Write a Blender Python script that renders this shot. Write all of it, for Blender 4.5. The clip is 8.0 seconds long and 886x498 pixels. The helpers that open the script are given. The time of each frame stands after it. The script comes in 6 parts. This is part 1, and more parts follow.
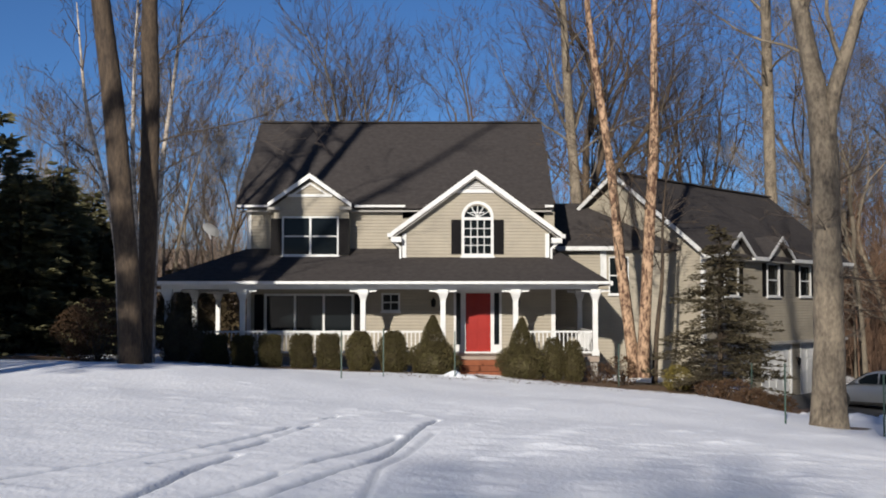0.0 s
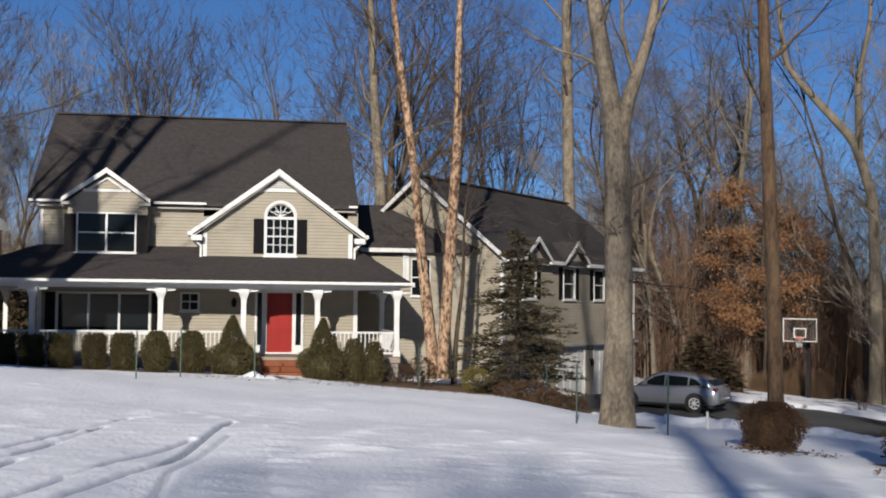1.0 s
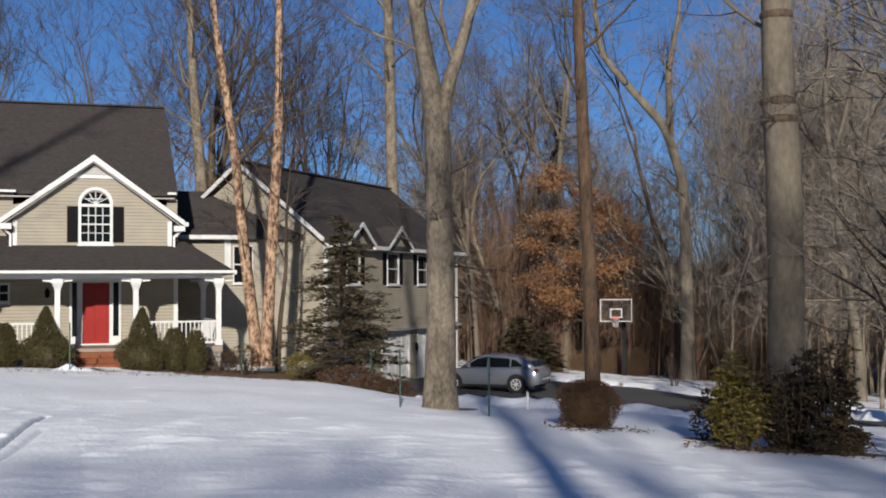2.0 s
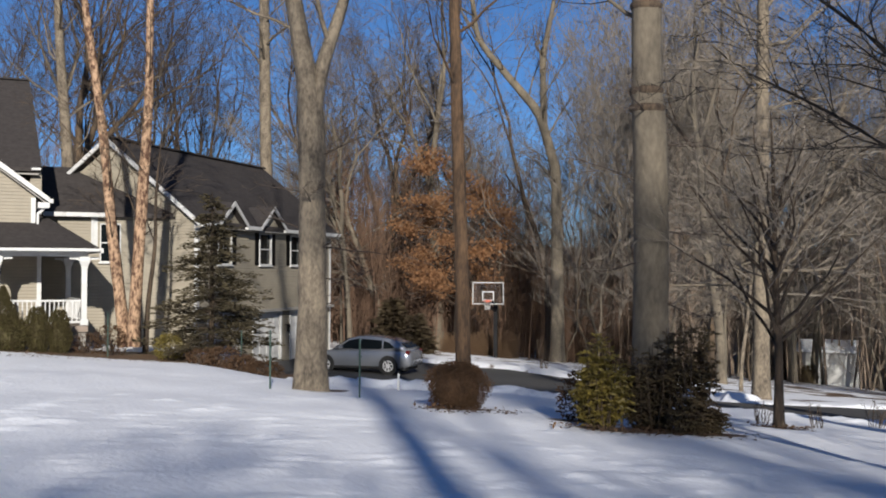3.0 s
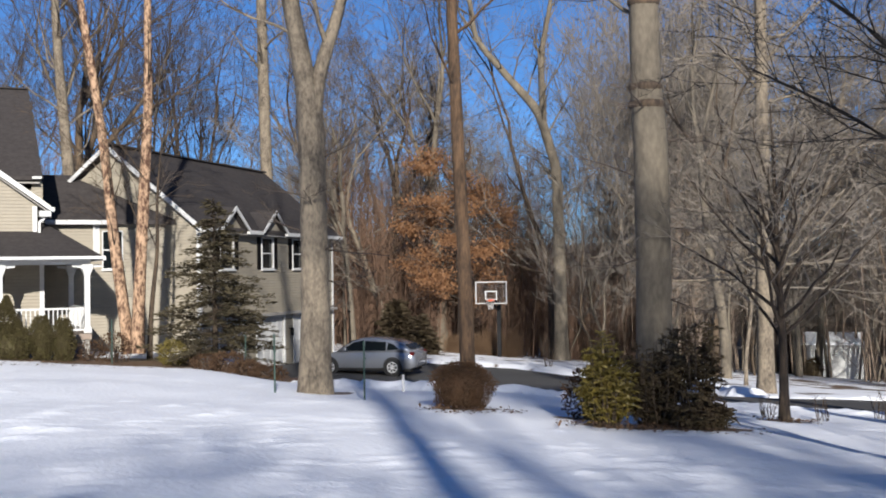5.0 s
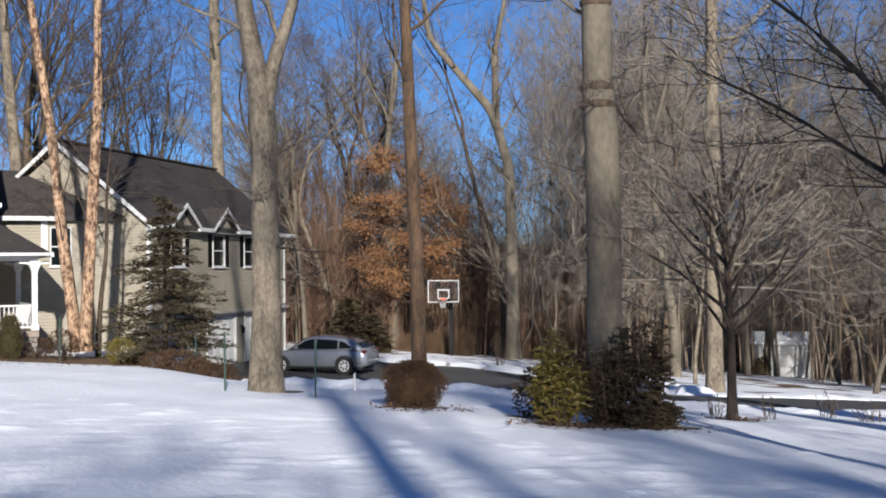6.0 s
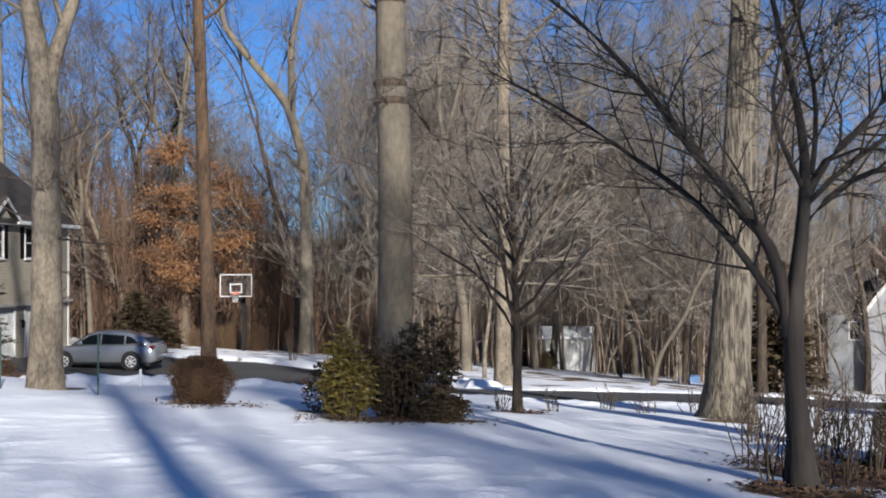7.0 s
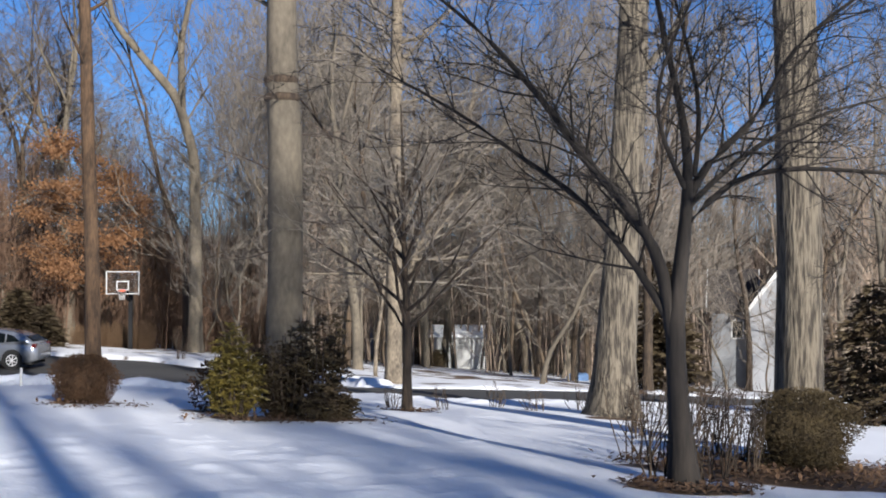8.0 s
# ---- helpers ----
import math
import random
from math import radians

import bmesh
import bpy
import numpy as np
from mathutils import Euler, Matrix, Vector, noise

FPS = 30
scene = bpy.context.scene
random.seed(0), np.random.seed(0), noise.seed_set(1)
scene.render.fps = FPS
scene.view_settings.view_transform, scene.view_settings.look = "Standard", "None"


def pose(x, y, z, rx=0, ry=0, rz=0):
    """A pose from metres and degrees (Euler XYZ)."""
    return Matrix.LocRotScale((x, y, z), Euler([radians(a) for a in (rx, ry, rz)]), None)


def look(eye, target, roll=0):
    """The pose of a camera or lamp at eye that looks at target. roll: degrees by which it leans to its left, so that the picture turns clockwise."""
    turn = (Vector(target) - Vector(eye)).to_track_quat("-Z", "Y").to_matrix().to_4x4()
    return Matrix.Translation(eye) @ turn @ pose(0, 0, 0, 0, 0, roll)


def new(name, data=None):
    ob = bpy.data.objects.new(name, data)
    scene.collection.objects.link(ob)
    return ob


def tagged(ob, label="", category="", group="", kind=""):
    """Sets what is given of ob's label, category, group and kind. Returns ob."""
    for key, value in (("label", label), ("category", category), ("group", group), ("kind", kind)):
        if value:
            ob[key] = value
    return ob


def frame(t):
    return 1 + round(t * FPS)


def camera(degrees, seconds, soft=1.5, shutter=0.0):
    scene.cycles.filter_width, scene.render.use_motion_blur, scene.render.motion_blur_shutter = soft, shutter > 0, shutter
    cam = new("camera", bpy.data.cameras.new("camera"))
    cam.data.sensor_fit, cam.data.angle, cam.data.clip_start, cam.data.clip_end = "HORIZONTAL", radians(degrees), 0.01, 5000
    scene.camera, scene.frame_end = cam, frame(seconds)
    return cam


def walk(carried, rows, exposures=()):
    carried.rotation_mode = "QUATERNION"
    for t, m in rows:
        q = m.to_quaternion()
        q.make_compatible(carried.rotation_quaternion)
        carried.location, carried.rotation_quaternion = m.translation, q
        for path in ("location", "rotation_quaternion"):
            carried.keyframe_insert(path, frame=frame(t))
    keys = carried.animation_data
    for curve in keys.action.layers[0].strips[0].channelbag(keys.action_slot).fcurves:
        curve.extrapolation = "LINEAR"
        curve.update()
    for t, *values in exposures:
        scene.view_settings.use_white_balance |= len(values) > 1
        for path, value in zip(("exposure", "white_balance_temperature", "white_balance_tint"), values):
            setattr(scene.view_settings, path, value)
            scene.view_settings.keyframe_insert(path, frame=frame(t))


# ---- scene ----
cam = camera(40.44, 8.0, soft=1.9)
EYE, ARM = 1.6, 0.42
TURNS = [
    (0.0, 0.0, 2.5, 0.0), (0.5, 4.69, 2.32, 0.27), (1.0, 9.27, 2.59, 0.6), (1.5, 13.58, 2.33, 0.12),
    (2.0, 17.59, 1.92, -0.36), (2.2, 18.83, 1.52, -0.4), (3.3, 24.48, 1.05, 0.08), (3.5, 24.66, 1.06, -0.22),
    (4.0, 24.18, 1.14, -0.84), (4.5, 23.56, 1.08, -0.88), (4.7, 23.45, 1.07, -0.9), (5.8, 23.8, 1.06, -1.16),
    (6.0, 25.7, 0.97, -0.64), (6.5, 31.09, 0.71, -0.22), (7.0, 35.4, 0.66, -0.11), (7.5, 39.23, 0.47, 0.44),
    (8.0, 40.5, 0.59, 0.24),
]
# the camera is held at arm's length and turned about the body
walk(cam, [(t, pose(ARM * math.sin(radians(yaw)), ARM * math.cos(radians(yaw)) - ARM, EYE, 90 + pitch, 0, -yaw)
            @ pose(0, 0, 0, 0, 0, roll)) for t, yaw, pitch, roll in TURNS], exposures=[(0.0, 0.44, 6180, 10), (1.5, 0.40, 6120, 10), (2.2, 0.42, 6100, 10), (3.5, 0.62, 6050, 9.5), (4.5, 0.82, 5960, 10), (6.0, 0.85, 5900, 10), (7.0, 0.91, 5880, 10), (8.0, 0.98, 5880, 10)])

# ---- light ----
SUN_AZ, SUN_EL = 196.3, 18.5     # compass bearing of the sun (0 ahead, 90 right) and its height
world = bpy.data.worlds.new("world")
scene.world = world
world.use_nodes = True
wt = world.node_tree
sky = wt.nodes.new("ShaderNodeTexSky")
sky.sky_type = "NISHITA"
sky.sun_disc = False
sky.sun_elevation = radians(SUN_EL)
sky.sun_rotation = radians(SUN_AZ)
sky.air_density, sky.dust_density, sky.ozone_density = 0.68, 0.1, 6.5
wt.nodes["Background"].inputs["Strength"].default_value = 0.057
wt.links.new(sky.outputs[0], wt.nodes["Background"].inputs[0])
sun = new("sun", bpy.data.lights.new("sun", "SUN"))
sun.data.energy, sun.data.angle, sun.data.color = 5.0, radians(0.9), (1.0, 0.905, 0.77)
sd = Vector((math.sin(radians(SUN_AZ)) * math.cos(radians(SUN_EL)), math.cos(radians(SUN_AZ)) * math.cos(radians(SUN_EL)), math.sin(radians(SUN_EL))))
sun.matrix_world = look(sd * 100, (0, 0, 0))


# ---- materials ----
def material(name, col, col2=None, rough=0.8, scale=3.0, fine=40.0, bump=0.2, metal=0.0, depth=0.02, stretch=(1, 1, 1), vary=0.0, contrast=(0.35, 0.65)):
    """Two colours mixed by coarse and fine noise, with a fine relief; vary: how far each object's tone differs."""
    m = bpy.data.materials.new(name)
    m.use_nodes = True
    nt = m.node_tree
    n, l = nt.nodes, nt.links
    b = n["Principled BSDF"]
    b.inputs["Roughness"].default_value = rough
    b.inputs["Metallic"].default_value = metal
    col2 = col2 or tuple(c * 0.7 for c in col)
    tc = n.new("ShaderNodeTexCoord")
    mp = n.new("ShaderNodeMapping")
    mp.inputs["Scale"].default_value = stretch
    l.new(tc.outputs["Object"], mp.inputs[0])
    big, small = n.new("ShaderNodeTexNoise"), n.new("ShaderNodeTexNoise")
    big.inputs["Scale"].default_value, small.inputs["Scale"].default_value = scale, fine
    big.inputs["Detail"].default_value, small.inputs["Detail"].default_value = 4, 3
    l.new(mp.outputs[0], big.inputs["Vector"])
    l.new(mp.outputs[0], small.inputs["Vector"])
    mx = n.new("ShaderNodeMath")
    mx.operation = "MULTIPLY_ADD"
    mx.inputs[1].default_value = 0.45
    l.new(small.outputs["Fac"], mx.inputs[0])
    half = n.new("ShaderNodeMath")
    half.operation = "MULTIPLY"
    half.inputs[1].default_value = 0.55
    l.new(big.outputs["Fac"], half.inputs[0])
    l.new(half.outputs[0], mx.inputs[2])
    ramp = n.new("ShaderNodeValToRGB")
    ramp.color_ramp.elements[0].position, ramp.color_ramp.elements[1].position = contrast
    ramp.color_ramp.elements[0].color, ramp.color_ramp.elements[1].color = (*col2, 1), (*col, 1)
    l.new(mx.outputs[0], ramp.inputs[0])
    out = ramp.outputs[0]
    if vary:
        info = n.new("ShaderNodeObjectInfo")
        mr = n.new("ShaderNodeMapRange")
        mr.inputs[3].default_value, mr.inputs[4].default_value = 1 - vary, 1 + vary
        l.new(info.outputs["Random"], mr.inputs[0])
        hs = n.new("ShaderNodeHueSaturation")
        l.new(mr.outputs[0], hs.inputs["Value"])
        l.new(out, hs.inputs["Color"])
        out = hs.outputs[0]
    l.new(out, b.inputs["Base Color"])
    if bump:
        bp = n.new("ShaderNodeBump")
        bp.inputs["Strength"].default_value, bp.inputs["Distance"].default_value = bump, depth
        l.new(mx.outputs[0], bp.inputs["Height"])
        l.new(bp.outputs[0], b.inputs["Normal"])
    return m


def lines_material(name, col, col2, step, axis, groove=0.6, rough=0.7, depth=0.015, scale=2.0):
    """A board or shingle surface: courses of the given step along an axis, each with a shaded lower lip."""
    m = material(name, col, col2, rough, scale, 30.0, 0.0)
    nt = m.node_tree
    n, l = nt.nodes, nt.links
    b = n["Principled BSDF"]
    tc = n.new("ShaderNodeTexCoord")
    sp = n.new("ShaderNodeSeparateXYZ")
    l.new(tc.outputs["Object"], sp.inputs[0])
    dv = n.new("ShaderNodeMath")
    dv.operation = "DIVIDE"
    dv.inputs[1].default_value = step
    l.new(sp.outputs[axis], dv.inputs[0])
    fr = n.new("ShaderNodeMath")
    fr.operation = "FRACT"
    l.new(dv.outputs[0], fr.inputs[0])
    lip = n.new("ShaderNodeValToRGB")
    lip.color_ramp.elements[0].position, lip.color_ramp.elements[1].position = 0.0, 1.0
    lip.color_ramp.elements[1].color = (0, 0, 0, 1)
    top = lip.color_ramp.elements.new(0.2)
    top.color = (1, 1, 1, 1)
    lip.color_ramp.elements[0].color = (0, 0, 0, 1)
    l.new(fr.outputs[0], lip.inputs[0])
    bp = n.new("ShaderNodeBump")
    bp.inputs["Strength"].default_value, bp.inputs["Distance"].default_value = groove, depth
    l.new(lip.outputs[0], bp.inputs["Height"])
    l.new(bp.outputs[0], b.inputs["Normal"])
    return m


def glass_material(name, tint=(0.006, 0.008, 0.009)):
    m = bpy.data.materials.new(name)
    m.use_nodes = True
    b = m.node_tree.nodes["Principled BSDF"]
    b.inputs["Base Color"].default_value = (*tint, 1)
    b.inputs["Roughness"].default_value = 0.04
    b.inputs["Specular IOR Level"].default_value = 0.12
    return m


SIDING = lines_material("clapboard_beige", (0.262, 0.232, 0.176), (0.215, 0.19, 0.146), 0.11, 2, 0.8)
SHINGLE = lines_material("roof_shingle", (0.054, 0.048, 0.046), (0.033, 0.029, 0.028), 0.14, 2, 0.5, 0.9, 0.01, 6.0)
WHITE = material("white_paint", (0.52, 0.52, 0.51), (0.42, 0.42, 0.41), 0.5, 4, 60, 0.05)
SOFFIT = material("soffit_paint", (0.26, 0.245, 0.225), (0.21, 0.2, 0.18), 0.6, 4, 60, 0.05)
RED = material("red_door_paint", (0.235, 0.016, 0.011), (0.19, 0.012, 0.009), 0.4, 3, 50, 0.05)
SHUTTER = material("shutter_paint", (0.0065, 0.006, 0.0065), (0.004, 0.0037, 0.004), 0.5, 5, 60, 0.1)
GLASS = glass_material("window_glass")
DECK = material("deck_boards", (0.25, 0.2, 0.16), (0.18, 0.14, 0.11), 0.7, 3, 40, 0.2)
BRICK = material("brick_red", (0.17, 0.06, 0.03), (0.12, 0.04, 0.02), 0.85, 6, 50, 0.3, vary=0.2)
STONE = material("foundation", (0.3, 0.29, 0.27), (0.2, 0.19, 0.18), 0.9, 4, 40, 0.3)
DARK = material("dark_metal", (0.008, 0.008, 0.009), (0.005, 0.005, 0.006), 0.6, 5, 60, 0.05)
ASPHALT = material("asphalt", (0.06, 0.058, 0.056), (0.035, 0.034, 0.034), 0.85, 0.5, 40, 0.3)
BARK = material("bark_grey", (0.15, 0.125, 0.09), (0.06, 0.05, 0.037), 0.95, 2.2, 13, 0.8, depth=0.03, stretch=(1, 1, 0.5), contrast=(0.32, 0.68), vary=0.2)
BARK_DARK = material("bark_brown", (0.072, 0.05, 0.031), (0.026, 0.018, 0.0125), 0.95, 6.0, 22, 1.0, depth=0.04, stretch=(1, 1, 0.3), contrast=(0.4, 0.62), vary=0.2)
BARK_WARM = material("bark_warm_brown", (0.105, 0.072, 0.043), (0.024, 0.017, 0.011), 0.95, 4.0, 22, 1.0, depth=0.05, stretch=(1, 1, 0.22), contrast=(0.4, 0.62))
BARK_RUSSET = material("bark_russet", (0.105, 0.062, 0.032), (0.026, 0.016, 0.0095), 0.95, 5.0, 22, 1.0, depth=0.05, stretch=(1, 1, 0.25), contrast=(0.38, 0.64))
BARK_LIGHT = material("bark_pale", (0.205, 0.168, 0.12), (0.06, 0.048, 0.036), 0.95, 3.0, 16, 0.9, depth=0.04, stretch=(1, 1, 0.55), contrast=(0.36, 0.6), vary=0.15)
FURROW = material("furrowed_bark", (0.14, 0.118, 0.086), (0.03, 0.024, 0.018), 0.95, 15, 34, 1.0, depth=0.09, stretch=(1, 1, 0.13), contrast=(0.42, 0.57))
OLIVE_BUSH = material("olive_shrub_leaf", (0.11, 0.08, 0.034), (0.045, 0.032, 0.017), 0.85, 6, 40, 0.3)
LITTER = material("leaf_litter", (0.15, 0.085, 0.042), (0.06, 0.033, 0.018), 0.9, 3, 20, 0.2)
# darkened bark: shade over the spreading tree is put into its colour
BARK_SHADED = material("bark_shaded", (0.034, 0.027, 0.021), (0.012, 0.0095, 0.0075), 0.95, 2.5, 16, 1.0, depth=0.03, stretch=(1, 1, 0.2))
TWIG = material("twig_bark", (0.08, 0.06, 0.047), (0.04, 0.031, 0.024), 0.95, 3, 20, 0.3, vary=0.2)
# lighter copy of the twig bark, with sunlight put into its colour
TWIG_LIT = material("sunlit_twig_bark", (0.19, 0.163, 0.132), (0.092, 0.078, 0.063), 0.95, 3, 20, 0.3, vary=0.2)
BIRCH = material("river_birch_bark", (0.34, 0.225, 0.14), (0.06, 0.028, 0.015), 0.9, 6.0, 15, 1.0, depth=0.06, stretch=(1, 1, 0.55), contrast=(0.42, 0.58))
BIRCH_WHITE = material("white_birch_bark", (0.40, 0.35, 0.29), (0.10, 0.082, 0.066), 0.9, 4.0, 15, 0.8, depth=0.03, stretch=(1, 1, 1.4), contrast=(0.38, 0.56))
HEDGE = material("yew_leaf", (0.10, 0.088, 0.028), (0.05, 0.035, 0.015), 0.8, 6, 40, 0.3, vary=0.2)
RUST_BUSH = material("rust_shrub_leaf", (0.135, 0.075, 0.037), (0.06, 0.034, 0.018), 0.85, 6, 40, 0.3, vary=0.2)
SPRUCE = material("spruce_needle", (0.125, 0.102, 0.054), (0.042, 0.035, 0.02), 0.85, 5, 40, 0.3, vary=0.2)
EVERGREEN = material("evergreen_leaf", (0.09, 0.07, 0.032), (0.05, 0.03, 0.017), 0.8, 4, 30, 0.3, vary=0.25)
PINE = material("dark_evergreen", (0.15, 0.142, 0.066), (0.085, 0.08, 0.042), 0.9, 4, 30, 0.3, vary=0.25)
RHODO = material("broad_leaf", (0.28, 0.215, 0.044), (0.11, 0.09, 0.026), 0.5, 8, 40, 0.2)
OAKLEAF = material("dry_oak_leaf", (0.36, 0.19, 0.088), (0.2, 0.1, 0.045), 0.8, 1.5, 20, 0.2)
CARPAINT = material("silver_car_paint", (0.33, 0.35, 0.39), (0.31, 0.325, 0.365), 0.18, 2, 200, 0.0, metal=0.6)
RUBBER = material("rubber", (0.015, 0.015, 0.015), (0.01, 0.01, 0.01), 0.8, 5, 60, 0.1)
ALLOY = material("alloy_rim", (0.7, 0.7, 0.71), (0.6, 0.6, 0.61), 0.4, 5, 60, 0.0, metal=0.25)
TAIL = material("tail_lamp_red", (0.07, 0.006, 0.006), (0.05, 0.004, 0.004), 0.25, 5, 60, 0.0)
ORANGE = material("rim_orange", (0.6, 0.12, 0.05), (0.5, 0.1, 0.04), 0.5, 5, 60, 0.0)
GREEN_POST = material("green_metal", (0.03, 0.06, 0.045), (0.02, 0.045, 0.035), 0.5, 5, 60, 0.1)


def ground_material():
    """Snow on the lawn; under the trees it lies in patches over brown leaves."""
    m = material("snow", (0.91, 0.925, 0.955), (0.885, 0.90, 0.935), 0.6, 1.1, 11.0, 0.6, depth=0.05, stretch=(1, 0.5, 1))
    nt = m.node_tree
    n, l = nt.nodes, nt.links
    b = n["Principled BSDF"]
    snow = b.inputs["Base Color"].links[0].from_socket
    at = n.new("ShaderNodeAttribute")
    at.attribute_name = "bare"
    tc = n.new("ShaderNodeTexCoord")
    nz = n.new("ShaderNodeTexNoise")
    nz.inputs["Scale"].default_value, nz.inputs["Detail"].default_value = 0.7, 9
    l.new(tc.outputs["Object"], nz.inputs["Vector"])
    add = n.new("ShaderNodeMath")
    add.operation = "ADD"
    l.new(at.outputs["Fac"], add.inputs[0])
    l.new(nz.outputs["Fac"], add.inputs[1])
    ramp = n.new("ShaderNodeValToRGB")
    ramp.color_ramp.elements[0].position, ramp.color_ramp.elements[1].position = 0.94, 1.0
    l.new(add.outputs[0], ramp.inputs[0])
    leaf = n.new("ShaderNodeTexNoise")
    leaf.inputs["Scale"].default_value, leaf.inputs["Detail"].default_value = 9, 7
    l.new(tc.outputs["Object"], leaf.inputs["Vector"])
    lr = n.new("ShaderNodeValToRGB")
    lr.color_ramp.elements[0].color, lr.color_ramp.elements[1].color = (0.03, 0.018, 0.011, 1), (0.21, 0.13, 0.07, 1)
    l.new(leaf.outputs["Fac"], lr.inputs[0])
    mix = n.new("ShaderNodeMix")
    mix.data_type = "RGBA"
    l.new(ramp.outputs[0], mix.inputs[0])
    # snow turns blue-grey with the depth of the tracks
    track_depth = n.new("ShaderNodeAttribute")
    track_depth.attribute_name = "track_depth"
    track_mix = n.new("ShaderNodeMix")
    track_mix.data_type = "RGBA"
    track_mix.inputs[7].default_value = (0.36, 0.40, 0.46, 1)
    l.new(track_depth.outputs["Fac"], track_mix.inputs[0])
    l.new(snow, track_mix.inputs[6])
    l.new(track_mix.outputs[2], mix.inputs[6])
    l.new(lr.outputs[0], mix.inputs[7])
    l.new(mix.outputs[2], b.inputs["Base Color"])
    return m


def translucent(m, share):
    """Lets part of the light pass through thin leaves."""
    nt = m.node_tree
    b, out = nt.nodes["Principled BSDF"], nt.nodes["Material Output"]
    tr, mx = nt.nodes.new("ShaderNodeBsdfTranslucent"), nt.nodes.new("ShaderNodeMixShader")
    mx.inputs[0].default_value = share
    nt.links.new(b.inputs["Base Color"].links[0].from_socket, tr.inputs["Color"])
    nt.links.new(b.outputs[0], mx.inputs[1])
    nt.links.new(tr.outputs[0], mx.inputs[2])
    nt.links.new(mx.outputs[0], out.inputs["Surface"])


for leafy in (HEDGE, SPRUCE, EVERGREEN, PINE, RHODO, OAKLEAF, RUST_BUSH, OLIVE_BUSH):
    translucent(leafy, 0.4)
SNOW = ground_material()
SHUTTER.node_tree.nodes["Principled BSDF"].inputs["Specular IOR Level"].default_value = 0.05
for dull in (RED, DARK, SHINGLE, BRICK):
    dull.node_tree.nodes["Principled BSDF"].inputs["Specular IOR Level"].default_value = 0.15


def clear_material(name):
    m = bpy.data.materials.new(name)
    m.use_nodes = True
    b = m.node_tree.nodes["Principled BSDF"]
    b.inputs["Base Color"].default_value = (0.9, 0.93, 0.95, 1)
    b.inputs["Roughness"].default_value = 0.03
    b.inputs["Transmission Weight"].default_value = 1.0
    b.inputs["IOR"].default_value = 1.3
    return m


CLEAR = clear_material("clear_acrylic")
FAR_WOOD = material("far_woodland", (0.29, 0.22, 0.165), (0.15, 0.115, 0.085), 0.95, 0.3, 12, 0.0)
BROWN_BRUSH = material("brown_brush", (0.155, 0.092, 0.057), (0.07, 0.042, 0.027), 0.95, 0.3, 12, 0.0)
GRASS_DRY = material("dry_grass", (0.22, 0.135, 0.07), (0.12, 0.072, 0.038), 0.9, 1.5, 20, 0.1)
YELLOW_GREEN = material("golden_shrub_leaf", (0.16, 0.125, 0.02), (0.07, 0.055, 0.012), 0.8, 6, 40, 0.2)
BLUE = material("blue_tarp", (0.10, 0.17, 0.30), (0.07, 0.12, 0.22), 0.5, 5, 40, 0.1)
# white clapboard greyed in colour to imitate tree shade on the wing
SIDING_SHADED = lines_material("shaded_clapboard", (0.17, 0.175, 0.185), (0.12, 0.125, 0.13), 0.13, 2)
GREY_SIDING = lines_material("white_clapboard", (0.26, 0.265, 0.28), (0.21, 0.215, 0.225), 0.13, 2)


# ---- mesh helpers ----
def mesh_ob(name, data, mat, parent=None, label="", smooth=False):
    if isinstance(data, bmesh.types.BMesh):
        me = bpy.data.meshes.new(name)
        data.normal_update()
        data.to_mesh(me)
        data.free()
    else:
        me = data
    if mat and not me.materials:
        me.materials.append(mat)
    if smooth:
        me.polygons.foreach_set("use_smooth", [True] * len(me.polygons))
    ob = new(name, me)
    ob.parent = parent
    if label:
        ob["label"] = label
    return ob


def part(name, bm, mat, parent, label="", smooth=False):
    return mesh_ob(name, bm, mat, parent, label, smooth)


def thing(name, label, category, at=(0, 0, 0), turn=0.0, group="", kind=""):
    ob = new(name)
    ob.matrix_world = pose(*at, 0, 0, turn)
    return tagged(ob, label, category, group, kind)


def box(x0, x1, y0, y1, z0, z1, bm=None, bevel=0.0):
    bm = bm or bmesh.new()
    v = [bm.verts.new((x, y, z)) for x in (x0, x1) for y in (y0, y1) for z in (z0, z1)]
    f = [bm.faces.new([v[i] for i in q]) for q in ((0, 1, 3, 2), (4, 6, 7, 5), (0, 4, 5, 1), (2, 3, 7, 6), (0, 2, 6, 4), (1, 5, 7, 3))]
    if bevel:
        es = {e for q in f for e in q.edges}
        bmesh.ops.bevel(bm, geom=list(es), offset=bevel, segments=2, affect="EDGES", profile=0.5)
    return bm


def slab(pts, off, bm=None):
    """A flat polygon given a thickness by the vector off."""
    bm = bm or bmesh.new()
    a = [bm.verts.new(p) for p in pts]
    b = [bm.verts.new(Vector(p) + Vector(off)) for p in pts]
    bm.faces.new(a)
    bm.faces.new(b[::-1])
    k = len(a)
    for i in range(k):
        bm.faces.new((a[i], b[i], b[(i + 1) % k], a[(i + 1) % k]))
    bmesh.ops.recalc_face_normals(bm, faces=bm.faces)
    return bm


def beam(p, q, w, h, bm=None):
    """A straight board from p to q, w across and h high."""
    p, q = Vector(p), Vector(q)
    d = (q - p).normalized()
    s = d.cross(Vector((0, 0, 1)))
    s = s.normalized() if s.length > 1e-4 else Vector((1, 0, 0))
    u = s.cross(d)
    s, u = s * w / 2, u * h / 2
    return slab([p - s - u, p + s - u, p + s + u, p - s + u], q - p, bm)


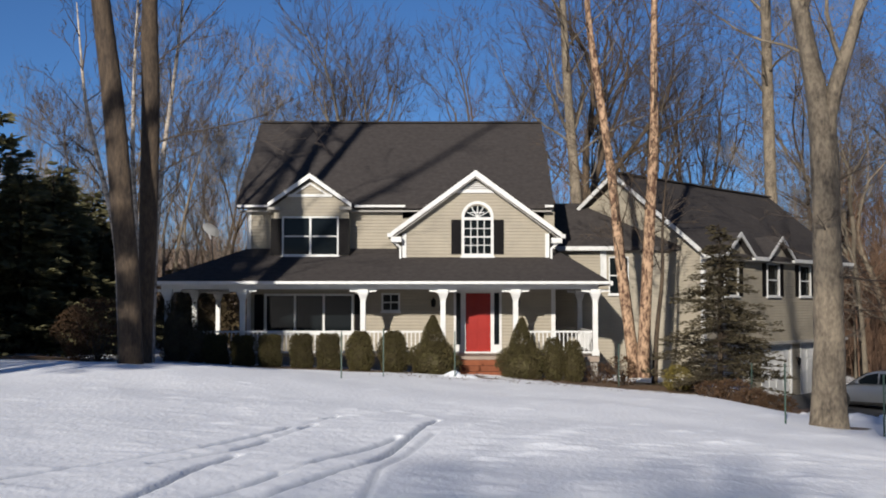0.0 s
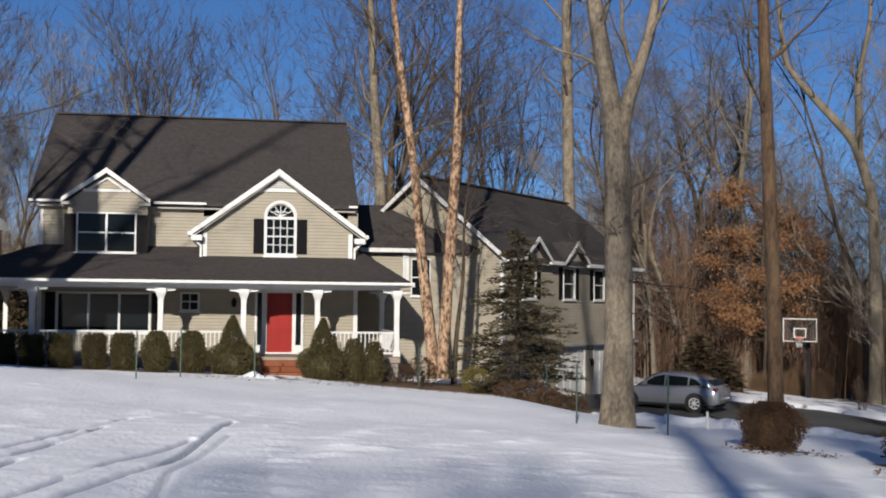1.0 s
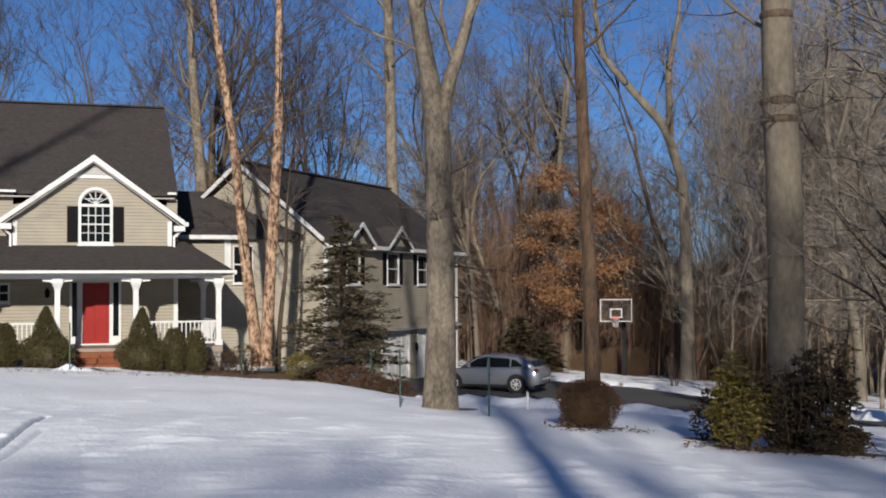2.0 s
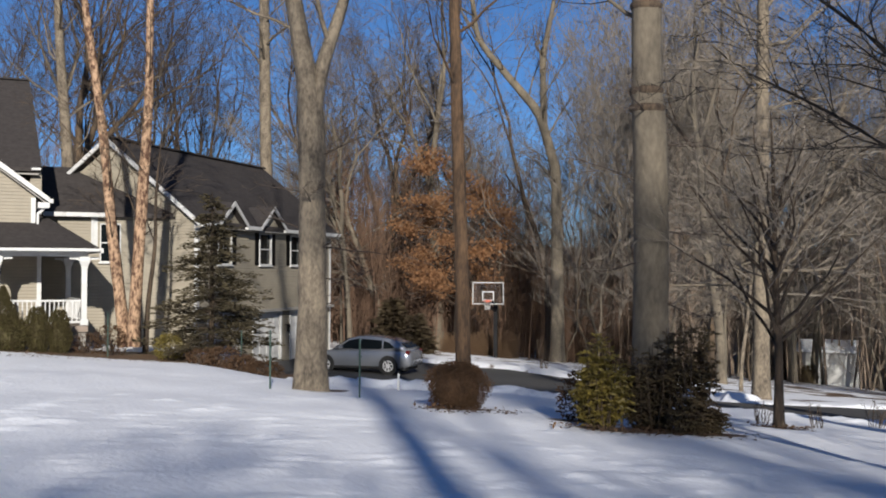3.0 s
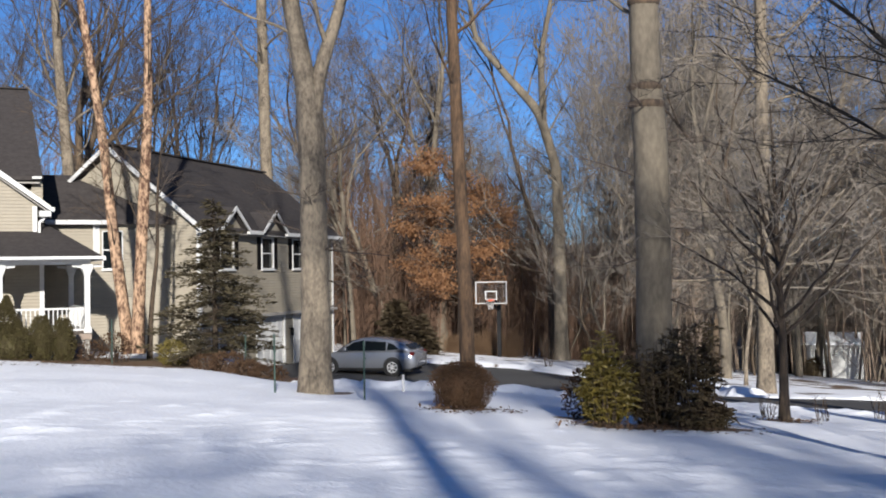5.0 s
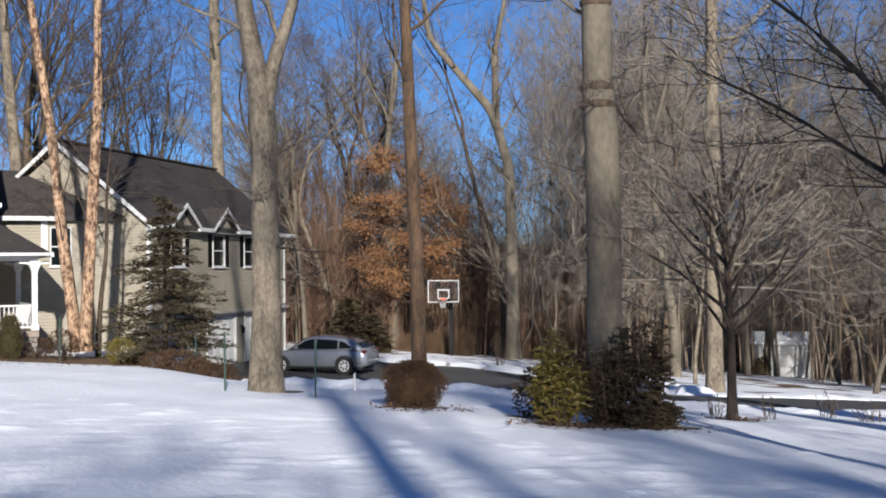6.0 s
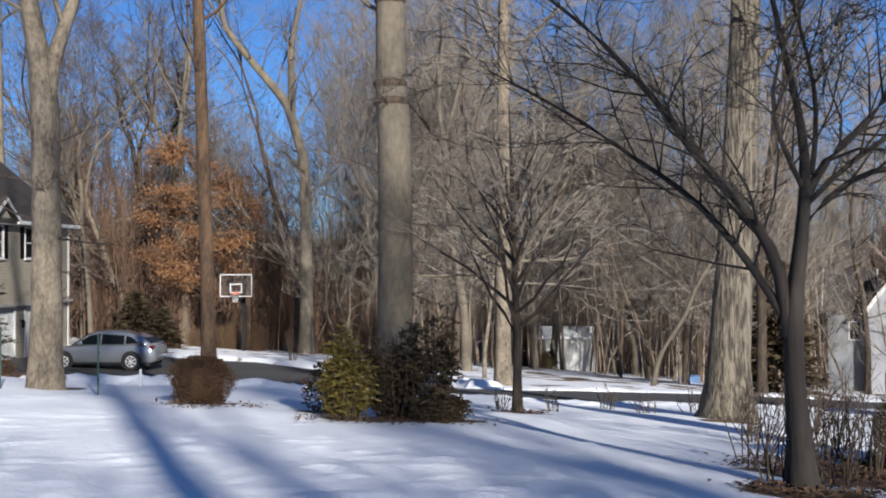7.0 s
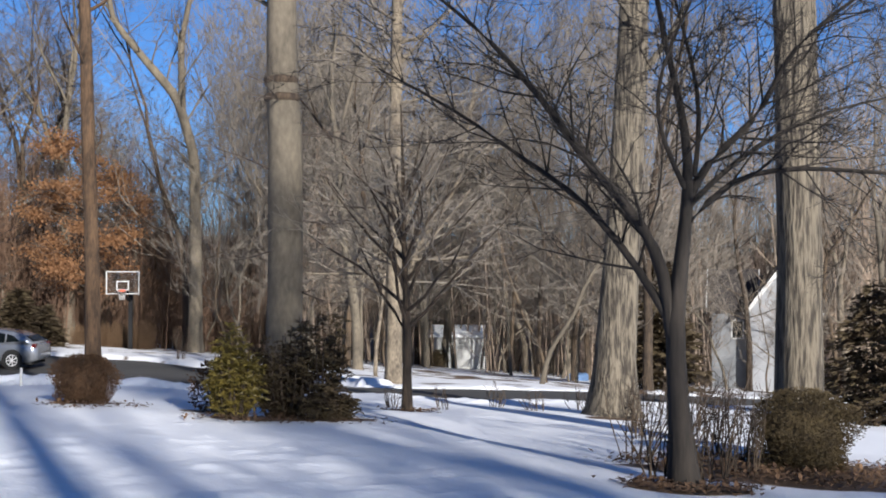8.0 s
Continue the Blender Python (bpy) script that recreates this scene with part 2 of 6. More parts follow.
def lathe(profile, n=12, bm=None, at=(0, 0, 0), cap=True):
    """A turned shape from (radius, height) pairs."""
    bm = bm or bmesh.new()
    rings = []
    for r, z in profile:
        rings.append([bm.verts.new((at[0] + r * math.cos(2 * math.pi * i / n), at[1] + r * math.sin(2 * math.pi * i / n), at[2] + z)) for i in range(n)])
    for a, b in zip(rings, rings[1:]):
        for i in range(n):
            bm.faces.new((a[i], a[(i + 1) % n], b[(i + 1) % n], b[i]))
    if cap:
        bm.faces.new(rings[0][::-1])
        bm.faces.new(rings[-1])
    return bm


class Tubes:
    """Collects tapered tubes and leaf blades and makes one mesh of them."""

    def __init__(self):
        self.v, self.f = [], []

    def tube(self, pts, rad, n=6, seam=None):
        base = len(self.v)
        k = len(pts)
        for i, p in enumerate(pts):
            d = (pts[min(i + 1, k - 1)] - pts[max(i - 1, 0)]).normalized()
            a = d.orthogonal().normalized() if abs(d.z) < 0.9 else Vector((1, 0, 0))
            a = (a - d * a.dot(d)).normalized()
            c = d.cross(a)
            for j in range(n):
                t = 2 * math.pi * j / n
                w = rad[i] * (1 + (seam(j, i) if seam else 0))
                self.v.append(p + (a * math.cos(t) + c * math.sin(t)) * w)
        for i in range(k - 1):
            for j in range(n):
                q = base + i * n
                self.f.append((q + j, q + (j + 1) % n, q + n + (j + 1) % n, q + n + j))
        self.f.append(tuple(base + (k - 1) * n + j for j in range(n)))

    def ribbon(self, pts, w):
        """A thin twig: a bent flat strip."""
        b = len(self.v)
        d = (pts[-1] - pts[0]).normalized()
        s = d.orthogonal().normalized() * w / 2
        k = len(pts)
        for i, p in enumerate(pts):
            f = 1 - 0.75 * i / (k - 1)
            self.v += [p - s * f, p + s * f]
        for i in range(k - 1):
            q = b + 2 * i
            self.f.append((q, q + 1, q + 3, q + 2))

    def blade(self, p, d, u, length, width):
        b = len(self.v)
        s = d.cross(u).normalized() * width / 2
        m = p + d * length * 0.5 + u * length * 0.08
        self.v += [p, m + s, p + d * length, m - s]
        self.f.append((b, b + 1, b + 2, b + 3))

    def mesh(self, name, mat, smooth=True):
        me = bpy.data.meshes.new(name)
        me.from_pydata(self.v, [], self.f)
        me.materials.append(mat)
        if smooth:
            me.polygons.foreach_set("use_smooth", [True] * len(me.polygons))
        me.update()
        return me


def eye_at(az):
    """Where the lens is when it faces that way."""
    a = radians(min(40.5, max(0.0, az)))
    return ARM * math.sin(a), ARM * math.cos(a) - ARM


def bearing(az, d, z=None):
    """A place on the ground by bearing and distance from the eye."""
    ex, ey = eye_at(az)
    x, y = ex + d * math.sin(radians(az)), ey + d * math.cos(radians(az))
    return Vector((x, y, land(x, y) if z is None else z))


# ---- ground ----
def land(x, y):
    xp = max(x, 0.0)
    curve = 0.001 * xp * xp if xp < 30 else 0.9 + 0.06 * (xp - 30)
    r = math.hypot(x, y)
    u = min(1.0, max(0.0, (x - 0.2 * y - 0.3) / 3.2))
    z = -0.0173 * y - 0.041 * x - curve - 0.72 * u * u * (3 - 2 * u) * math.exp(-((x - 14.5) ** 2 / 130.0 + (y - 42) ** 2 / 180.0))
    z += 0.25 * math.exp(-((x + 7.8) ** 2 + (y - 30.3) ** 2) / 16.0)
    z -= 0.14 * math.exp(-((x - 7.5) ** 2 / 16.0 + (y - 35.5) ** 2 / 14.0))
    if r > 95:
        z = z * 95 / r + 0.10 * min(r - 95, 120)
    return z


def zones(stops, grow, reach):
    """Grid lines: (from, to, step) zones, then ever wider steps out to the reach."""
    a = []
    for lo, hi, step in stops:
        a += list(np.arange(lo, hi - 1e-6, step))
    a.append(stops[-1][1])
    s = stops[-1][2]
    while a[-1] < reach:
        s *= grow
        a.append(a[-1] + s)
    s = stops[0][2]
    while a[0] > -reach:
        s *= grow
        a.insert(0, a[0] - s)
    return a


# sled tracks: each a bent line with a few breaks
TRACKS = [[(-4.6, 9.2), (-4.03, 11.04), (-3.62, 12.38), (-2.89, 14.51), (-2.38, 16.73), (-1.73, 19.77)], [(-3.04, 12.69), (-2.47, 14.29), (-1.92, 18.05)], [(-2.8, 9.0), (-2.61, 10.99), (-2.53, 12.4), (-2.35, 13.75)],
          [(-2.7, 8.8), (-2.1, 10.54), (-1.83, 11.4), (-1.42, 13.37), (-0.63, 16.79)], [(-1.9, 9.6), (-1.22, 12.24), (-0.81, 13.73), (-0.4, 17.5), (-0.08, 19.7)], [(-0.73, 10.2), (-0.68, 13.03), (-0.36, 15.55), (-0.11, 17.4)]]


def grooves(x, y):
    """Depth of the tracks at many places at once."""
    g = np.zeros_like(x)
    for k, line in enumerate(TRACKS):
        for (ax, ay), (bx, by) in zip(line, line[1:]):
            ux, uy = bx - ax, by - ay
            ln = math.hypot(ux, uy)
            s = ((x - ax) * ux + (y - ay) * uy) / ln
            q = np.abs(((x - ax) * uy - (y - ay) * ux) / ln)
            gap = 1 - 0.8 * np.clip((np.sin(y * 1.1 + 2 * k) + np.sin(y * 0.43 + k) - 1.5) / 0.15, 0, 1)
            e = np.clip(np.minimum(s, ln - s) / 0.1 + 1.0, 0, 1) * gap
            g = np.minimum(g, -(0.03 if k == 5 else 0.085) * e * np.exp(-(q / 0.042) ** 2))
    return g


def crust(x, y):
    """Scattered lumps, melt cups and old prints in the snow."""
    rng = random.Random(44)
    g = np.zeros_like(x)
    order = np.argsort(y)
    ys = y[order]
    for _ in range(1900):
        cy = 7.0 + 29 * rng.random() ** 1.2
        cx = rng.uniform(-0.44, 0.95) * cy
        if rng.random() < 0.15:
            cx, cy = rng.gauss(-1.0, 1.8), rng.gauss(17, 2.5)
        m = order[np.searchsorted(ys, cy - 0.9):np.searchsorted(ys, cy + 0.9)]
        m = m[np.abs(x[m] - cx) < 1.0]
        w = rng.uniform(0.06, 0.17)
        h = w * rng.uniform(0.06, 0.2)
        sx, sy = w * rng.uniform(1.0, 2.2), w * rng.uniform(0.8, 1.3)
        g[m] += h * np.exp(-((x[m] - cx) / sx) ** 2 - ((y[m] - cy) / sy) ** 2) - 0.3 * h * np.exp(-((x[m] - cx - 0.05) / sx) ** 2 - ((y[m] - cy - 1.6 * sy) / sy) ** 2)
    for cx, cy, h, w in ((0.35, 35.90, 0.2, 0.3), (0.85, 35.70, 0.1, 0.2)):
        g += h * np.exp(-((x - cx) / w) ** 2 - ((y - cy) / w) ** 2)
    return g


DRIVE = [(13.0, 50.0), (17.5, 45.0), (17.5, 37.0), (16.0, 29.0), (16.8, 24.6), (20.0, 22.6), (25.0, 22.3), (34.0, 22.6), (60.0, 20.0), (110.0, 10.0)]
DRIVE_HALF = [5.0, 6.8, 6.3, 4.6, 3.0, 3.1, 3.2, 3.2, 3.2, 3.2]


def drive_dist(x, y):
    """Distance from the driveway's edge; negative on it."""
    best = 1e9
    for (ax, ay), (bx, by), ha, hb in zip(DRIVE, DRIVE[1:], DRIVE_HALF, DRIVE_HALF[1:]):
        ux, uy = bx - ax, by - ay
        s = min(1, max(0, ((x - ax) * ux + (y - ay) * uy) / (ux * ux + uy * uy)))
        best = min(best, math.hypot(x - ax - s * ux, y - ay - s * uy) - ha - (hb - ha) * s)
    return best


def spot(az, d):
    p = bearing(az, d)
    return p.x, p.y


# bare ground in the snow: centre, half-sizes, turn, how bare
BEDS = [(-3.2, 37.4, 6.2, 1.25, 0, 0.75), (5.6, 37.3, 4.4, 2.6, -6, 0.78), (10.6, 37.0, 3.6, 3.6, -35, 0.78), (9.2, 31.5, 1.2, 3.4, 14, 0.62),
        (*spot(24.5, 20.9), 0.9, 0.55, 0, 0.7), (*spot(33.2, 18.6), 1.75, 0.7, -33, 0.7), (*spot(38.9, 20.9), 0.6, 0.35, -39, 0.66), (*spot(30.0, 19.8), 0.8, 0.6, 0, 0.55),
        (*spot(52.0, 12.1), 0.8, 0.5, -50, 0.72), (*spot(58.0, 14.0), 2.5, 1.5, -60, 0.74), (*spot(48.6, 21.3), 1.0, 0.8, 0, 0.55), (-13, 37, 4.5, 2.5, 10, 0.6), (*spot(17.4, 25), 1.0, 0.8, 0, 0.55), (1.2, 36.2, 1.2, 0.6, 0, 0.5)]


def build_ground():
    xs, ys = zones([(-12, -5.0, 0.11), (-5.0, 0.5, 0.04), (0.5, 17, 0.1), (17, 32, 0.25)], 1.14, 1500), zones([(6, 8, 0.15), (8, 21, 0.1), (21, 36, 0.16), (36, 42, 0.3)], 1.14, 1500)
    verts, bare = [], []
    for y in ys:
        for x in xs:
            z = land(x, y)
            r = math.hypot(x, y)
            if r < 80:
                z += 0.06 * noise.noise((x * 0.35, y * 0.3, 0)) + 0.018 * noise.noise((x * 0.9, y * 0.4, 3))
            if r < 45:
                z += 0.012 * noise.noise((x * 1.7, y * 1.2, 5)) * (0.5 + noise.noise((x * 0.3, y * 0.2, 8)))
            d = drive_dist(x, y) if r < 90 else 50
            if d < 0.25:
                z -= 0.25 * min(1.0, (0.25 - d) / 0.5)
            elif d < 1.3:
                z += (0.10 + 0.16 * noise.noise((x * 1.3, y * 1.3, 7))) * (0.22 if x > 13.5 and y < 27 else 1) + 0.05 * noise.noise((x * 2.6, y * 2.6, 9))
            verts.append((x, y, z))
            wood = 0.0
            if r > 95:
                wood = 0.75
            elif y > 58 or x > 30 or x < -14 or y < -30:
                wood = 0.44
            elif y > 48 and x > 10:
                wood = 0.38
            elif x > 21 and y > 14:
                wood = 0.36
            for cx, cy, rx, ry, turn, most in BEDS:
                if abs(x - cx) < rx + 3 and abs(y - cy) < rx + 3:
                    c, sn = math.cos(radians(turn)), math.sin(radians(turn))
                    u, v = ((x - cx) * c + (y - cy) * sn) / rx, (-(x - cx) * sn + (y - cy) * c) / ry
                    e = math.hypot(u, v)
                    if e < 1.25:
                        wood = max(wood, most * min(1.0, (1.25 - e) / 0.8))
            bare.append(wood)
    V = np.array(verts)
    lawn = (np.abs(V[:, 0]) < 30) & (V[:, 1] > 5) & (V[:, 1] < 40)
    cut = grooves(V[:, 0], V[:, 1])
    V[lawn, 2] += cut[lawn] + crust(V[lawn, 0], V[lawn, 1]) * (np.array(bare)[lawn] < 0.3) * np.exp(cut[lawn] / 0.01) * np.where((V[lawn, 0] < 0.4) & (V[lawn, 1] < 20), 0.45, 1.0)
    verts = V.tolist()
    nx = len(xs)
    faces = [(j * nx + i, j * nx + i + 1, (j + 1) * nx + i + 1, (j + 1) * nx + i) for j in range(len(ys) - 1) for i in range(nx - 1)]
    me = bpy.data.meshes.new("ground")
    me.from_pydata(verts, [], faces)
    at = me.attributes.new("bare", "FLOAT", "POINT")
    at.data.foreach_set("value", bare)
    tint_at = me.attributes.new("track_depth", "FLOAT", "POINT")
    tint_at.data.foreach_set("value", np.clip(-cut / 0.07, 0, 1))
    me.polygons.foreach_set("use_smooth", [True] * len(faces))
    ob = mesh_ob("ground", me, SNOW)
    tagged(ob, "snow-covered sloping lawn with sled tracks and leafy woodland floor", "ground", kind="structure")


def ribbon(name, path, half, mat, lift, label, category, kind="structure", n=60, jag=0.1):
    """A strip of ground laid along a path."""
    verts, faces = [], []
    cum = [0]
    for a, b in zip(path, path[1:]):
        cum.append(cum[-1] + math.dist(a, b))
    k = 9
    for i in range(n):
        s = cum[-1] * i / (n - 1)
        x, y = np.interp(s, cum, [p[0] for p in path]), np.interp(s, cum, [p[1] for p in path])
        x2, y2 = np.interp(min(s + 1.5, cum[-1]), cum, [p[0] for p in path]), np.interp(min(s + 1.5, cum[-1]), cum, [p[1] for p in path])
        x1, y1 = np.interp(max(s - 1.5, 0), cum, [p[0] for p in path]), np.interp(max(s - 1.5, 0), cum, [p[1] for p in path])
        u = Vector((x2 - x1, y2 - y1, 0)).normalized()
        h = np.interp(s, cum, half) if isinstance(half, (list, tuple)) else half
        for j in range(k):
            q = (j / (k - 1) * 2 - 1) * h
            if j in (0, k - 1):
                q += jag * noise.noise((s * 1.1, j, 2)) * 2
            px, py = x - u.y * q, y + u.x * q
            verts.append((px, py, land(px, py) + lift))
    for i in range(n - 1):
        for j in range(k - 1):
            a = i * k + j
            faces.append((a, a + k, a + k + 1, a + 1))
    me = bpy.data.meshes.new(name)
    me.from_pydata(verts, [], faces)
    me.polygons.foreach_set("use_smooth", [True] * len(faces))
    return tagged(mesh_ob(name, me, mat), label, category, kind=kind)


build_ground()
ribbon("driveway", DRIVE, DRIVE_HALF, ASPHALT, -0.03, "dark wet asphalt driveway between snow banks", "driveway", n=200, jag=0.25)


# ---- house ----
def panel(x0, x1, z0, z1, y0, y1, holes=()):
    """A wall in the x-z plane between y0 and y1, with rectangular openings through it."""
    bm = bmesh.new()
    xs = sorted({x0, x1, *[h[0] for h in holes], *[h[1] for h in holes]})
    for a, b in zip(xs, xs[1:]):
        cuts = sorted([(h[2], h[3]) for h in holes if h[0] <= a + 1e-6 and h[1] >= b - 1e-6])
        z = z0
        for lo, hi in cuts + [(z1, z1)]:
            if lo > z + 1e-6:
                box(a, b, y0, y1, z, lo, bm)
            z = hi
    bmesh.ops.remove_doubles(bm, verts=bm.verts, dist=1e-4)
    return bm


def window(parent, x0, x1, z0, z1, y, cols=1, rows=1, trim=0.09, mull=(), sill=True):
    """A framed window in a wall whose outer face is at y; mull: places of wide mullions between sashes."""
    fr = box(x0 - trim, x0, y - 0.05, y + 0.1, z0 - trim, z1 + trim)
    box(x1, x1 + trim, y - 0.05, y + 0.1, z0 - trim, z1 + trim, fr)
    box(x0, x1, y - 0.05, y + 0.1, z1, z1 + trim, fr)
    box(x0, x1, y - 0.05, y + 0.1, z0 - trim, z0, fr)
    for m in mull:
        box(m - 0.035, m + 0.035, y - 0.04, y + 0.1, z0, z1, fr)
    w = part("window", fr, WHITE, parent, "white framed window with dark glass")
    edges = [x0, *mull, x1]
    for a, b in zip(edges, edges[1:]):
        a2, b2 = a + (0.035 if a != x0 else 0), b - (0.035 if b != x1 else 0)
        part("pane", box(a2, b2, y + 0.05, y + 0.06, z0, z1), GLASS, w, "dark reflecting glass")
        for i in range(1, cols):
            x = a2 + (b2 - a2) * i / cols
            part("muntin", box(x - 0.014, x + 0.014, y + 0.02, y + 0.048, z0, z1), WHITE, w)
        for j in range(1, rows):
            z = z0 + (z1 - z0) * j / rows
            wide = 0.022 if (rows == 2 or j == rows // 2) else 0.012
            part("muntin", box(a2, b2, y + 0.015, y + 0.046, z - wide, z + wide), WHITE, w)
    if sill:
        part("sill", box(x0 - trim - 0.04, x1 + trim + 0.04, y - 0.1, y + 0.02, z0 - trim - 0.05, z0 - trim), WHITE, w)
    return w


def shutter(parent, x0, x1, z0, z1, y):
    bm = box(x0, x1, y - 0.035, y - 0.002, z0, z1)
    n = int((z1 - z0) / 0.09)
    for i in range(n):
        z = z0 + 0.05 + i * 0.09
        if z + 0.07 < z1:
            slab([(x0 + 0.05, y - 0.036, z), (x1 - 0.05, y - 0.036, z), (x1 - 0.05, y - 0.042, z + 0.06), (x0 + 0.05, y - 0.042, z + 0.06)], (0, 0.008, 0), bm)
    part("shutter", bm, SHUTTER, parent, "dark louvred shutter")


def roof_slab(name, parent, pts, thick=0.14, mat=None):
    part(name, slab(pts, (0, 0, -thick)), mat or SHINGLE, parent)


def rake(parent, a, b, w=0.06, h=0.22, name="rake_board"):
    part(name, beam(a, b, w, h), WHITE, parent, "white painted trim board")


def chevron(parent, px, pz, ends, y, h, t=0.06):
    """The white rake boards of a front gable, mitred at the peak: one board for each slope."""
    for ex, ez in ends:
        part("rake_board", slab([(px, y - t / 2, pz), (ex, y - t / 2, ez), (ex, y - t / 2, ez - h * 0.9), (px, y - t / 2, pz - h * 1.15)], (0, t, 0)), WHITE, parent, "white painted trim board")


def build_house():
    h = thing("house", "beige clapboard two-storey house with dark shingle roof and white wraparound porch", "house")
    FL = -0.15
    XL, XR, YF, YB, EZ, RZ = -6.75, 3.5, 41.5, 51.7, 4.93, 8.55
    # front wall of the ground floor, with door and windows
    door = (0.37, 2.02, FL, 1.95)
    trip = (-6.08, -3.15, 0.57, 1.8)
    small = (-2.06, -1.54, 1.31, 1.83)
    part("wall", panel(XL, 3.85, FL - 0.9, 3.6, YF, YF + 0.2, [door, trip, small]), SIDING, h)
    part("wall", panel(XL, -1.4, 3.6, EZ, YF, YF + 0.2), SIDING, h)
    part("wall", panel(3.5, XR + 0.35, 3.6, EZ - 0.2, YF, YF + 0.2), SIDING, h)
    for x in (XL, 3.65):
        part("wall", box(x, x + 0.2, YF + 0.2, YB, FL - 0.9, EZ - 0.05), SIDING, h)
        part("gable_wall", slab([(x, YF + 0.2, EZ - 0.05), (x, YB, EZ - 0.05), (x, (YF + YB) / 2, RZ - 0.25)], (0.2, 0, 0)), SIDING, h)
    part("wall", box(XL + 0.2, 3.65, YB - 0.2, YB, FL - 0.9, EZ - 0.05), SIDING, h)
    part("floor", box(XL + 0.2, 3.65, YF + 0.2, YB - 0.2, FL - 0.25, FL), DECK, h)
    part("floor", box(XL + 0.2, 3.65, YF + 0.2, YB - 0.2, 2.4, 2.65), SOFFIT, h)
    for x in (XL - 0.01, 3.73):
        part("corner_board", box(x, x + 0.14, YF - 0.03, YF + 0.12, FL, 3.6 if x > 0 else EZ), WHITE, h)
    # main roof
    x0, x1, e = -7.05, 3.79, 0.3
    ym = 46.6
    roof_slab("roof", h, [(x0, YF - e, EZ), (x1, YF - e, EZ), (x1, ym, RZ), (x0, ym, RZ)])
    roof_slab("roof", h, [(x0, ym, RZ), (x1, ym, RZ), (x1, YB + e, EZ), (x0, YB + e, EZ)])
    part("ridge_cap", beam((x0, ym, RZ + 0.02), (x1, ym, RZ + 0.02), 0.3, 0.05), SHINGLE, h)
    for a, b in ((x0, -5.9), (-3.03, -1.3), (3.5, x1)):
        part("gutter", box(a, b, YF - e - 0.1, YF - e + 0.02, EZ - 0.10, EZ - 0.025), WHITE, h, "white gutter")
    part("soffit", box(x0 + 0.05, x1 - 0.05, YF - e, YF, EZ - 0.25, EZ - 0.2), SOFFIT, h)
    for x in (x0 - 0.02, x1 + 0.02):
        part("rake_board", beam((x, YF - e, EZ - 0.08), (x, ym, RZ - 0.08), 0.05, 0.14), SHINGLE, h, "dark trim board in the shingle colour")
        part("rake_board", beam((x, YB + e, EZ - 0.08), (x, ym, RZ - 0.08), 0.05, 0.14), SHINGLE, h, "dark trim board in the shingle colour")

    # big front gable over the porch roof
    gy, px, pz, ez = 40.7, 1.10, 6.01, 3.92
    lx, rx = -1.75, 4.0
    wl, wr = -1.38, 3.6
    arch = (0.72, 1.62, 3.22, 4.4)
    part("wall", panel(wl, wr, 2.9, 4.4, gy, gy + 0.2, [arch]), SIDING, h)

    def sl(x):
        return pz - 0.12 - abs(x - px) * (pz - ez) / (px - lx)
    part("gable_wall", slab([(wl, gy, 4.4), (wl + 0.12, gy, 4.4), (px - 1.9, gy, 4.4), (px - 1.9, gy, sl(px - 1.9))], (0, 0.2, 0)), SIDING, h)
    bm = bmesh.new()
    xa, xb = arch[0], arch[1]
    slab([(px - 1.9, gy, 4.4), (xa, gy, 4.4), (xa, gy, sl(xa)), (px - 1.9, gy, sl(px - 1.9))], (0, 0.2, 0), bm)
    slab([(xb, gy, 4.4), (px + 1.9, gy, 4.4), (px + 1.9, gy, sl(px + 1.9)), (xb, gy, sl(xb))], (0, 0.2, 0), bm)
    slab([(px + 1.9, gy, 4.4), (wr, gy, 4.4), (px + 1.9, gy, sl(px + 1.9))], (0, 0.2, 0), bm)
    cx, r = (xa + xb) / 2, (xb - xa) / 2
    pts = [(cx + r * math.cos(a), gy, 4.4 + r * math.sin(a)) for a in np.linspace(0, math.pi, 15)]
    slab([(xb, gy, sl(xb)), (px, gy, sl(px)), (xa, gy, sl(xa))] + pts[::-1], (0, 0.2, 0), bm)
    part("gable_wall", bm, SIDING, h)
    w = window(h, xa, xb, 3.22, 4.36, gy, 4, 4)
    fan = bmesh.new()
    for a, b in zip(np.linspace(0, math.pi, 15), np.linspace(0, math.pi, 15)[1:]):
        slab([(cx + q * math.cos(t), gy - 0.05, 4.45 + q * math.sin(t)) for q, t in ((r, a), (r + 0.1, a), (r + 0.1, b), (r, b))], (0, 0.15, 0), fan)
    part("arch_trim", fan, WHITE, w)
    part("pane", slab([(cx + r * math.cos(a), gy + 0.05, 4.45 + r * math.sin(a)) for a in np.linspace(0, math.pi, 15)], (0, 0.01, 0)), GLASS, w)
    for a in (0.5, 1.05, math.pi / 2, math.pi - 1.05, math.pi - 0.5):
        part("muntin", beam((cx, gy + 0.035, 4.45), (cx + r * math.cos(a), gy + 0.035, 4.45 + r * math.sin(a)), 0.025, 0.028), WHITE, w)
    part("muntin", beam((cx - r * 0.5, gy + 0.03, 4.62), (cx + r * 0.5, gy + 0.03, 4.62), 0.025, 0.028), WHITE, w)
    shutter(h, 0.28, 0.62, 3.2, 4.37, gy)
    shutter(h, 1.72, 2.06, 3.2, 4.37, gy)
    yb = 43.2
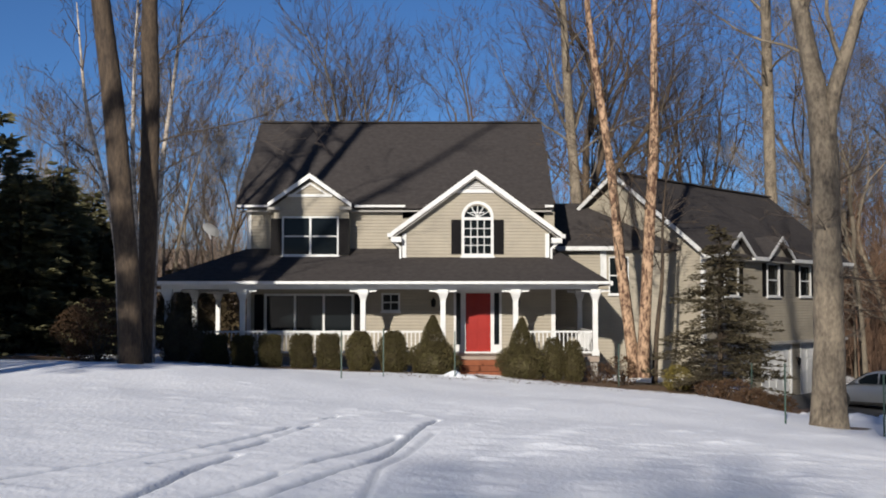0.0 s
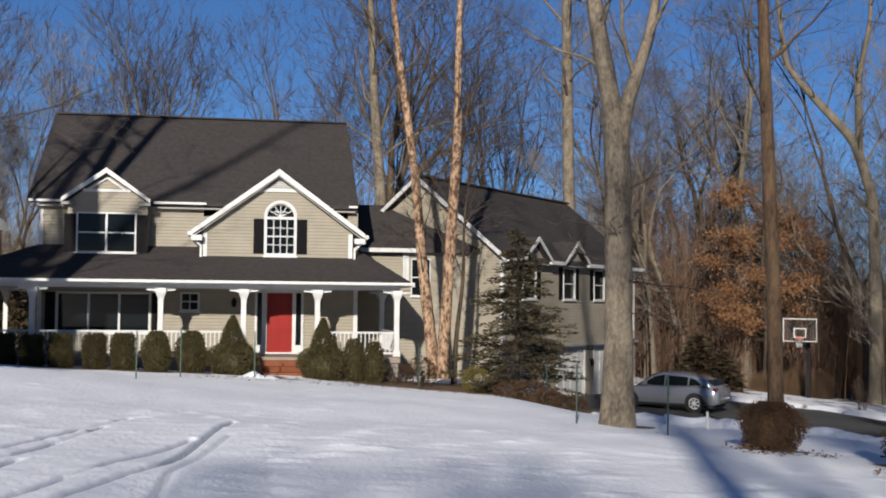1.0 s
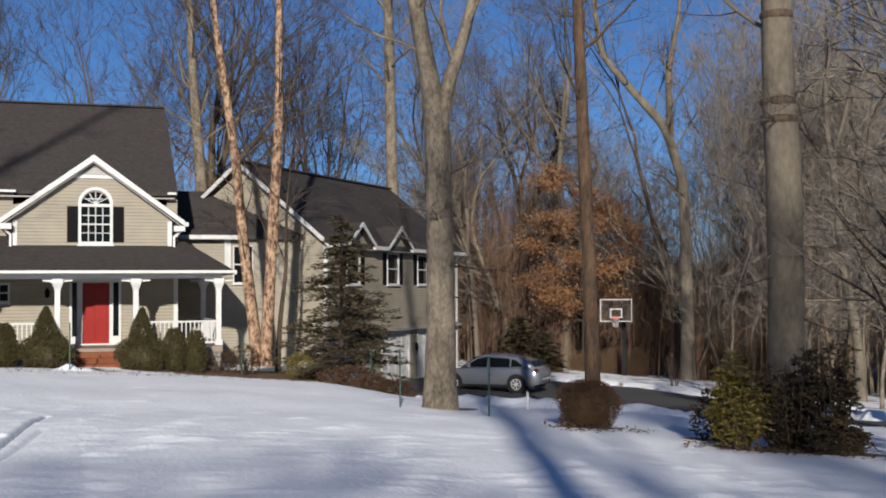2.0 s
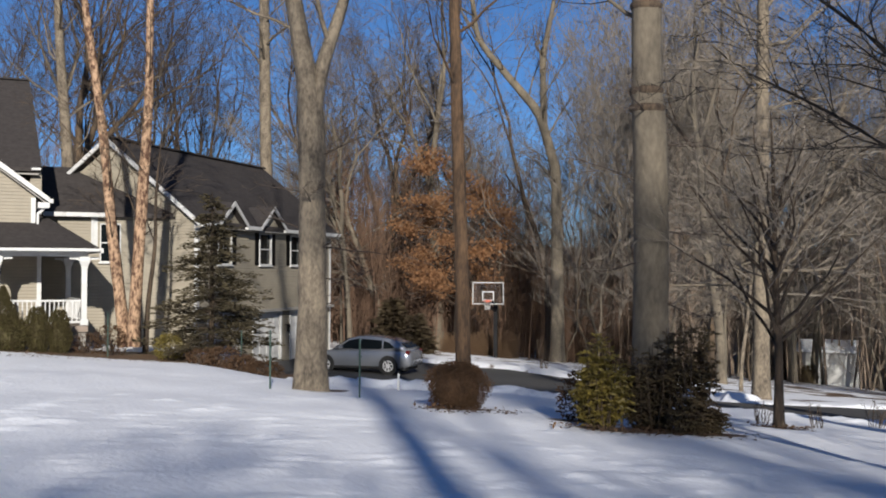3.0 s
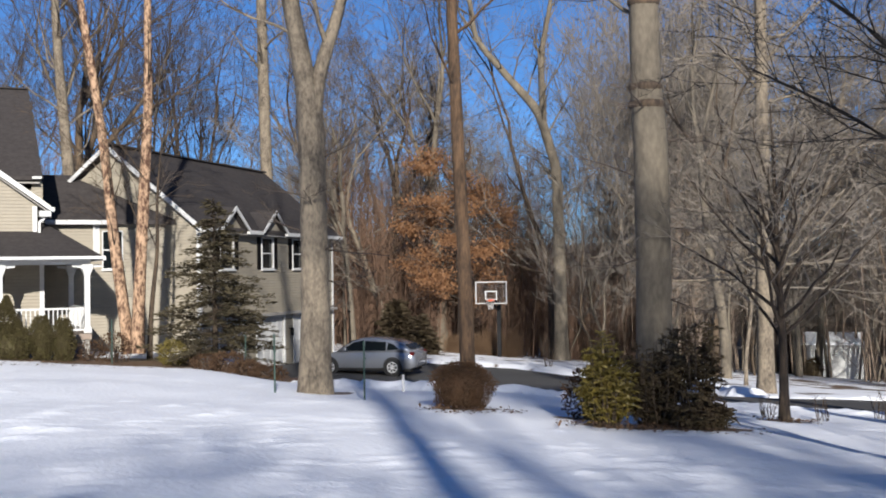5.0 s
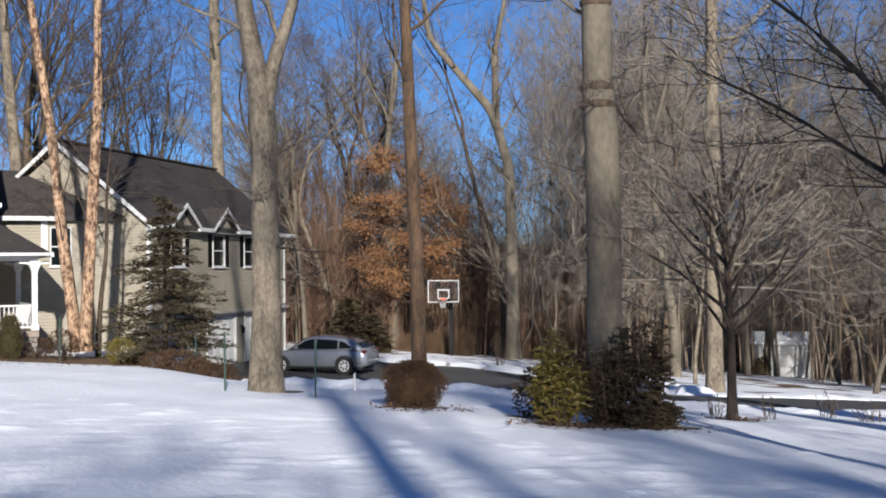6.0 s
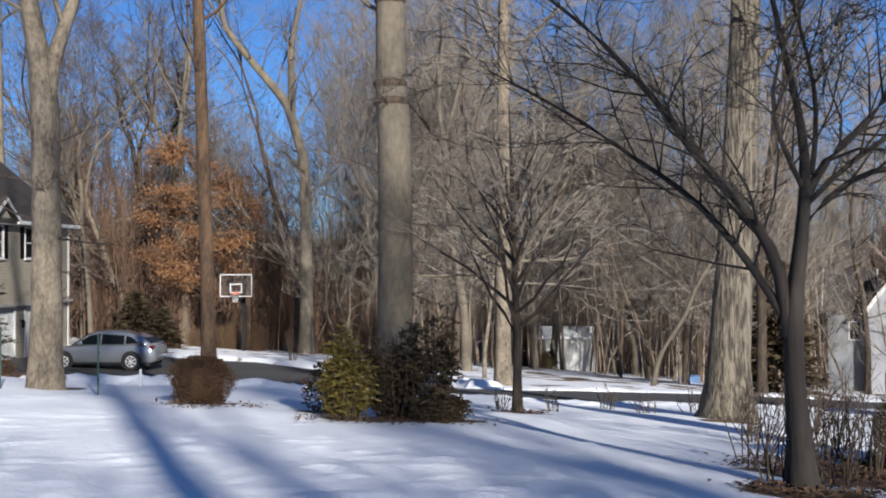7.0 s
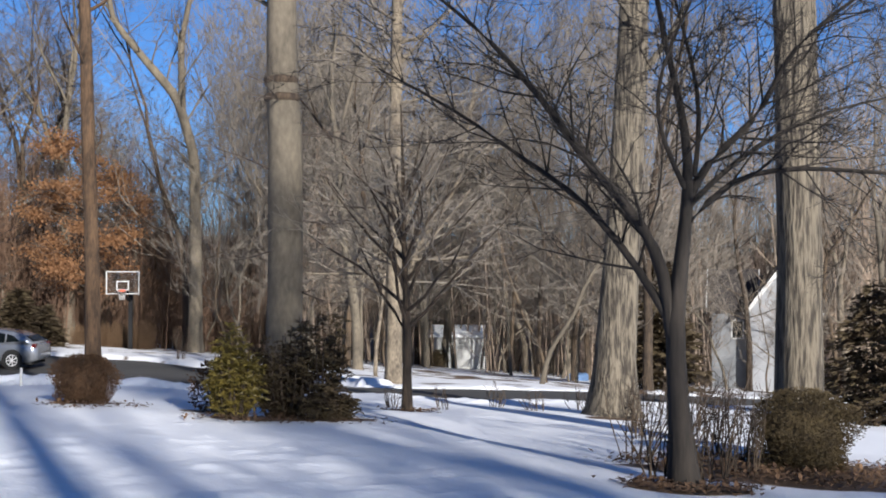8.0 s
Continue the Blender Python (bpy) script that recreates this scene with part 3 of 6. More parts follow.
    for s, ex in ((-1, lx), (1, rx)):
        dz = ez if s < 0 else pz - (rx - px) * (pz - ez) / (px - lx)
        roof_slab("roof", h, [(px, gy - 0.3, pz), (ex, gy - 0.3, dz), (ex, yb + (0 if s < 0 else 0), dz), (px, yb, pz)])
        chevron(h, px, pz + 0.02, [(ex, dz + 0.02)], gy - 0.33, 0.185)
        part("gable_soffit", beam((px, gy - 0.15, pz - 0.22), (ex, gy - 0.15, dz - 0.22), 0.3, 0.03), SOFFIT, h)
        c = ex - s * 0.35
        part("eave_return", box(min(ex, c), max(ex, c), gy - 0.36, gy + 0.05, dz - 0.32, dz - 0.14), WHITE, h)
        part("gutter", box(min(ex, ex + s * 0.12), max(ex, ex + s * 0.12), gy - 0.3, yb - 0.6, dz - 0.15, dz - 0.02), WHITE, h, "white gutter")
        wx = wl if s < 0 else wr
        part("corner_board", box(min(wx, wx - s * 0.14), max(wx, wx - s * 0.14), gy - 0.03, gy + 0.12, 3.0, 3.9), WHITE, h)
        part("downspout", beam((ex + s * 0.02, gy - 0.2, dz - 0.2), (wx + s * 0.06, gy - 0.1, dz - 0.5), 0.07, 0.07), WHITE, h, "white downspout")
        part("downspout", box(wx + s * 0.06 - 0.035, wx + s * 0.06 + 0.035, gy - 0.14, gy - 0.07, 3.05, dz - 0.48), WHITE, h, "white downspout")
        part("wall", box(min(wx, wx - s * 0.2), max(wx, wx - s * 0.2), gy + 0.2, YF, 2.9, dz - 0.2), SIDING, h)
    part("collar_board", box(px - 0.9, px + 0.9, gy - 0.06, gy - 0.003, 5.28, 5.38), WHITE, h)
    part("gable_vent", slab([(px - 0.47, gy - 0.05, 5.385), (px + 0.47, gy - 0.05, 5.385), (px, gy - 0.05, 5.7)], (0, 0.045, 0)), WHITE, h, "white triangular louvred vent")
    for k in range(4):
        z, hw = 5.41 + 0.065 * k, 0.40 - 0.095 * k
        part("vent_slat", slab([(px - hw, gy - 0.051, z), (px + hw, gy - 0.051, z), (px + hw, gy - 0.085, z + 0.02), (px - hw, gy - 0.085, z + 0.02)], (0, 0, 0.012)), SOFFIT, h)

    # small gable over the window bay
    by, bx, bz, be = 40.85, -4.52, 5.92, 4.91
    part("wall", panel(-5.75, -3.2, 2.9, 4.85, by, by + 0.2, [(-5.42, -3.6, 3.2, 4.44)]), SIDING, h)
    part("gable_wall", slab([(-5.75, by, 4.85), (-3.2, by, 4.85), (bx, by, 5.75)], (0, 0.2, 0)), SIDING, h)
    for x in (-5.75, -3.4):
        part("wall", box(x, x + 0.2, by + 0.2, YF, 2.9, 4.85), SIDING, h)
    window(h, -5.42, -3.6, 3.2, 4.44, by, 1, 2, 0.05, (bx + 0.01,))
    shutter(h, -5.85, -5.475, 3.18, 4.42, by - 0.04)
    shutter(h, -3.545, -3.17, 3.18, 4.42, by - 0.04)
    for s in (-1, 1):
        ex = bx + s * 1.42
        roof_slab("roof", h, [(bx, by - 0.25, bz), (ex, by - 0.25, be), (ex, 42.6, be), (bx, 42.9, bz)])
        chevron(h, bx, bz + 0.02, [(ex, be + 0.02)], by - 0.28, 0.15)
        c = ex - s * 0.4
        part("eave_return", box(min(ex, c), max(ex, c), by - 0.26, by + 0.3, be - 0.2, be - 0.1), SOFFIT, h)
    part("collar_board", box(bx - 0.76, bx + 0.76, by - 0.06, by - 0.003, 5.16, 5.25), WHITE, h)
    chevron(h, bx, 5.66, [(bx - 0.68, 5.2), (bx + 0.68, 5.2)], by - 0.04, 0.065)

    # porch: floor, posts, beam, roof, rail
    pz0, pe = 2.27, 38.7
    PL, PR = -9.45, 5.35
    part("porch_floor", box(PL + 0.4, PR - 0.3, 38.95, YF, FL - 0.2, FL - 0.02), DECK, h, "painted porch floor")
    part("porch_floor", box(PL + 0.4, XL, YF, 50.0, FL - 0.2, FL - 0.02), DECK, h)
    part("porch_floor", box(3.85, PR - 0.3, YF, 44.0, FL - 0.2, FL - 0.02), DECK, h)
    # solid grey board; the lattice's shade is put into its colour
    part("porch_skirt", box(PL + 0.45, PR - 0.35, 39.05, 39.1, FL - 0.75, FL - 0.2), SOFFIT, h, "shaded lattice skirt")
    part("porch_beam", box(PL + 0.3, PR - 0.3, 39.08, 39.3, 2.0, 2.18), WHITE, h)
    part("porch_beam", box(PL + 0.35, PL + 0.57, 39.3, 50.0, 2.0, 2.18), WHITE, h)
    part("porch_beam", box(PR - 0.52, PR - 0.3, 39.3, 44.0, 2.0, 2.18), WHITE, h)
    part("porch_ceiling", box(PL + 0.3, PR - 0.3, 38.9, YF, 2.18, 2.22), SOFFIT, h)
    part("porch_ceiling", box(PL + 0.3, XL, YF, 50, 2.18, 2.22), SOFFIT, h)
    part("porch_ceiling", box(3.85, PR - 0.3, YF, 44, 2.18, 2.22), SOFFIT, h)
    rz = pz0 + 0.414 * (YF - pe)
    roof_slab("porch_roof", h, [(PL, pe, pz0), (PR, pe, pz0), (3.85, YF, rz), (XL, YF, rz)], 0.1)
    roof_slab("porch_roof", h, [(PL, 50.5, pz0), (PL, pe, pz0), (XL, YF, rz), (XL, 50.5, rz)], 0.1)
    roof_slab("porch_roof", h, [(PR, pe, pz0), (PR, 44.0, pz0), (3.85, 44.0, rz), (3.85, YF, rz)], 0.1)
    part("porch_gutter", box(PL, PR, pe - 0.12, pe + 0.01, pz0 - 0.105, pz0 - 0.02), WHITE, h, "white gutter")
    part("porch_fascia", box(PL + 0.02, PR - 0.02, pe + 0.012, pe + 0.05, pz0 - 0.14, pz0 - 0.05), WHITE, h)
    part("porch_gutter", box(PL - 0.12, PL + 0.01, pe, 50.5, pz0 - 0.15, pz0 - 0.01), WHITE, h)
    part("porch_gutter", box(PR - 0.01, PR + 0.12, pe, 44.0, pz0 - 0.15, pz0 - 0.01), WHITE, h)

    def post(x, y, half=False):
        p = part("porch_post", box(x - 0.085, x + 0.085, y - 0.085, y + 0.085, FL, 2.0, None, 0.012), WHITE, h, "white square porch post")
        cap = bmesh.new()
        rings = [[cap.verts.new((x + w * a, y + w * b, z)) for a, b in ((-1, -1), (1, -1), (1, 1), (-1, 1))] for w, z in ((0.088, 1.62), (0.1, 1.7), (0.155, 1.84), (0.165, 1.9), (0.165, 2.0))]
        for lo_r, hi_r in zip(rings, rings[1:]):
            for i in range(4):
                cap.faces.new((lo_r[i], lo_r[(i + 1) % 4], hi_r[(i + 1) % 4], hi_r[i]))
        part("post_cap", cap, WHITE, p, "flared white capital")
        part("post_base", box(x - 0.12, x + 0.12, y - 0.12, y + 0.12, FL, FL + 0.18), WHITE, p)
        for s in (-1, 1):
            arc = [(x + s * 0.16, 1.86)] + [(x + s * (0.16 + 0.24 * (1 - math.cos(a))), 1.86 + 0.06 * math.sin(a)) for a in np.linspace(0.25, math.pi / 2, 6)] + [(x + s * 0.45, 1.93), (x + s * 0.45, 2.0), (x + s * 0.16, 2.0)]
            part("bracket", slab([(a, y - 0.03, z) for a, z in arc], (0, 0.06, 0)), WHITE, p, "scrolled white bracket")
    POSTS = [-8.96, -6.52, -2.6, 0.0, 2.36, 4.95]
    for x in POSTS:
        post(x, 39.19)
    post(4.95, 43.6)
    post(-8.96, 43.5)
    post(-8.96, 48.0)

    def rail(p, q):
        d = Vector(q) - Vector(p)
        r = part("porch_rail", beam((p[0], p[1], 0.62), (q[0], q[1], 0.62), 0.08, 0.06), WHITE, h, "white porch railing")
        part("bottom_rail", beam((p[0], p[1], FL + 0.1), (q[0], q[1], FL + 0.1), 0.05, 0.06), WHITE, r)
        n = int(d.length / 0.13)
        me = None
        for i in range(1, n):
            c = Vector(p) + d * i / n
            if me is None:
                ob = part("baluster", box(-0.017, 0.017, -0.017, 0.017, FL + 0.12, 0.6), WHITE, r)
                me = ob.data
            else:
                ob = mesh_ob("baluster", me, None, r)
            ob.location = (c.x, c.y, 0)
    for a, b in zip(POSTS, POSTS[1:]):
        if a != 0.0:
            rail((a + 0.09, 39.19), (b - 0.09, 39.19))
    rail((4.95, 39.28), (4.95, 43.5))
    rail((-8.96, 39.28), (-8.96, 43.4))

    # front door with side lights
    d = part("front_door", box(0.78, 1.64, YF + 0.03, YF + 0.08, FL + 0.02, 1.88), RED, h, "bright red panelled front door")
    for i in (0, 1):
        for z0, z1 in ((0.0, 0.55), (0.68, 1.25), (1.38, 1.78)):
            xx = 0.87 + i * 0.37
            part("door_panel", box(xx, xx + 0.3, YF + 0.012, YF + 0.031, z0, z1, None, 0.006), RED, d)
    part("door_knob", lathe([(0.0, 0), (0.03, 0.005), (0.035, 0.03), (0.02, 0.05)], 10, None, (0.85, YF - 0.02, 0.85)), DARK, d)
    ds = part("door_surround", box(0.3, 2.09, YF - 0.08, YF + 0.1, 1.9, 2.08), WHITE, h, "white door frame with side lights")
    for a, b in ((0.37, 0.45), (0.61, 0.78), (1.64, 1.76), (1.94, 2.02)):
        part("jamb", box(a, b, YF - 0.06, YF + 0.1, FL + 0.031, 1.899), WHITE, ds)
    for a, b in ((0.451, 0.609), (1.761, 1.939)):
        part("side_panel", box(a, b, YF - 0.05, YF + 0.1, FL + 0.031, 0.119), WHITE, ds)
    part("door_sill", box(0.3, 2.09, YF - 0.14, YF + 0.03, FL - 0.06, FL + 0.03), WHITE, ds)
    for a, b in ((0.45, 0.61), (1.76, 1.94)):
        part("side_light", box(a, b, YF + 0.04, YF + 0.05, 0.12, 1.9), GLASS, ds)
    window(h, -6.08, -3.15, 0.57, 1.8, YF, 1, 1, 0.07, (-5.1, -4.11))
    shutter(h, -6.5, -6.18, 0.5, 1.85, YF)
    shutter(h, -3.05, -2.75, 0.5, 1.85, YF)
    window(h, -2.06, -1.54, 1.31, 1.83, YF, 2, 2, 0.06)
    for x in (-0.33, 2.55):
        la = part("porch_lamp", lathe([(0.02, 0.0), (0.07, 0.03), (0.085, 0.22), (0.03, 0.3), (0.01, 0.34)], 8, None, (x, YF - 0.13, 1.4)), DARK, h, "black wall lantern")
        part("lamp_arm", box(x - 0.02, x + 0.02, YF - 0.1, YF, 1.68, 1.72), DARK, la)
    # steps down from the porch
    for i in range(3):
        part("porch_step", box(0.52, 1.98, 38.95 - 0.32 * (i + 1), 38.95 - 0.32 * i - 0.003, FL - 1.0, FL - 0.02 - 0.17 * (i + 0.6), None, 0.01), BRICK, h, "red brick step")

    # link to the garage wing
    cy = 44.0
    part("wall", panel(3.85, 8.6, FL - 1.2, 3.5, cy, cy + 0.2, [(6.1, 6.75, 1.9, 3.2)]), SIDING, h)
    part("link_floor", box(3.85, 8.6, cy + 0.2, 50, FL - 0.25, FL), DECK, h)
    window(h, 6.1, 6.75, 1.9, 3.2, cy, 1, 2, 0.04)
    roof_slab("link_roof", h, [(3.82, cy - 0.3, 3.6), (8.6, cy - 0.3, 3.6), (8.6, 46.5, 5.4), (3.82, 46.5, 5.4)])
    roof_slab("link_roof", h, [(3.82, 46.5, 5.4), (8.6, 46.5, 5.4), (8.6, 50, 3.0), (3.82, 50, 3.0)])
    part("gutter", box(4.1, 6.2, cy - 0.42, cy - 0.28, 3.45, 3.6), WHITE, h, "white gutter")
    part("downspout", box(5.75, 5.83, cy - 0.12, cy - 0.04, 2.5, 3.5), WHITE, h, "white downspout")
    part("corner_board", box(5.84, 5.98, cy - 0.03, cy - 0.002, 2.3, 3.45), WHITE, h)
    return h


build_house()


def build_garage():
    g = thing("garage_wing", "beige clapboard garage wing with dark gable roof and white doors", "garage", (9.35, 43.15, 0), 51.0)
    L, W, EZ, RZ, B = 13.4, 7.1, 3.45, 6.35, -2.7
    d1, d2, d3 = (0.9, 3.6, B + 0.25, -0.2), (4.9, 7.6, B + 0.25, -0.2), (8.7, 11.4, B + 0.25, -0.2)
    w1, w2 = (1.65, 2.75, 1.85, 3.05), (5.4, 6.5, 1.85, 3.05)
    w3 = (8.6, 9.7, 1.85, 3.05)
    part("wall", panel(0, L, B, EZ, 0, 0.2, [d1, d2, d3, w1, w2, w3]), SIDING, g)
    part("wall", box(0, 0.2, 0.2, W, B, EZ), SIDING, g)
    part("wall", box(L - 0.2, L, 0.2, W, B, EZ), SIDING, g)
    part("wall", box(0.2, L - 0.2, W - 0.2, W, B, EZ), SIDING, g)
    for x in (0, L - 0.2):
        part("gable_wall", slab([(x, 0, EZ), (x, W, EZ), (x, W / 2, RZ - 0.2)], (0.2, 0, 0)), SIDING, g)
    part("floor", box(0.2, L - 0.2, 0.2, W - 0.2, B, B + 0.2), STONE, g)
    part("floor", box(0.2, L - 0.2, 0.2, W - 0.2, 0.0, 0.2), SOFFIT, g)
    e = 0.3
    k = (RZ - EZ) / (W / 2)
    lo = EZ - k * e + 0.1
    for s, y in ((-1, -e), (1, W + e)):
        roof_slab("roof", g, [(-e, y, lo), (L + e, y, lo), (L + e, W / 2, RZ + 0.1), (-e, W / 2, RZ + 0.1)])
        for x in (-e - 0.03, L + e + 0.03):
            drop = 0.0 if x < 0 else 0.12
            rake(g, (x, y, lo - 0.08 - drop), (x, W / 2, RZ + 0.02 - drop), 0.06, 0.14)
    part("ridge_cap", beam((-e, W / 2, RZ + 0.12), (L + e, W / 2, RZ + 0.12), 0.3, 0.06), SHINGLE, g)
    for a, b in ((-e, 0.98), (3.42, 4.73), (7.17, L + e)):
        part("gutter", box(a, b, -e - 0.13, -e + 0.01, lo - 0.14, lo), WHITE, g, "white gutter")
    part("soffit", box(-e, L + e, -e, 0, lo - 0.18, lo - 0.14), SOFFIT, g)
    for x, y in ((-0.02, -0.02), (L - 0.12, -0.02)):
        part("corner_board", box(x, x + 0.14, y - 0.012, y + 0.13, B, EZ - 0.2), WHITE, g)
    for wx in (w1, w2, w3):
        window(g, wx[0], wx[1], wx[2], wx[3], 0, 1, 2, 0.05)
        shutter(g, wx[0] - 0.44, wx[0] - 0.1, wx[2] - 0.05, wx[3] + 0.05, 0)
        shutter(g, wx[1] + 0.1, wx[1] + 0.44, wx[2] - 0.05, wx[3] + 0.05, 0)
    for wx in (w1, w2):
        c = (wx[0] + wx[1]) / 2
        part("wall", box(c - 0.95, c + 0.95, -0.2, -0.003, 3.14, lo + 0.03), SIDING, g)
        part("gable_wall", slab([(c - 0.95, -0.2, lo + 0.03), (c + 0.95, -0.2, lo + 0.03), (c, -0.2, lo + 0.68)], (0, 0.9, 0)), SIDING, g)
        for s in (-1, 1):
            roof_slab("dormer_roof", g, [(c, -0.42, lo + 0.86), (c + s * 1.22, -0.42, lo + 0.02), (c + s * 1.22, -0.2, lo + 0.02), (c, 0.8, lo + 0.86)], 0.06)
            chevron(g, c, lo + 0.88, [(c + s * 1.22, lo + 0.04)], -0.44, 0.13, 0.05)
    # darker board whose colour imitates the overhang's shaded underside
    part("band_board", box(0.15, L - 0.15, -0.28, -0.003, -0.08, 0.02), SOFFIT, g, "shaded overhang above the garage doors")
    for dd in (d1, d2, d3):
        door = part("garage_door", box(dd[0], dd[1], 0.08, 0.12, dd[2], dd[3]), WHITE, g, "white panelled garage door")
        for i in range(4):
            for j in range(4):
                wdt, hgt = (dd[1] - dd[0]) / 4, (dd[3] - dd[2]) / 4
                x, z = dd[0] + i * wdt, dd[2] + j * hgt
                part("door_panel", box(x + 0.08, x + wdt - 0.08, 0.06, 0.081, z + 0.06, z + hgt - 0.06, None, 0.008), WHITE, door)
        fr = box(dd[0] - 0.12, dd[0], -0.03, 0.1, dd[2], dd[3] + 0.12)
        box(dd[1], dd[1] + 0.12, -0.03, 0.1, dd[2], dd[3] + 0.12, fr)
        box(dd[0], dd[1], -0.03, 0.1, dd[3], dd[3] + 0.12, fr)
        part("door_frame", fr, WHITE, g)
    la = part("wall_lamp", lathe([(0.02, 0), (0.07, 0.03), (0.09, 0.25), (0.02, 0.34)], 8, None, (8.15, -0.14, -1.0)), DARK, g, "black wall lantern")
    part("lamp_arm", box(8.13, 8.17, -0.12, 0, -0.72, -0.68), DARK, la)
    return g


build_garage()


# ---- trees ----
def limb(tb, tw, p, d, r, length, rng, level, kids=5, wander=0.12, lift=0.12, start=0.25, fine=0.02, spray=2):
    """A branch with its own branches: thick ones go into tb, the last levels into tw as thin strips."""
    k = max(3, min(8, int(length / 0.7) + 2)) if level < 2 else 3
    pts, rad = [p.copy()], [r]
    step = length / k
    d = d.normalized()
    for i in range(k):
        d = (d + Vector((rng.gauss(0, wander), rng.gauss(0, wander), rng.gauss(0, wander) + lift * 0.25))).normalized()
        pts.append(pts[-1] + d * step)
        rad.append(r * (1 - 0.78 * (i + 1) / k))
    if level < 2:
        tb.tube(pts, rad, 6 if r > 0.05 else 5)
    elif level == 2:
        tw.tube(pts, [max(q, fine * 0.4) for q in rad], 3)
    else:
        tw.ribbon(pts[:1] + pts[2:], max(fine, 2 * r))
        for _ in range(spray):
            c = pts[rng.randrange(1, k + 1)]
            e = (d + Vector((rng.gauss(0, 0.55), rng.gauss(0, 0.55), rng.gauss(0.15, 0.5)))).normalized()
            tw.ribbon([c, c + e * length * rng.uniform(0.35, 0.8)], fine * 0.8)
        return pts
    for i in range(kids):
        f = start + (1 - start) * (i + rng.random() * 0.9) / kids
        q = min(f * k, k - 0.01)
        j = int(q)
        c = pts[j].lerp(pts[j + 1], q - j)
        dd = (pts[j + 1] - pts[j]).normalized()
        side = Vector((rng.gauss(0, 1), rng.gauss(0, 1), rng.gauss(0, 0.4)))
        side = (side - dd * side.dot(dd)).normalized()
        spread = rng.uniform(0.5, 0.95)
        nd = (dd * math.cos(spread) + side * math.sin(spread) + Vector((0, 0, lift))).normalized()
        cl = length * rng.uniform(0.35, 0.62) * (1.15 - 0.5 * f)
        cr = max(0.005, rad[j] * rng.uniform(0.38, 0.6))
        limb(tb, tw, c, nd, cr, cl, rng, level + 1, kids + (1 if level == 1 else 0), wander * 1.15, lift, 0.15, fine, spray)
    return pts


def trunk(tb, path, radii, rng, sides=12, rough=0.05, flare=0.35, seg=0.4):
    """A trunk along given places, smoothed, with a flared and fluted foot."""
    pts, rad = [], []
    for i in range(len(path) - 1):
        a, b = Vector(path[i]), Vector(path[i + 1])
        n = max(2, int((b - a).length / seg))
        for j in range(n):
            s = j / n
            pts.append(a.lerp(b, s))
            rad.append(radii[i] + (radii[i + 1] - radii[i]) * s)
    pts.append(Vector(path[-1]))
    rad.append(radii[-1])
    for _ in range(3):
        pts = [pts[0]] + [(pts[i - 1] + pts[i] * 2 + pts[i + 1]) / 4 for i in range(1, len(pts) - 1)] + [pts[-1]]
    z0 = pts[0].z
    rad = [r * (1 + flare * math.exp(-(p.z - z0) / 0.45)) for r, p in zip(rad, pts)]
    ph = [rng.random() * 6.28 for _ in range(4)]
    tb.tube(pts, rad, sides, lambda j, i: rough * math.sin(3 * 6.28 * j / sides + ph[0] + i * 0.15) + rough * 0.7 * math.sin(5 * 6.28 * j / sides + ph[1] - i * 0.2) + rng.gauss(0, rough * 0.35))
    return pts, rad


def along(pts, h):
    for a, b in zip(pts, pts[1:]):
        if b.z >= h:
            return a.lerp(b, (h - a.z) / max(1e-6, b.z - a.z)), (b - a).normalized()
    return pts[-1], (pts[-1] - pts[-2]).normalized()


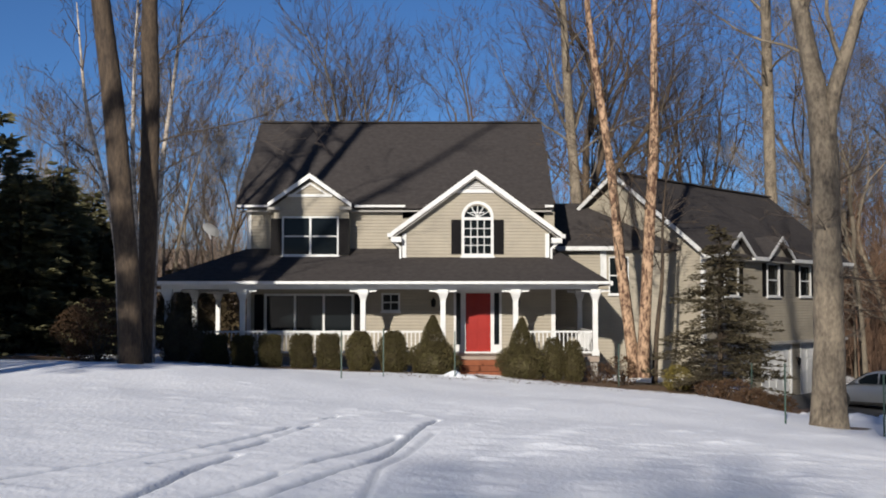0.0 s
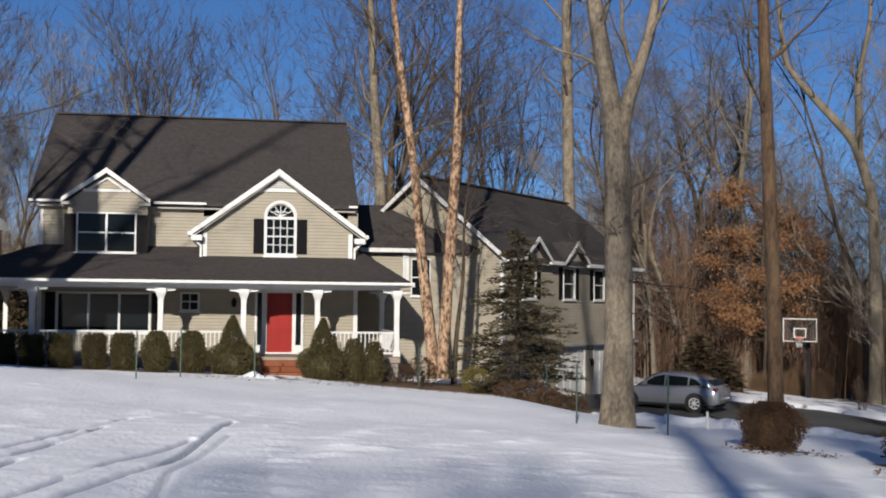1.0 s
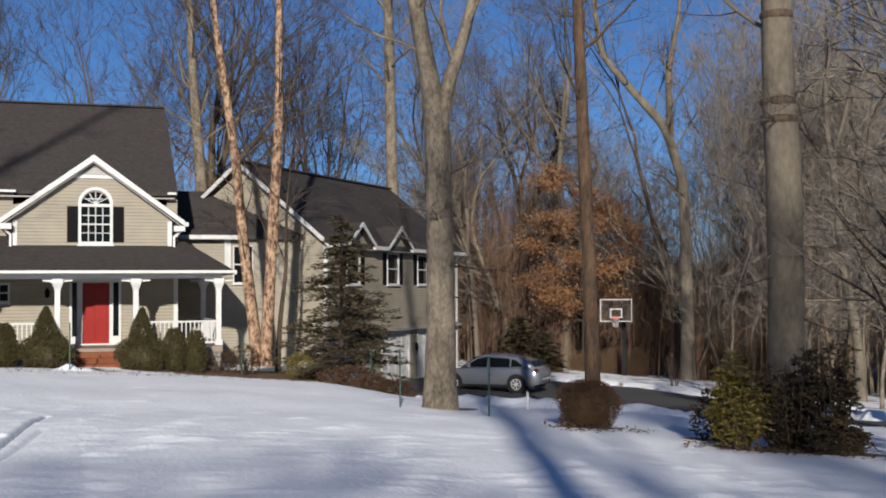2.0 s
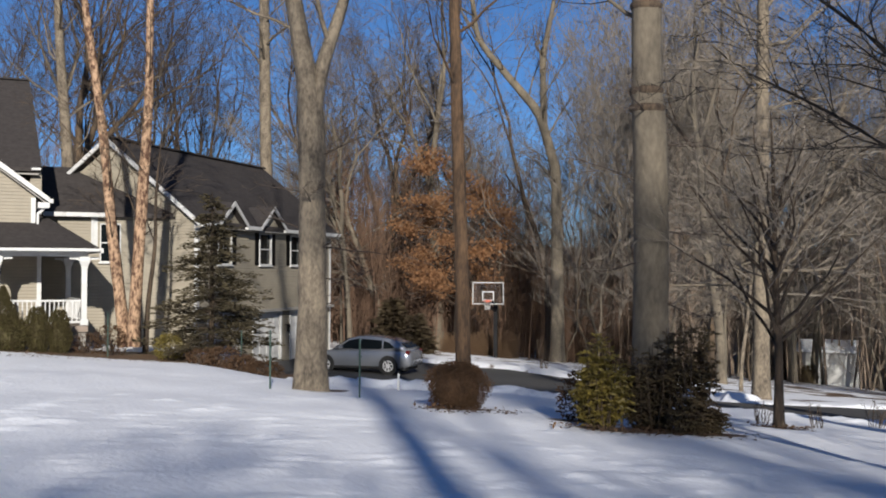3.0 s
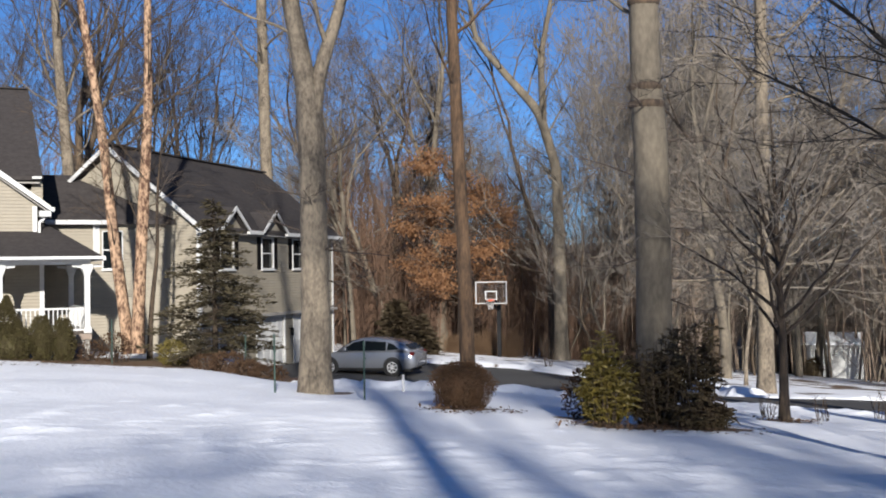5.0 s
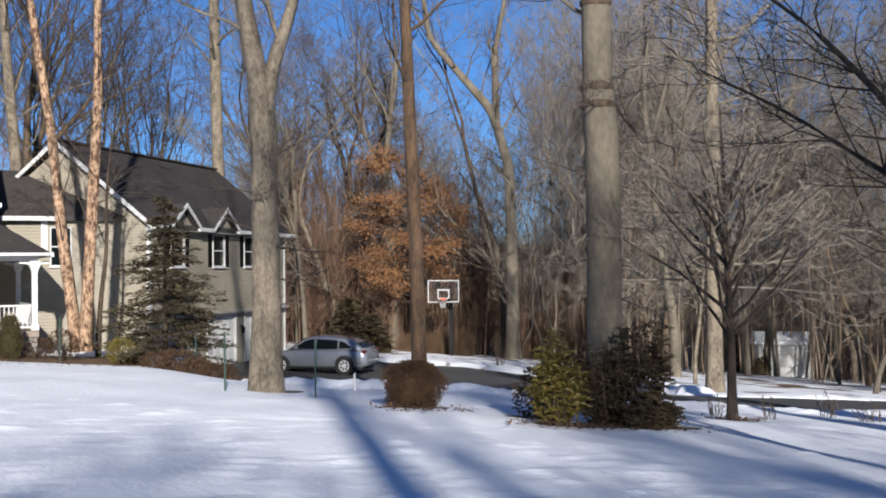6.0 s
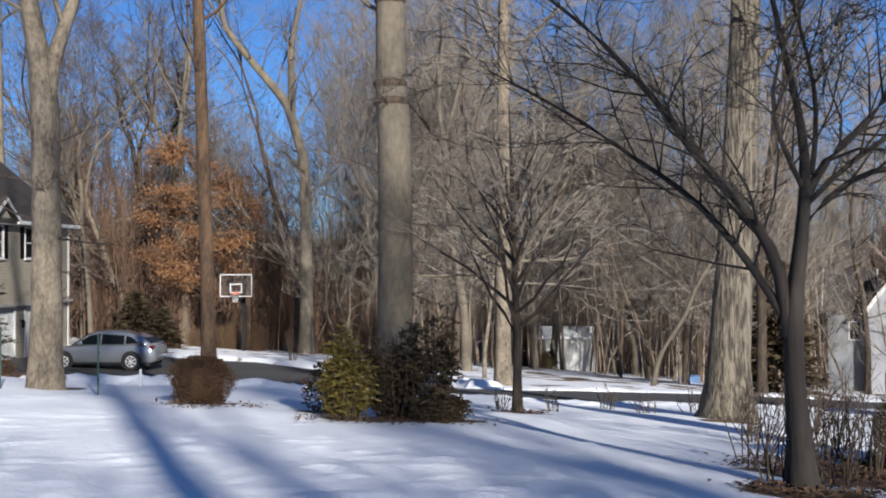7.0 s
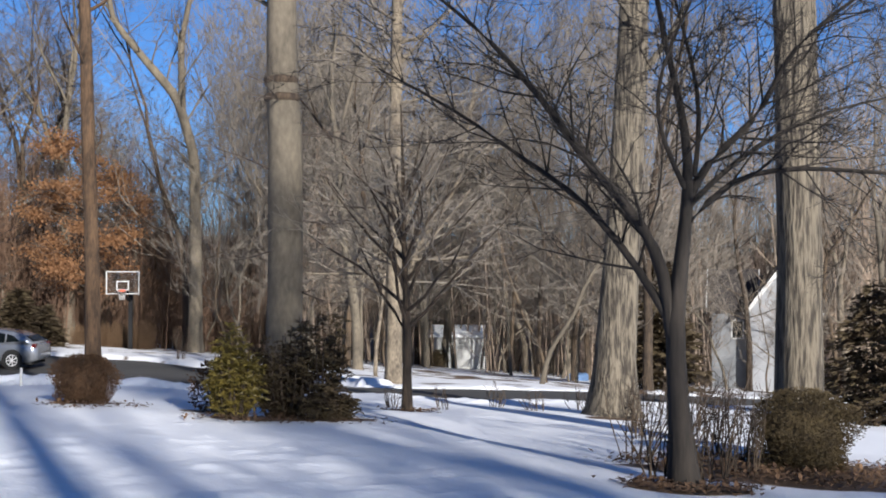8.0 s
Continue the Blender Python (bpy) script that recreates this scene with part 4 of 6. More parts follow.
def broom(tb, tw, p, d, r, length, rng, depth, most, fine, spread, lift):
    """A branch that bends upwards and divides again and again into a broom of fine twigs."""
    pts, rad = [p.copy()], [r]
    k = 3 if depth < most - 1 else 2
    wob = 0.10 + 0.025 * depth
    for i in range(k):
        d = (d + Vector((rng.gauss(0, wob), rng.gauss(0, wob), rng.gauss(0, wob * 0.7) + lift))).normalized()
        pts.append(pts[-1] + d * length / k)
        rad.append(r * (1 - 0.32 * (i + 1) / k))
    if r > 0.035:
        tb.tube(pts, rad, 6 if r > 0.1 else 4)
    elif r > 0.016 and depth < most:
        tw.tube(pts, rad, 3)
    else:
        tw.ribbon(pts, max(fine, 2 * r))
    if depth >= most:
        for _ in range(3):
            c = pts[rng.randrange(0, k)].lerp(pts[-1], rng.random() * 0.7)
            e = (d + Vector((rng.gauss(0, 0.5), rng.gauss(0, 0.5), rng.gauss(0.2, 0.4)))).normalized()
            tw.ribbon([c, c + e * length * rng.uniform(0.4, 1.0)], fine * 0.85)
        return

    def aside(dd, ang):
        side = Vector((rng.gauss(0, 1), rng.gauss(0, 1), rng.gauss(0, 0.7)))
        side = (side - dd * side.dot(dd)).normalized()
        return (dd * math.cos(ang) + side * math.sin(ang)).normalized()
    for _ in range(rng.choice((1, 1, 2))):
        j = rng.randrange(1, k)
        broom(tb, tw, pts[j], aside(d, spread * rng.uniform(1.2, 2.2)), rad[j] * 0.42, length * rng.uniform(0.45, 0.75), rng, min(most, depth + 2), most, fine, spread, lift)
    first = aside(d, spread * rng.uniform(0.2, 0.7))
    broom(tb, tw, pts[-1], first, rad[-1] * 0.93, length * rng.uniform(0.72, 0.92), rng, depth + 1, most, fine, spread, lift)
    away = (d * 2.1 * math.cos(spread) - first).normalized()
    broom(tb, tw, pts[-1], (away + aside(d, spread) * 0.7).normalized(), rad[-1] * 0.72, length * rng.uniform(0.66, 0.88), rng, depth + 1, most, fine, spread, lift)
    if rng.random() < 0.2:
        broom(tb, tw, pts[-1], aside(d, spread * 1.2), rad[-1] * 0.6, length * rng.uniform(0.6, 0.8), rng, depth + 1, most, fine, spread, lift)


def fan_tree(seed, height, fork, r, mat, twigmat, leaders=2, spread=0.42, lift=0.05, most=6, fine=0.024, lean=(0, 0), low=2, wander=0.25):
    """A bare tree at the origin whose trunk divides into upswept leaders; low: small limbs under the fork."""
    rng = random.Random(seed)
    tb, tw = Tubes(), Tubes()
    n = 5
    path = [Vector((0, 0, -0.4))] + [Vector((lean[0] * (i / n) ** 1.4 + rng.gauss(0, wander) * i / n, lean[1] * (i / n) ** 1.4 + rng.gauss(0, wander) * i / n, fork * i / n)) for i in range(1, n + 1)]
    pts, rad = trunk(tb, path, [r * (1 - 0.35 * i / n) for i in range(n + 1)], rng, 8, seg=0.9)
    d0 = (pts[-1] - pts[-3]).normalized()
    turn = rng.random() * 6.28
    for i in range(leaders):
        a = turn + 6.28 * i / leaders + rng.gauss(0, 0.3)
        tilt = spread * (rng.uniform(0.5, 1.1) if leaders > 1 else 0.1)
        d = (d0 + Vector((math.cos(a), math.sin(a), 0)) * math.tan(tilt)).normalized()
        broom(tb, tw, pts[-1], d, r * (0.62 if i == 0 else 0.5) if leaders > 1 else r * 0.64, (height - fork) / 3.5 * rng.uniform(0.85, 1.1), rng, 0 if i < 2 else 1, most, fine, spread, lift)
    for i in range(low):
        p, d = along(pts, fork * rng.uniform(0.35, 0.97))
        a, el = rng.random() * 6.28, rng.uniform(0.1, 0.9)
        broom(tb, tw, p, Vector((math.cos(a) * math.cos(el), math.sin(a) * math.cos(el), math.sin(el))), r * 0.24, (height - fork) * rng.uniform(0.1, 0.17), rng, most - 3, most, fine, spread, lift)
    return tb.mesh("fan_tree_wood", mat), tw.mesh("fan_tree_twigs", twigmat, False)


def plant_tree(name, meshes, at, turn=0, size=1.0, label="", category="tree", group=""):
    ob = thing(name, label, category, at, turn, group)
    ob.scale = (size, size, size)
    mesh_ob("trunk", meshes[0], None, ob)
    mesh_ob("crown", meshes[1], None, ob)
    return ob


def hero_tree(name, label, path, radii, limbs, mat, twigmat, seed, sides=14, rough=0.05, flare=0.35, sub=4, stems=(), reach=1.0, fine=0.016):
    """A tree in its own place. path in world; limbs: (height, bearing, elevation, length, radius)."""
    rng = random.Random(seed)
    o = Vector(path[0])
    tb, tw = Tubes(), Tubes()
    pts, rad = trunk(tb, [Vector(p) - o for p in path], radii, rng, sides, rough, flare)
    for h, az, el, ln, r in limbs:
        p, d = along(pts, h)
        a = radians(az)
        limb(tb if r > 0.034 else tw, tw, p, Vector((math.sin(a) * math.cos(radians(el)), math.cos(a) * math.cos(radians(el)), math.sin(radians(el)))), r, ln, rng, 1, sub, 0.12, 0.1, 0.25, fine, 3)
    for line, r0, r1, n in stems:
        q = [Vector(p) - o for p in line]
        ln = [r0 + (r1 - r0) * i / (len(q) - 1) for i in range(len(q))]
        sp, sr = trunk(tb, q, ln, rng, 9, rough, 0.0)
        for i in range(n):
            j = min(len(sp) - 2, int(len(sp) * (0.15 + 0.85 * (i + rng.random() * 0.8) / n)))
            d = (sp[j + 1] - sp[j]).normalized()
            side = Vector((rng.gauss(0, 1), rng.gauss(0, 1), rng.gauss(0, 0.8)))
            side = (side - d * side.dot(d)).normalized()
            limb(tb, tw, sp[j], d * 0.6 + side * 0.8 + Vector((0, 0, 0.15)), sr[j] * 0.42, rng.uniform(0.7, 1.7) * reach, rng, 1, sub, 0.16, 0.08, 0.2, 0.008 * reach, 2)
    ob = thing(name, label, "tree", tuple(o))
    mesh_ob("trunk", tb.mesh("trunk", mat), None, ob)
    if tw.v:
        mesh_ob("crown", tw.mesh("crown", twigmat, False), None, ob)
    return ob


def some_limbs(seed, n, h0, h1, ln, r, el=(20, 60)):
    rng = random.Random(seed)
    return [(h0 + (h1 - h0) * (i + rng.random()) / n, rng.uniform(0, 360), rng.uniform(*el), ln * rng.uniform(0.6, 1.2), r * rng.uniform(0.6, 1.2)) for i in range(n)]


def on(az, tan, d):
    """The place seen at a bearing and a slope (rise over run) at a distance."""
    ex, ey = eye_at(az)
    return (ex + d * math.sin(radians(az)), ey + d * math.cos(radians(az)), EYE + tan * d)


# the twin trunks left of the porch, and a leaning sapling by them
# dark bark on both trunks imitates the shade that lies over them
hero_tree("tall_tree", "tall bare tree with a broad brown trunk on the snowy lawn", [bearing(-14.54, 31.3) - Vector((0, 0, 0.3)), on(-14.58, -0.02, 31.3), on(-14.64, 0.0154, 31.3), on(-15.01, 0.0836, 31.3), on(-15.35, 0.152, 31.3), on(-16.02, 0.2433, 31.3), on(-16.8, 0.33, 31.3), on(-17.2, 0.69, 31.3)], [0.31, 0.30, 0.29, 0.28, 0.265, 0.24, 0.2, 0.07],
          some_limbs(1, 9, 10.5, 21, 6, 0.09), BARK_DARK, TWIG, 1, 16, 0.04, 0.12)
hero_tree("tall_tree", "tall bare dark trunk standing close behind another on the lawn", [bearing(-13.95, 32.4) - Vector((0, 0, 0.3)), on(-13.9, -0.02, 32.4), on(-13.85, 0.0155, 32.4), on(-13.8, 0.0612, 32.4), on(-13.73, 0.1532, 32.4), on(-13.86, 0.2458, 32.4), on(-13.5, 0.33, 32.4), on(-12, 0.69, 32.4)], [0.2, 0.2, 0.21, 0.24, 0.235, 0.2, 0.17, 0.06],
          some_limbs(2, 9, 10.5, 21, 6, 0.08) + [(6.0, 85, 34, 5, 0.03), (5.2, 80, 20, 3.0, 0.025), (8.0, 95, 45, 4.0, 0.025)], BARK_DARK, TWIG, 2, 14, 0.04, 0.1)
hero_tree("slim_tree", "thin pale leaning tree beside twin trunks", [bearing(-14.9, 33.5) - Vector((0, 0, 0.2)), on(-14.96, -0.03, 33.5), on(-15.24, 0.0562, 33.5), on(-15.77, 0.0924, 33.5), on(-16.42, 0.1376, 33.5), on(-16.69, 0.16, 33.5), on(-17.1, 0.24, 33.5)], [0.09, 0.085, 0.08, 0.07, 0.06, 0.05, 0.015],
          some_limbs(14, 9, 4.5, 9, 1.8, 0.025, (25, 60)), BIRCH_WHITE, TWIG, 14, 8, 0.05, 0.2, 3)
# unseen tree, added outside the view to cast a limb's shadow on the roof
hero_tree("yard_tree", "unseen bare yard tree added so its long limb shades the roof", [(-13.6, 15.2, land(-13.6, 15.2) - 0.3), (-13.5, 15.1, 6), (-13.7, 15, 12), (-14.2, 15, 18), (-14.5, 15, 24)], [0.34, 0.3, 0.25, 0.18, 0.04],
          some_limbs(24, 8, 14, 22, 4, 0.07), BARK, TWIG, 24, 10, 0.04, 0.3, 4, [([(-13.6, 15, 10.6), (-12.3, 15, 12.2), (-10.6, 15, 14.1), (-9.4, 15, 15.7), (-8.0, 15, 18.1), (-6.6, 15, 20.5)], 0.22, 0.08, 7)], 1.4)
# slim white birches among the twin trunks
for seed, d, line in ((15, 36.0, ((-14.0, -0.05), (-14.35, 0.06), (-14.55, 0.115), (-14.5, 0.19), (-14.3, 0.27))), (16, 37.0, ((-13.6, -0.05), (-13.45, 0.05), (-13.15, 0.12), (-12.55, 0.2), (-12.2, 0.27)))):
    hero_tree("slim_tree", "slim white-barked birch behind twin trunks", [on(az, tan, d) for az, tan in line], [0.09, 0.08, 0.07, 0.05, 0.02], some_limbs(seed, 14, 3.5, 11, 1.8, 0.022, (25, 65)), BIRCH_WHITE, TWIG, seed, 8, 0.05, 0.2, 3)
# river birches by the porch corner
hero_tree("river_birch", "slender river birch with peeling pinkish bark beside the house", [on(8.95, -0.062, 38.5), on(8.3, 0.03, 38.5), on(7.9, 0.11, 38.5), on(6.9, 0.23, 38.5), on(6.5, 0.36, 38.5)], [0.2, 0.17, 0.14, 0.1, 0.04],
          some_limbs(3, 26, 3.2, 15, 2.8, 0.026, (20, 60)), BIRCH, BARK_DARK, 3, 10, 0.09, 0.3, 4)
hero_tree("river_birch", "slender river birch with peeling pinkish bark beside the house", [on(9.25, -0.062, 38.3), on(9.6, 0.05, 38.3), on(9.9, 0.13, 38.3), on(9.95, 0.25, 38.3), on(10.1, 0.4, 38.3)], [0.2, 0.17, 0.14, 0.1, 0.04],
          some_limbs(4, 26, 3.2, 16, 2.8, 0.026, (20, 60)), BIRCH, BARK_DARK, 4, 10, 0.09, 0.3, 4)
hero_tree("slim_tree", "thin dark bare tree growing against the garage wall", [on(9.85, -0.067, 39.5), on(9.95, -0.02, 39.5), on(10.3, 0.02, 39.5), on(10.2, 0.06, 39.5), on(10.5, 0.11, 39.5)], [0.09, 0.075, 0.06, 0.045, 0.012],
          some_limbs(5, 8, 3, 9, 2.0, 0.025, (25, 60)), BARK_DARK, TWIG, 5, 8, 0.05, 0.2, 3)
# the forked tree at the lawn's edge
fb = bearing(17.45, 24.8) - Vector((0, 0, 0.3))
hero_tree("forked_tree", "large grey forked tree at the edge of the lawn", [fb, on(17.5, -0.03, 24.8), on(17.42, 0.08, 24.8), on(17.37, 0.131, 24.8), on(17.15, 0.16, 24.8), on(16.8, 0.192, 24.8), on(16.32, 0.24, 24.8), on(15.6, 0.36, 24.8), on(15, 0.6, 24.8)], [0.33, 0.295, 0.27, 0.265, 0.21, 0.185, 0.165, 0.12, 0.04],
          some_limbs(6, 10, 7, 15, 4, 0.06) + [(2.0, 80, 15, 0.7, 0.02), (3.0, 150, 30, 0.9, 0.02), (4.0, 200, 20, 0.9, 0.02)] + [(3.2, 110, 5, 1.6, 0.03), (3.6, 300, 10, 1.4, 0.03), (5.0, 100, 20, 1.4, 0.025), (2.6, 90, -10, 1.2, 0.02), (4.3, 280, 15, 1.2, 0.02)], BARK_LIGHT, TWIG, 6, 16, 0.07, 0.3, 4,
          [([on(17.4, 0.11, 24.8), on(17.5, 0.15, 24.8), on(18.21, 0.192, 24.9), on(18.77, 0.217, 25.0), on(19.04, 0.24, 25.1), on(19.8, 0.36, 25.4), on(20.5, 0.5, 25.6)], 0.19, 0.05, 8)], 1.6)
hero_tree("roadside_tree", "straight brown tree trunk behind a clipped shrub", [bearing(24.55, 30) - Vector((0, 0, 0.3)), on(24.45, 0.0, 30), on(24.2, 0.12, 30), on(24.0, 0.25, 30), on(23.8, 0.6, 30)], [0.2, 0.17, 0.155, 0.13, 0.04],
          some_limbs(7, 16, 5.5, 17, 3.4, 0.05, (0, 45)), BARK_RUSSET, TWIG, 7)
ringed = hero_tree("oak_tree", "thick straight grey trunk rising behind evergreen shrubs", [bearing(33.1, 21.0) - Vector((0, 0, 0.3)), on(33.15, 0.0, 21), on(33.1, 0.12, 21), on(33.0, 0.135, 21), on(32.95, 0.155, 21), on(32.95, 0.23, 21), on(33.1, 0.6, 21)], [0.32, 0.3, 0.295, 0.285, 0.265, 0.255, 0.1],
          some_limbs(8, 8, 7, 12, 4, 0.07) + [(2.4, 120, -15, 1.0, 0.02), (3.0, 260, -10, 1.1, 0.02), (3.6, 100, -8, 1.2, 0.02), (4.3, 300, 0, 1.3, 0.02), (5.0, 80, 5, 1.2, 0.02), (5.6, 220, 5, 1.4, 0.022)], BARK, TWIG, 8, 14, 0.035, 0.2)
for az, tan, r in ((33.0, 0.1345, 0.3), (32.96, 0.149, 0.285), (32.95, 0.219, 0.268)):
    c, rb = Vector(on(az, tan, 21)) - ringed.location, Tubes()
    rb.tube([c + Vector((0, 0, z)) for z in (-0.07, -0.03, 0.02, 0.06)], [r * 0.97, r * 1.05, r * 1.055, r * 0.96], 16, lambda j, i: 0.012 * math.sin(2.1 * j) + 0.01 * math.sin(j + i))
    mesh_ob("bark_ridge", rb.mesh("bark_ridge", BARK_DARK), None, ringed, "dark raised ring of bark")
hero_tree("pale_tree", "pale sunlit trunk beyond the driveway", [bearing(38.2, 36) - Vector((0, 0, 0.3)), on(38.2, 0.0, 36), on(38.3, 0.22, 36), on(38.4, 0.6, 36)], [0.26, 0.22, 0.16, 0.04],
          some_limbs(9, 44, 3.2, 16, 3.8, 0.05, (-10, 55)), BARK_LIGHT, TWIG_LIT, 9, sub=5, fine=0.022)
hero_tree("oak_tree", "broad old trunk flaring at its foot by the road", [bearing(48.5, 22.4) - Vector((0, 0, 0.3)), on(48.6, -0.08, 22.4), on(49.0, 0.03, 22.4), on(49.5, 0.2, 22.4), on(49.8, 0.6, 22.4)], [0.46, 0.38, 0.3, 0.27, 0.1],
          some_limbs(10, 8, 6, 12, 4, 0.07), FURROW, TWIG, 10, 20, 0.07, 0.6)
hero_tree("oak_tree", "furrowed grey trunk behind a round clipped shrub", [bearing(57.0, 16.0) - Vector((0, 0, 0.3)), on(57.0, 0.0, 16.0), on(56.7, 0.2, 16.0), on(56.5, 0.7, 16.0)], [0.31, 0.28, 0.26, 0.12],
          some_limbs(11, 6, 6, 10, 3, 0.06), FURROW, TWIG, 11, 22, 0.06, 0.3)
# small ornamental tree and the spreading tree near the road
sb = bearing(38.84, 21.0) - Vector((0, 0, 0.15))
hero_tree("young_tree", "small bare ornamental tree with upswept branches", [sb, on(38.84, -0.1, 21), on(38.86, -0.06, 21), on(38.7, 0.0, 21), on(38.6, 0.09, 21), on(38.5, 0.13, 21)], [0.085, 0.072, 0.068, 0.048, 0.028, 0.012],
          [(1.5 + 0.1 * i, 137 * i, 34 + (i % 4) * 11, 3.0 - 0.06 * i, 0.036) for i in range(26)], BARK_DARK, TWIG_LIT, 12, 10, 0.04, 0.5, 5, fine=0.016)
nb = bearing(51.97, 12.3) - Vector((0, 0, 0.15))
ND = 12.3
hero_tree("spreading_tree", "dark multi-stemmed bare tree with long arching branches", [nb, on(51.57, -0.1084, ND), on(51.3, -0.044, ND), on(51.82, 0.0114, ND), on(52.12, 0.062, ND), on(51.94, 0.1036, ND), on(51.5, 0.145, ND + 0.2), on(50.4, 0.21, ND + 0.3), on(50, 0.3, ND)],
          [0.125, 0.098, 0.092, 0.072, 0.058, 0.045, 0.033, 0.026, 0.01], [], BARK_SHADED, BARK_SHADED, 13, 12, 0.06, 0.5, 5,
          [([on(51.3, -0.06, ND), on(51.04, -0.0048, ND), on(49.99, 0.0299, ND - 0.1), on(48.67, 0.0578, ND - 0.2), on(47.08, 0.0859, ND - 0.3), on(46.28, 0.1094, ND - 0.3), on(45.2, 0.1353, ND - 0.4), on(43.59, 0.1661, ND - 0.5), on(42.24, 0.1944, ND - 0.6), on(39.5, 0.23, ND - 0.7)], 0.068, 0.014, 24),
           ([on(51.25, -0.05, ND), on(49.74, -0.0026, ND + 0.1), on(48.15, 0.0299, ND + 0.2), on(46.55, 0.0626, ND + 0.2), on(44.41, 0.0814, ND + 0.3), on(42.25, 0.1143, ND + 0.3), on(39.82, 0.1377, ND + 0.3), on(37.5, 0.16, ND + 0.3)], 0.045, 0.01, 24),
           ([on(52.0, 0.05, ND), on(52.84, 0.0849, ND + 0.1), on(54.12, 0.0983, ND), on(55.63, 0.125, ND - 0.2), on(56.13, 0.1611, ND - 0.3), on(57.37, 0.1827, ND - 0.4), on(59.5, 0.21, ND - 0.5)], 0.045, 0.014, 18),
           ([on(51.95, 0.03, ND), on(53.87, 0.0732, ND - 0.1), on(56.14, 0.0749, ND - 0.3), on(58.36, 0.0764, ND - 0.4), on(60.72, 0.068, ND - 0.5), on(63, 0.07, ND - 0.5)], 0.036, 0.01, 18),
           ([on(52.0, 0.045, ND), on(54.37, 0.0891, ND + 0.2), on(56.64, 0.1087, ND + 0.3), on(58.6, 0.1233, ND + 0.4), on(61, 0.13, ND + 0.5)], 0.034, 0.01, 18),
           ([on(52.3, 0.07, ND), on(52.71, 0.1218, ND + 0.2), on(52.19, 0.1635, ND + 0.3), on(51.67, 0.1961, ND + 0.3), on(51, 0.24, ND + 0.3)], 0.03, 0.01, 18),
           ([on(52.0, 0.055, ND), on(50.77, 0.0993, ND - 0.2), on(50.24, 0.1365, ND - 0.3), on(51.28, 0.1825, ND - 0.3), on(52.31, 0.22, ND - 0.3)], 0.03, 0.01, 18)])

# a far tree with a long crooked limb, and two behind the house
hero_tree("crooked_tree", "tall forest tree with one long leaning limb", [bearing(28.97, 66) - Vector((0, 0, 0.3)), on(28.95, 0.0, 66), on(28.87, 0.0843, 66), on(28.1, 0.1315, 66), on(26.47, 0.1649, 66), on(25.13, 0.1934, 66), on(24.8, 0.24, 66), on(24.5, 0.32, 66)], [0.42, 0.34, 0.28, 0.25, 0.2, 0.16, 0.12, 0.03],
          some_limbs(21, 22, 7, 21, 5, 0.06), BARK, TWIG, 21, 10, 0.04, 0.3, 5, [([on(28.3, 0.12, 66), on(28.23, 0.1787, 66), on(28.78, 0.2257, 66), on(29, 0.33, 66)], 0.22, 0.05, 12)], 2.5)
hero_tree("forest_tree", "bare trunk rising behind the house roof", [bearing(6.6, 62) - Vector((0, 0, 0.3)), on(6.4, 0.06, 62), on(5.9, 0.18, 62), on(5.3, 0.4, 62)], [0.38, 0.31, 0.22, 0.06],
          some_limbs(22, 16, 8, 22, 6, 0.06), BARK_LIGHT, TWIG, 22, 10, 0.04, 0.3, 5)
hero_tree("forest_tree", "straight pale trunk rising behind the garage roof", [bearing(15.3, 66) - Vector((0, 0, 0.3)), on(15.2, 0.08, 66), on(15.05, 0.24, 66), on(15, 0.42, 66)], [0.4, 0.34, 0.27, 0.06],
          some_limbs(23, 10, 14, 24, 6, 0.09), BARK_LIGHT, TWIG, 23, 10, 0.04, 0.3, 5)

# the woods: tall kinds, then slender ones
KINDS = []
for i in range(7):
    rng = random.Random(100 + i)
    KINDS.append(fan_tree(100 + i, rng.uniform(18, 25), rng.uniform(5.5, 11), rng.uniform(0.15, 0.26), (BARK, BARK_LIGHT, BARK_WARM, BARK_DARK)[i % 4], TWIG_LIT, 1 + i % 3, rng.uniform(0.32, 0.5), 0.055, 6, 0.026, (rng.gauss(0, 0.9), rng.gauss(0, 0.9)), 5, 0.35))
for i in range(5):
    rng = random.Random(150 + i)
    KINDS.append(fan_tree(150 + i, rng.uniform(9, 15), rng.uniform(2.5, 5), rng.uniform(0.06, 0.1), (BARK_LIGHT, BARK, BARK_WARM)[i % 3], TWIG_LIT, 1 + i % 2, rng.uniform(0.26, 0.42), 0.07, 5, 0.022, (rng.gauss(0, 0.8), rng.gauss(0, 0.8)), 5, 0.25))
WOODS = "trees of the surrounding woods"


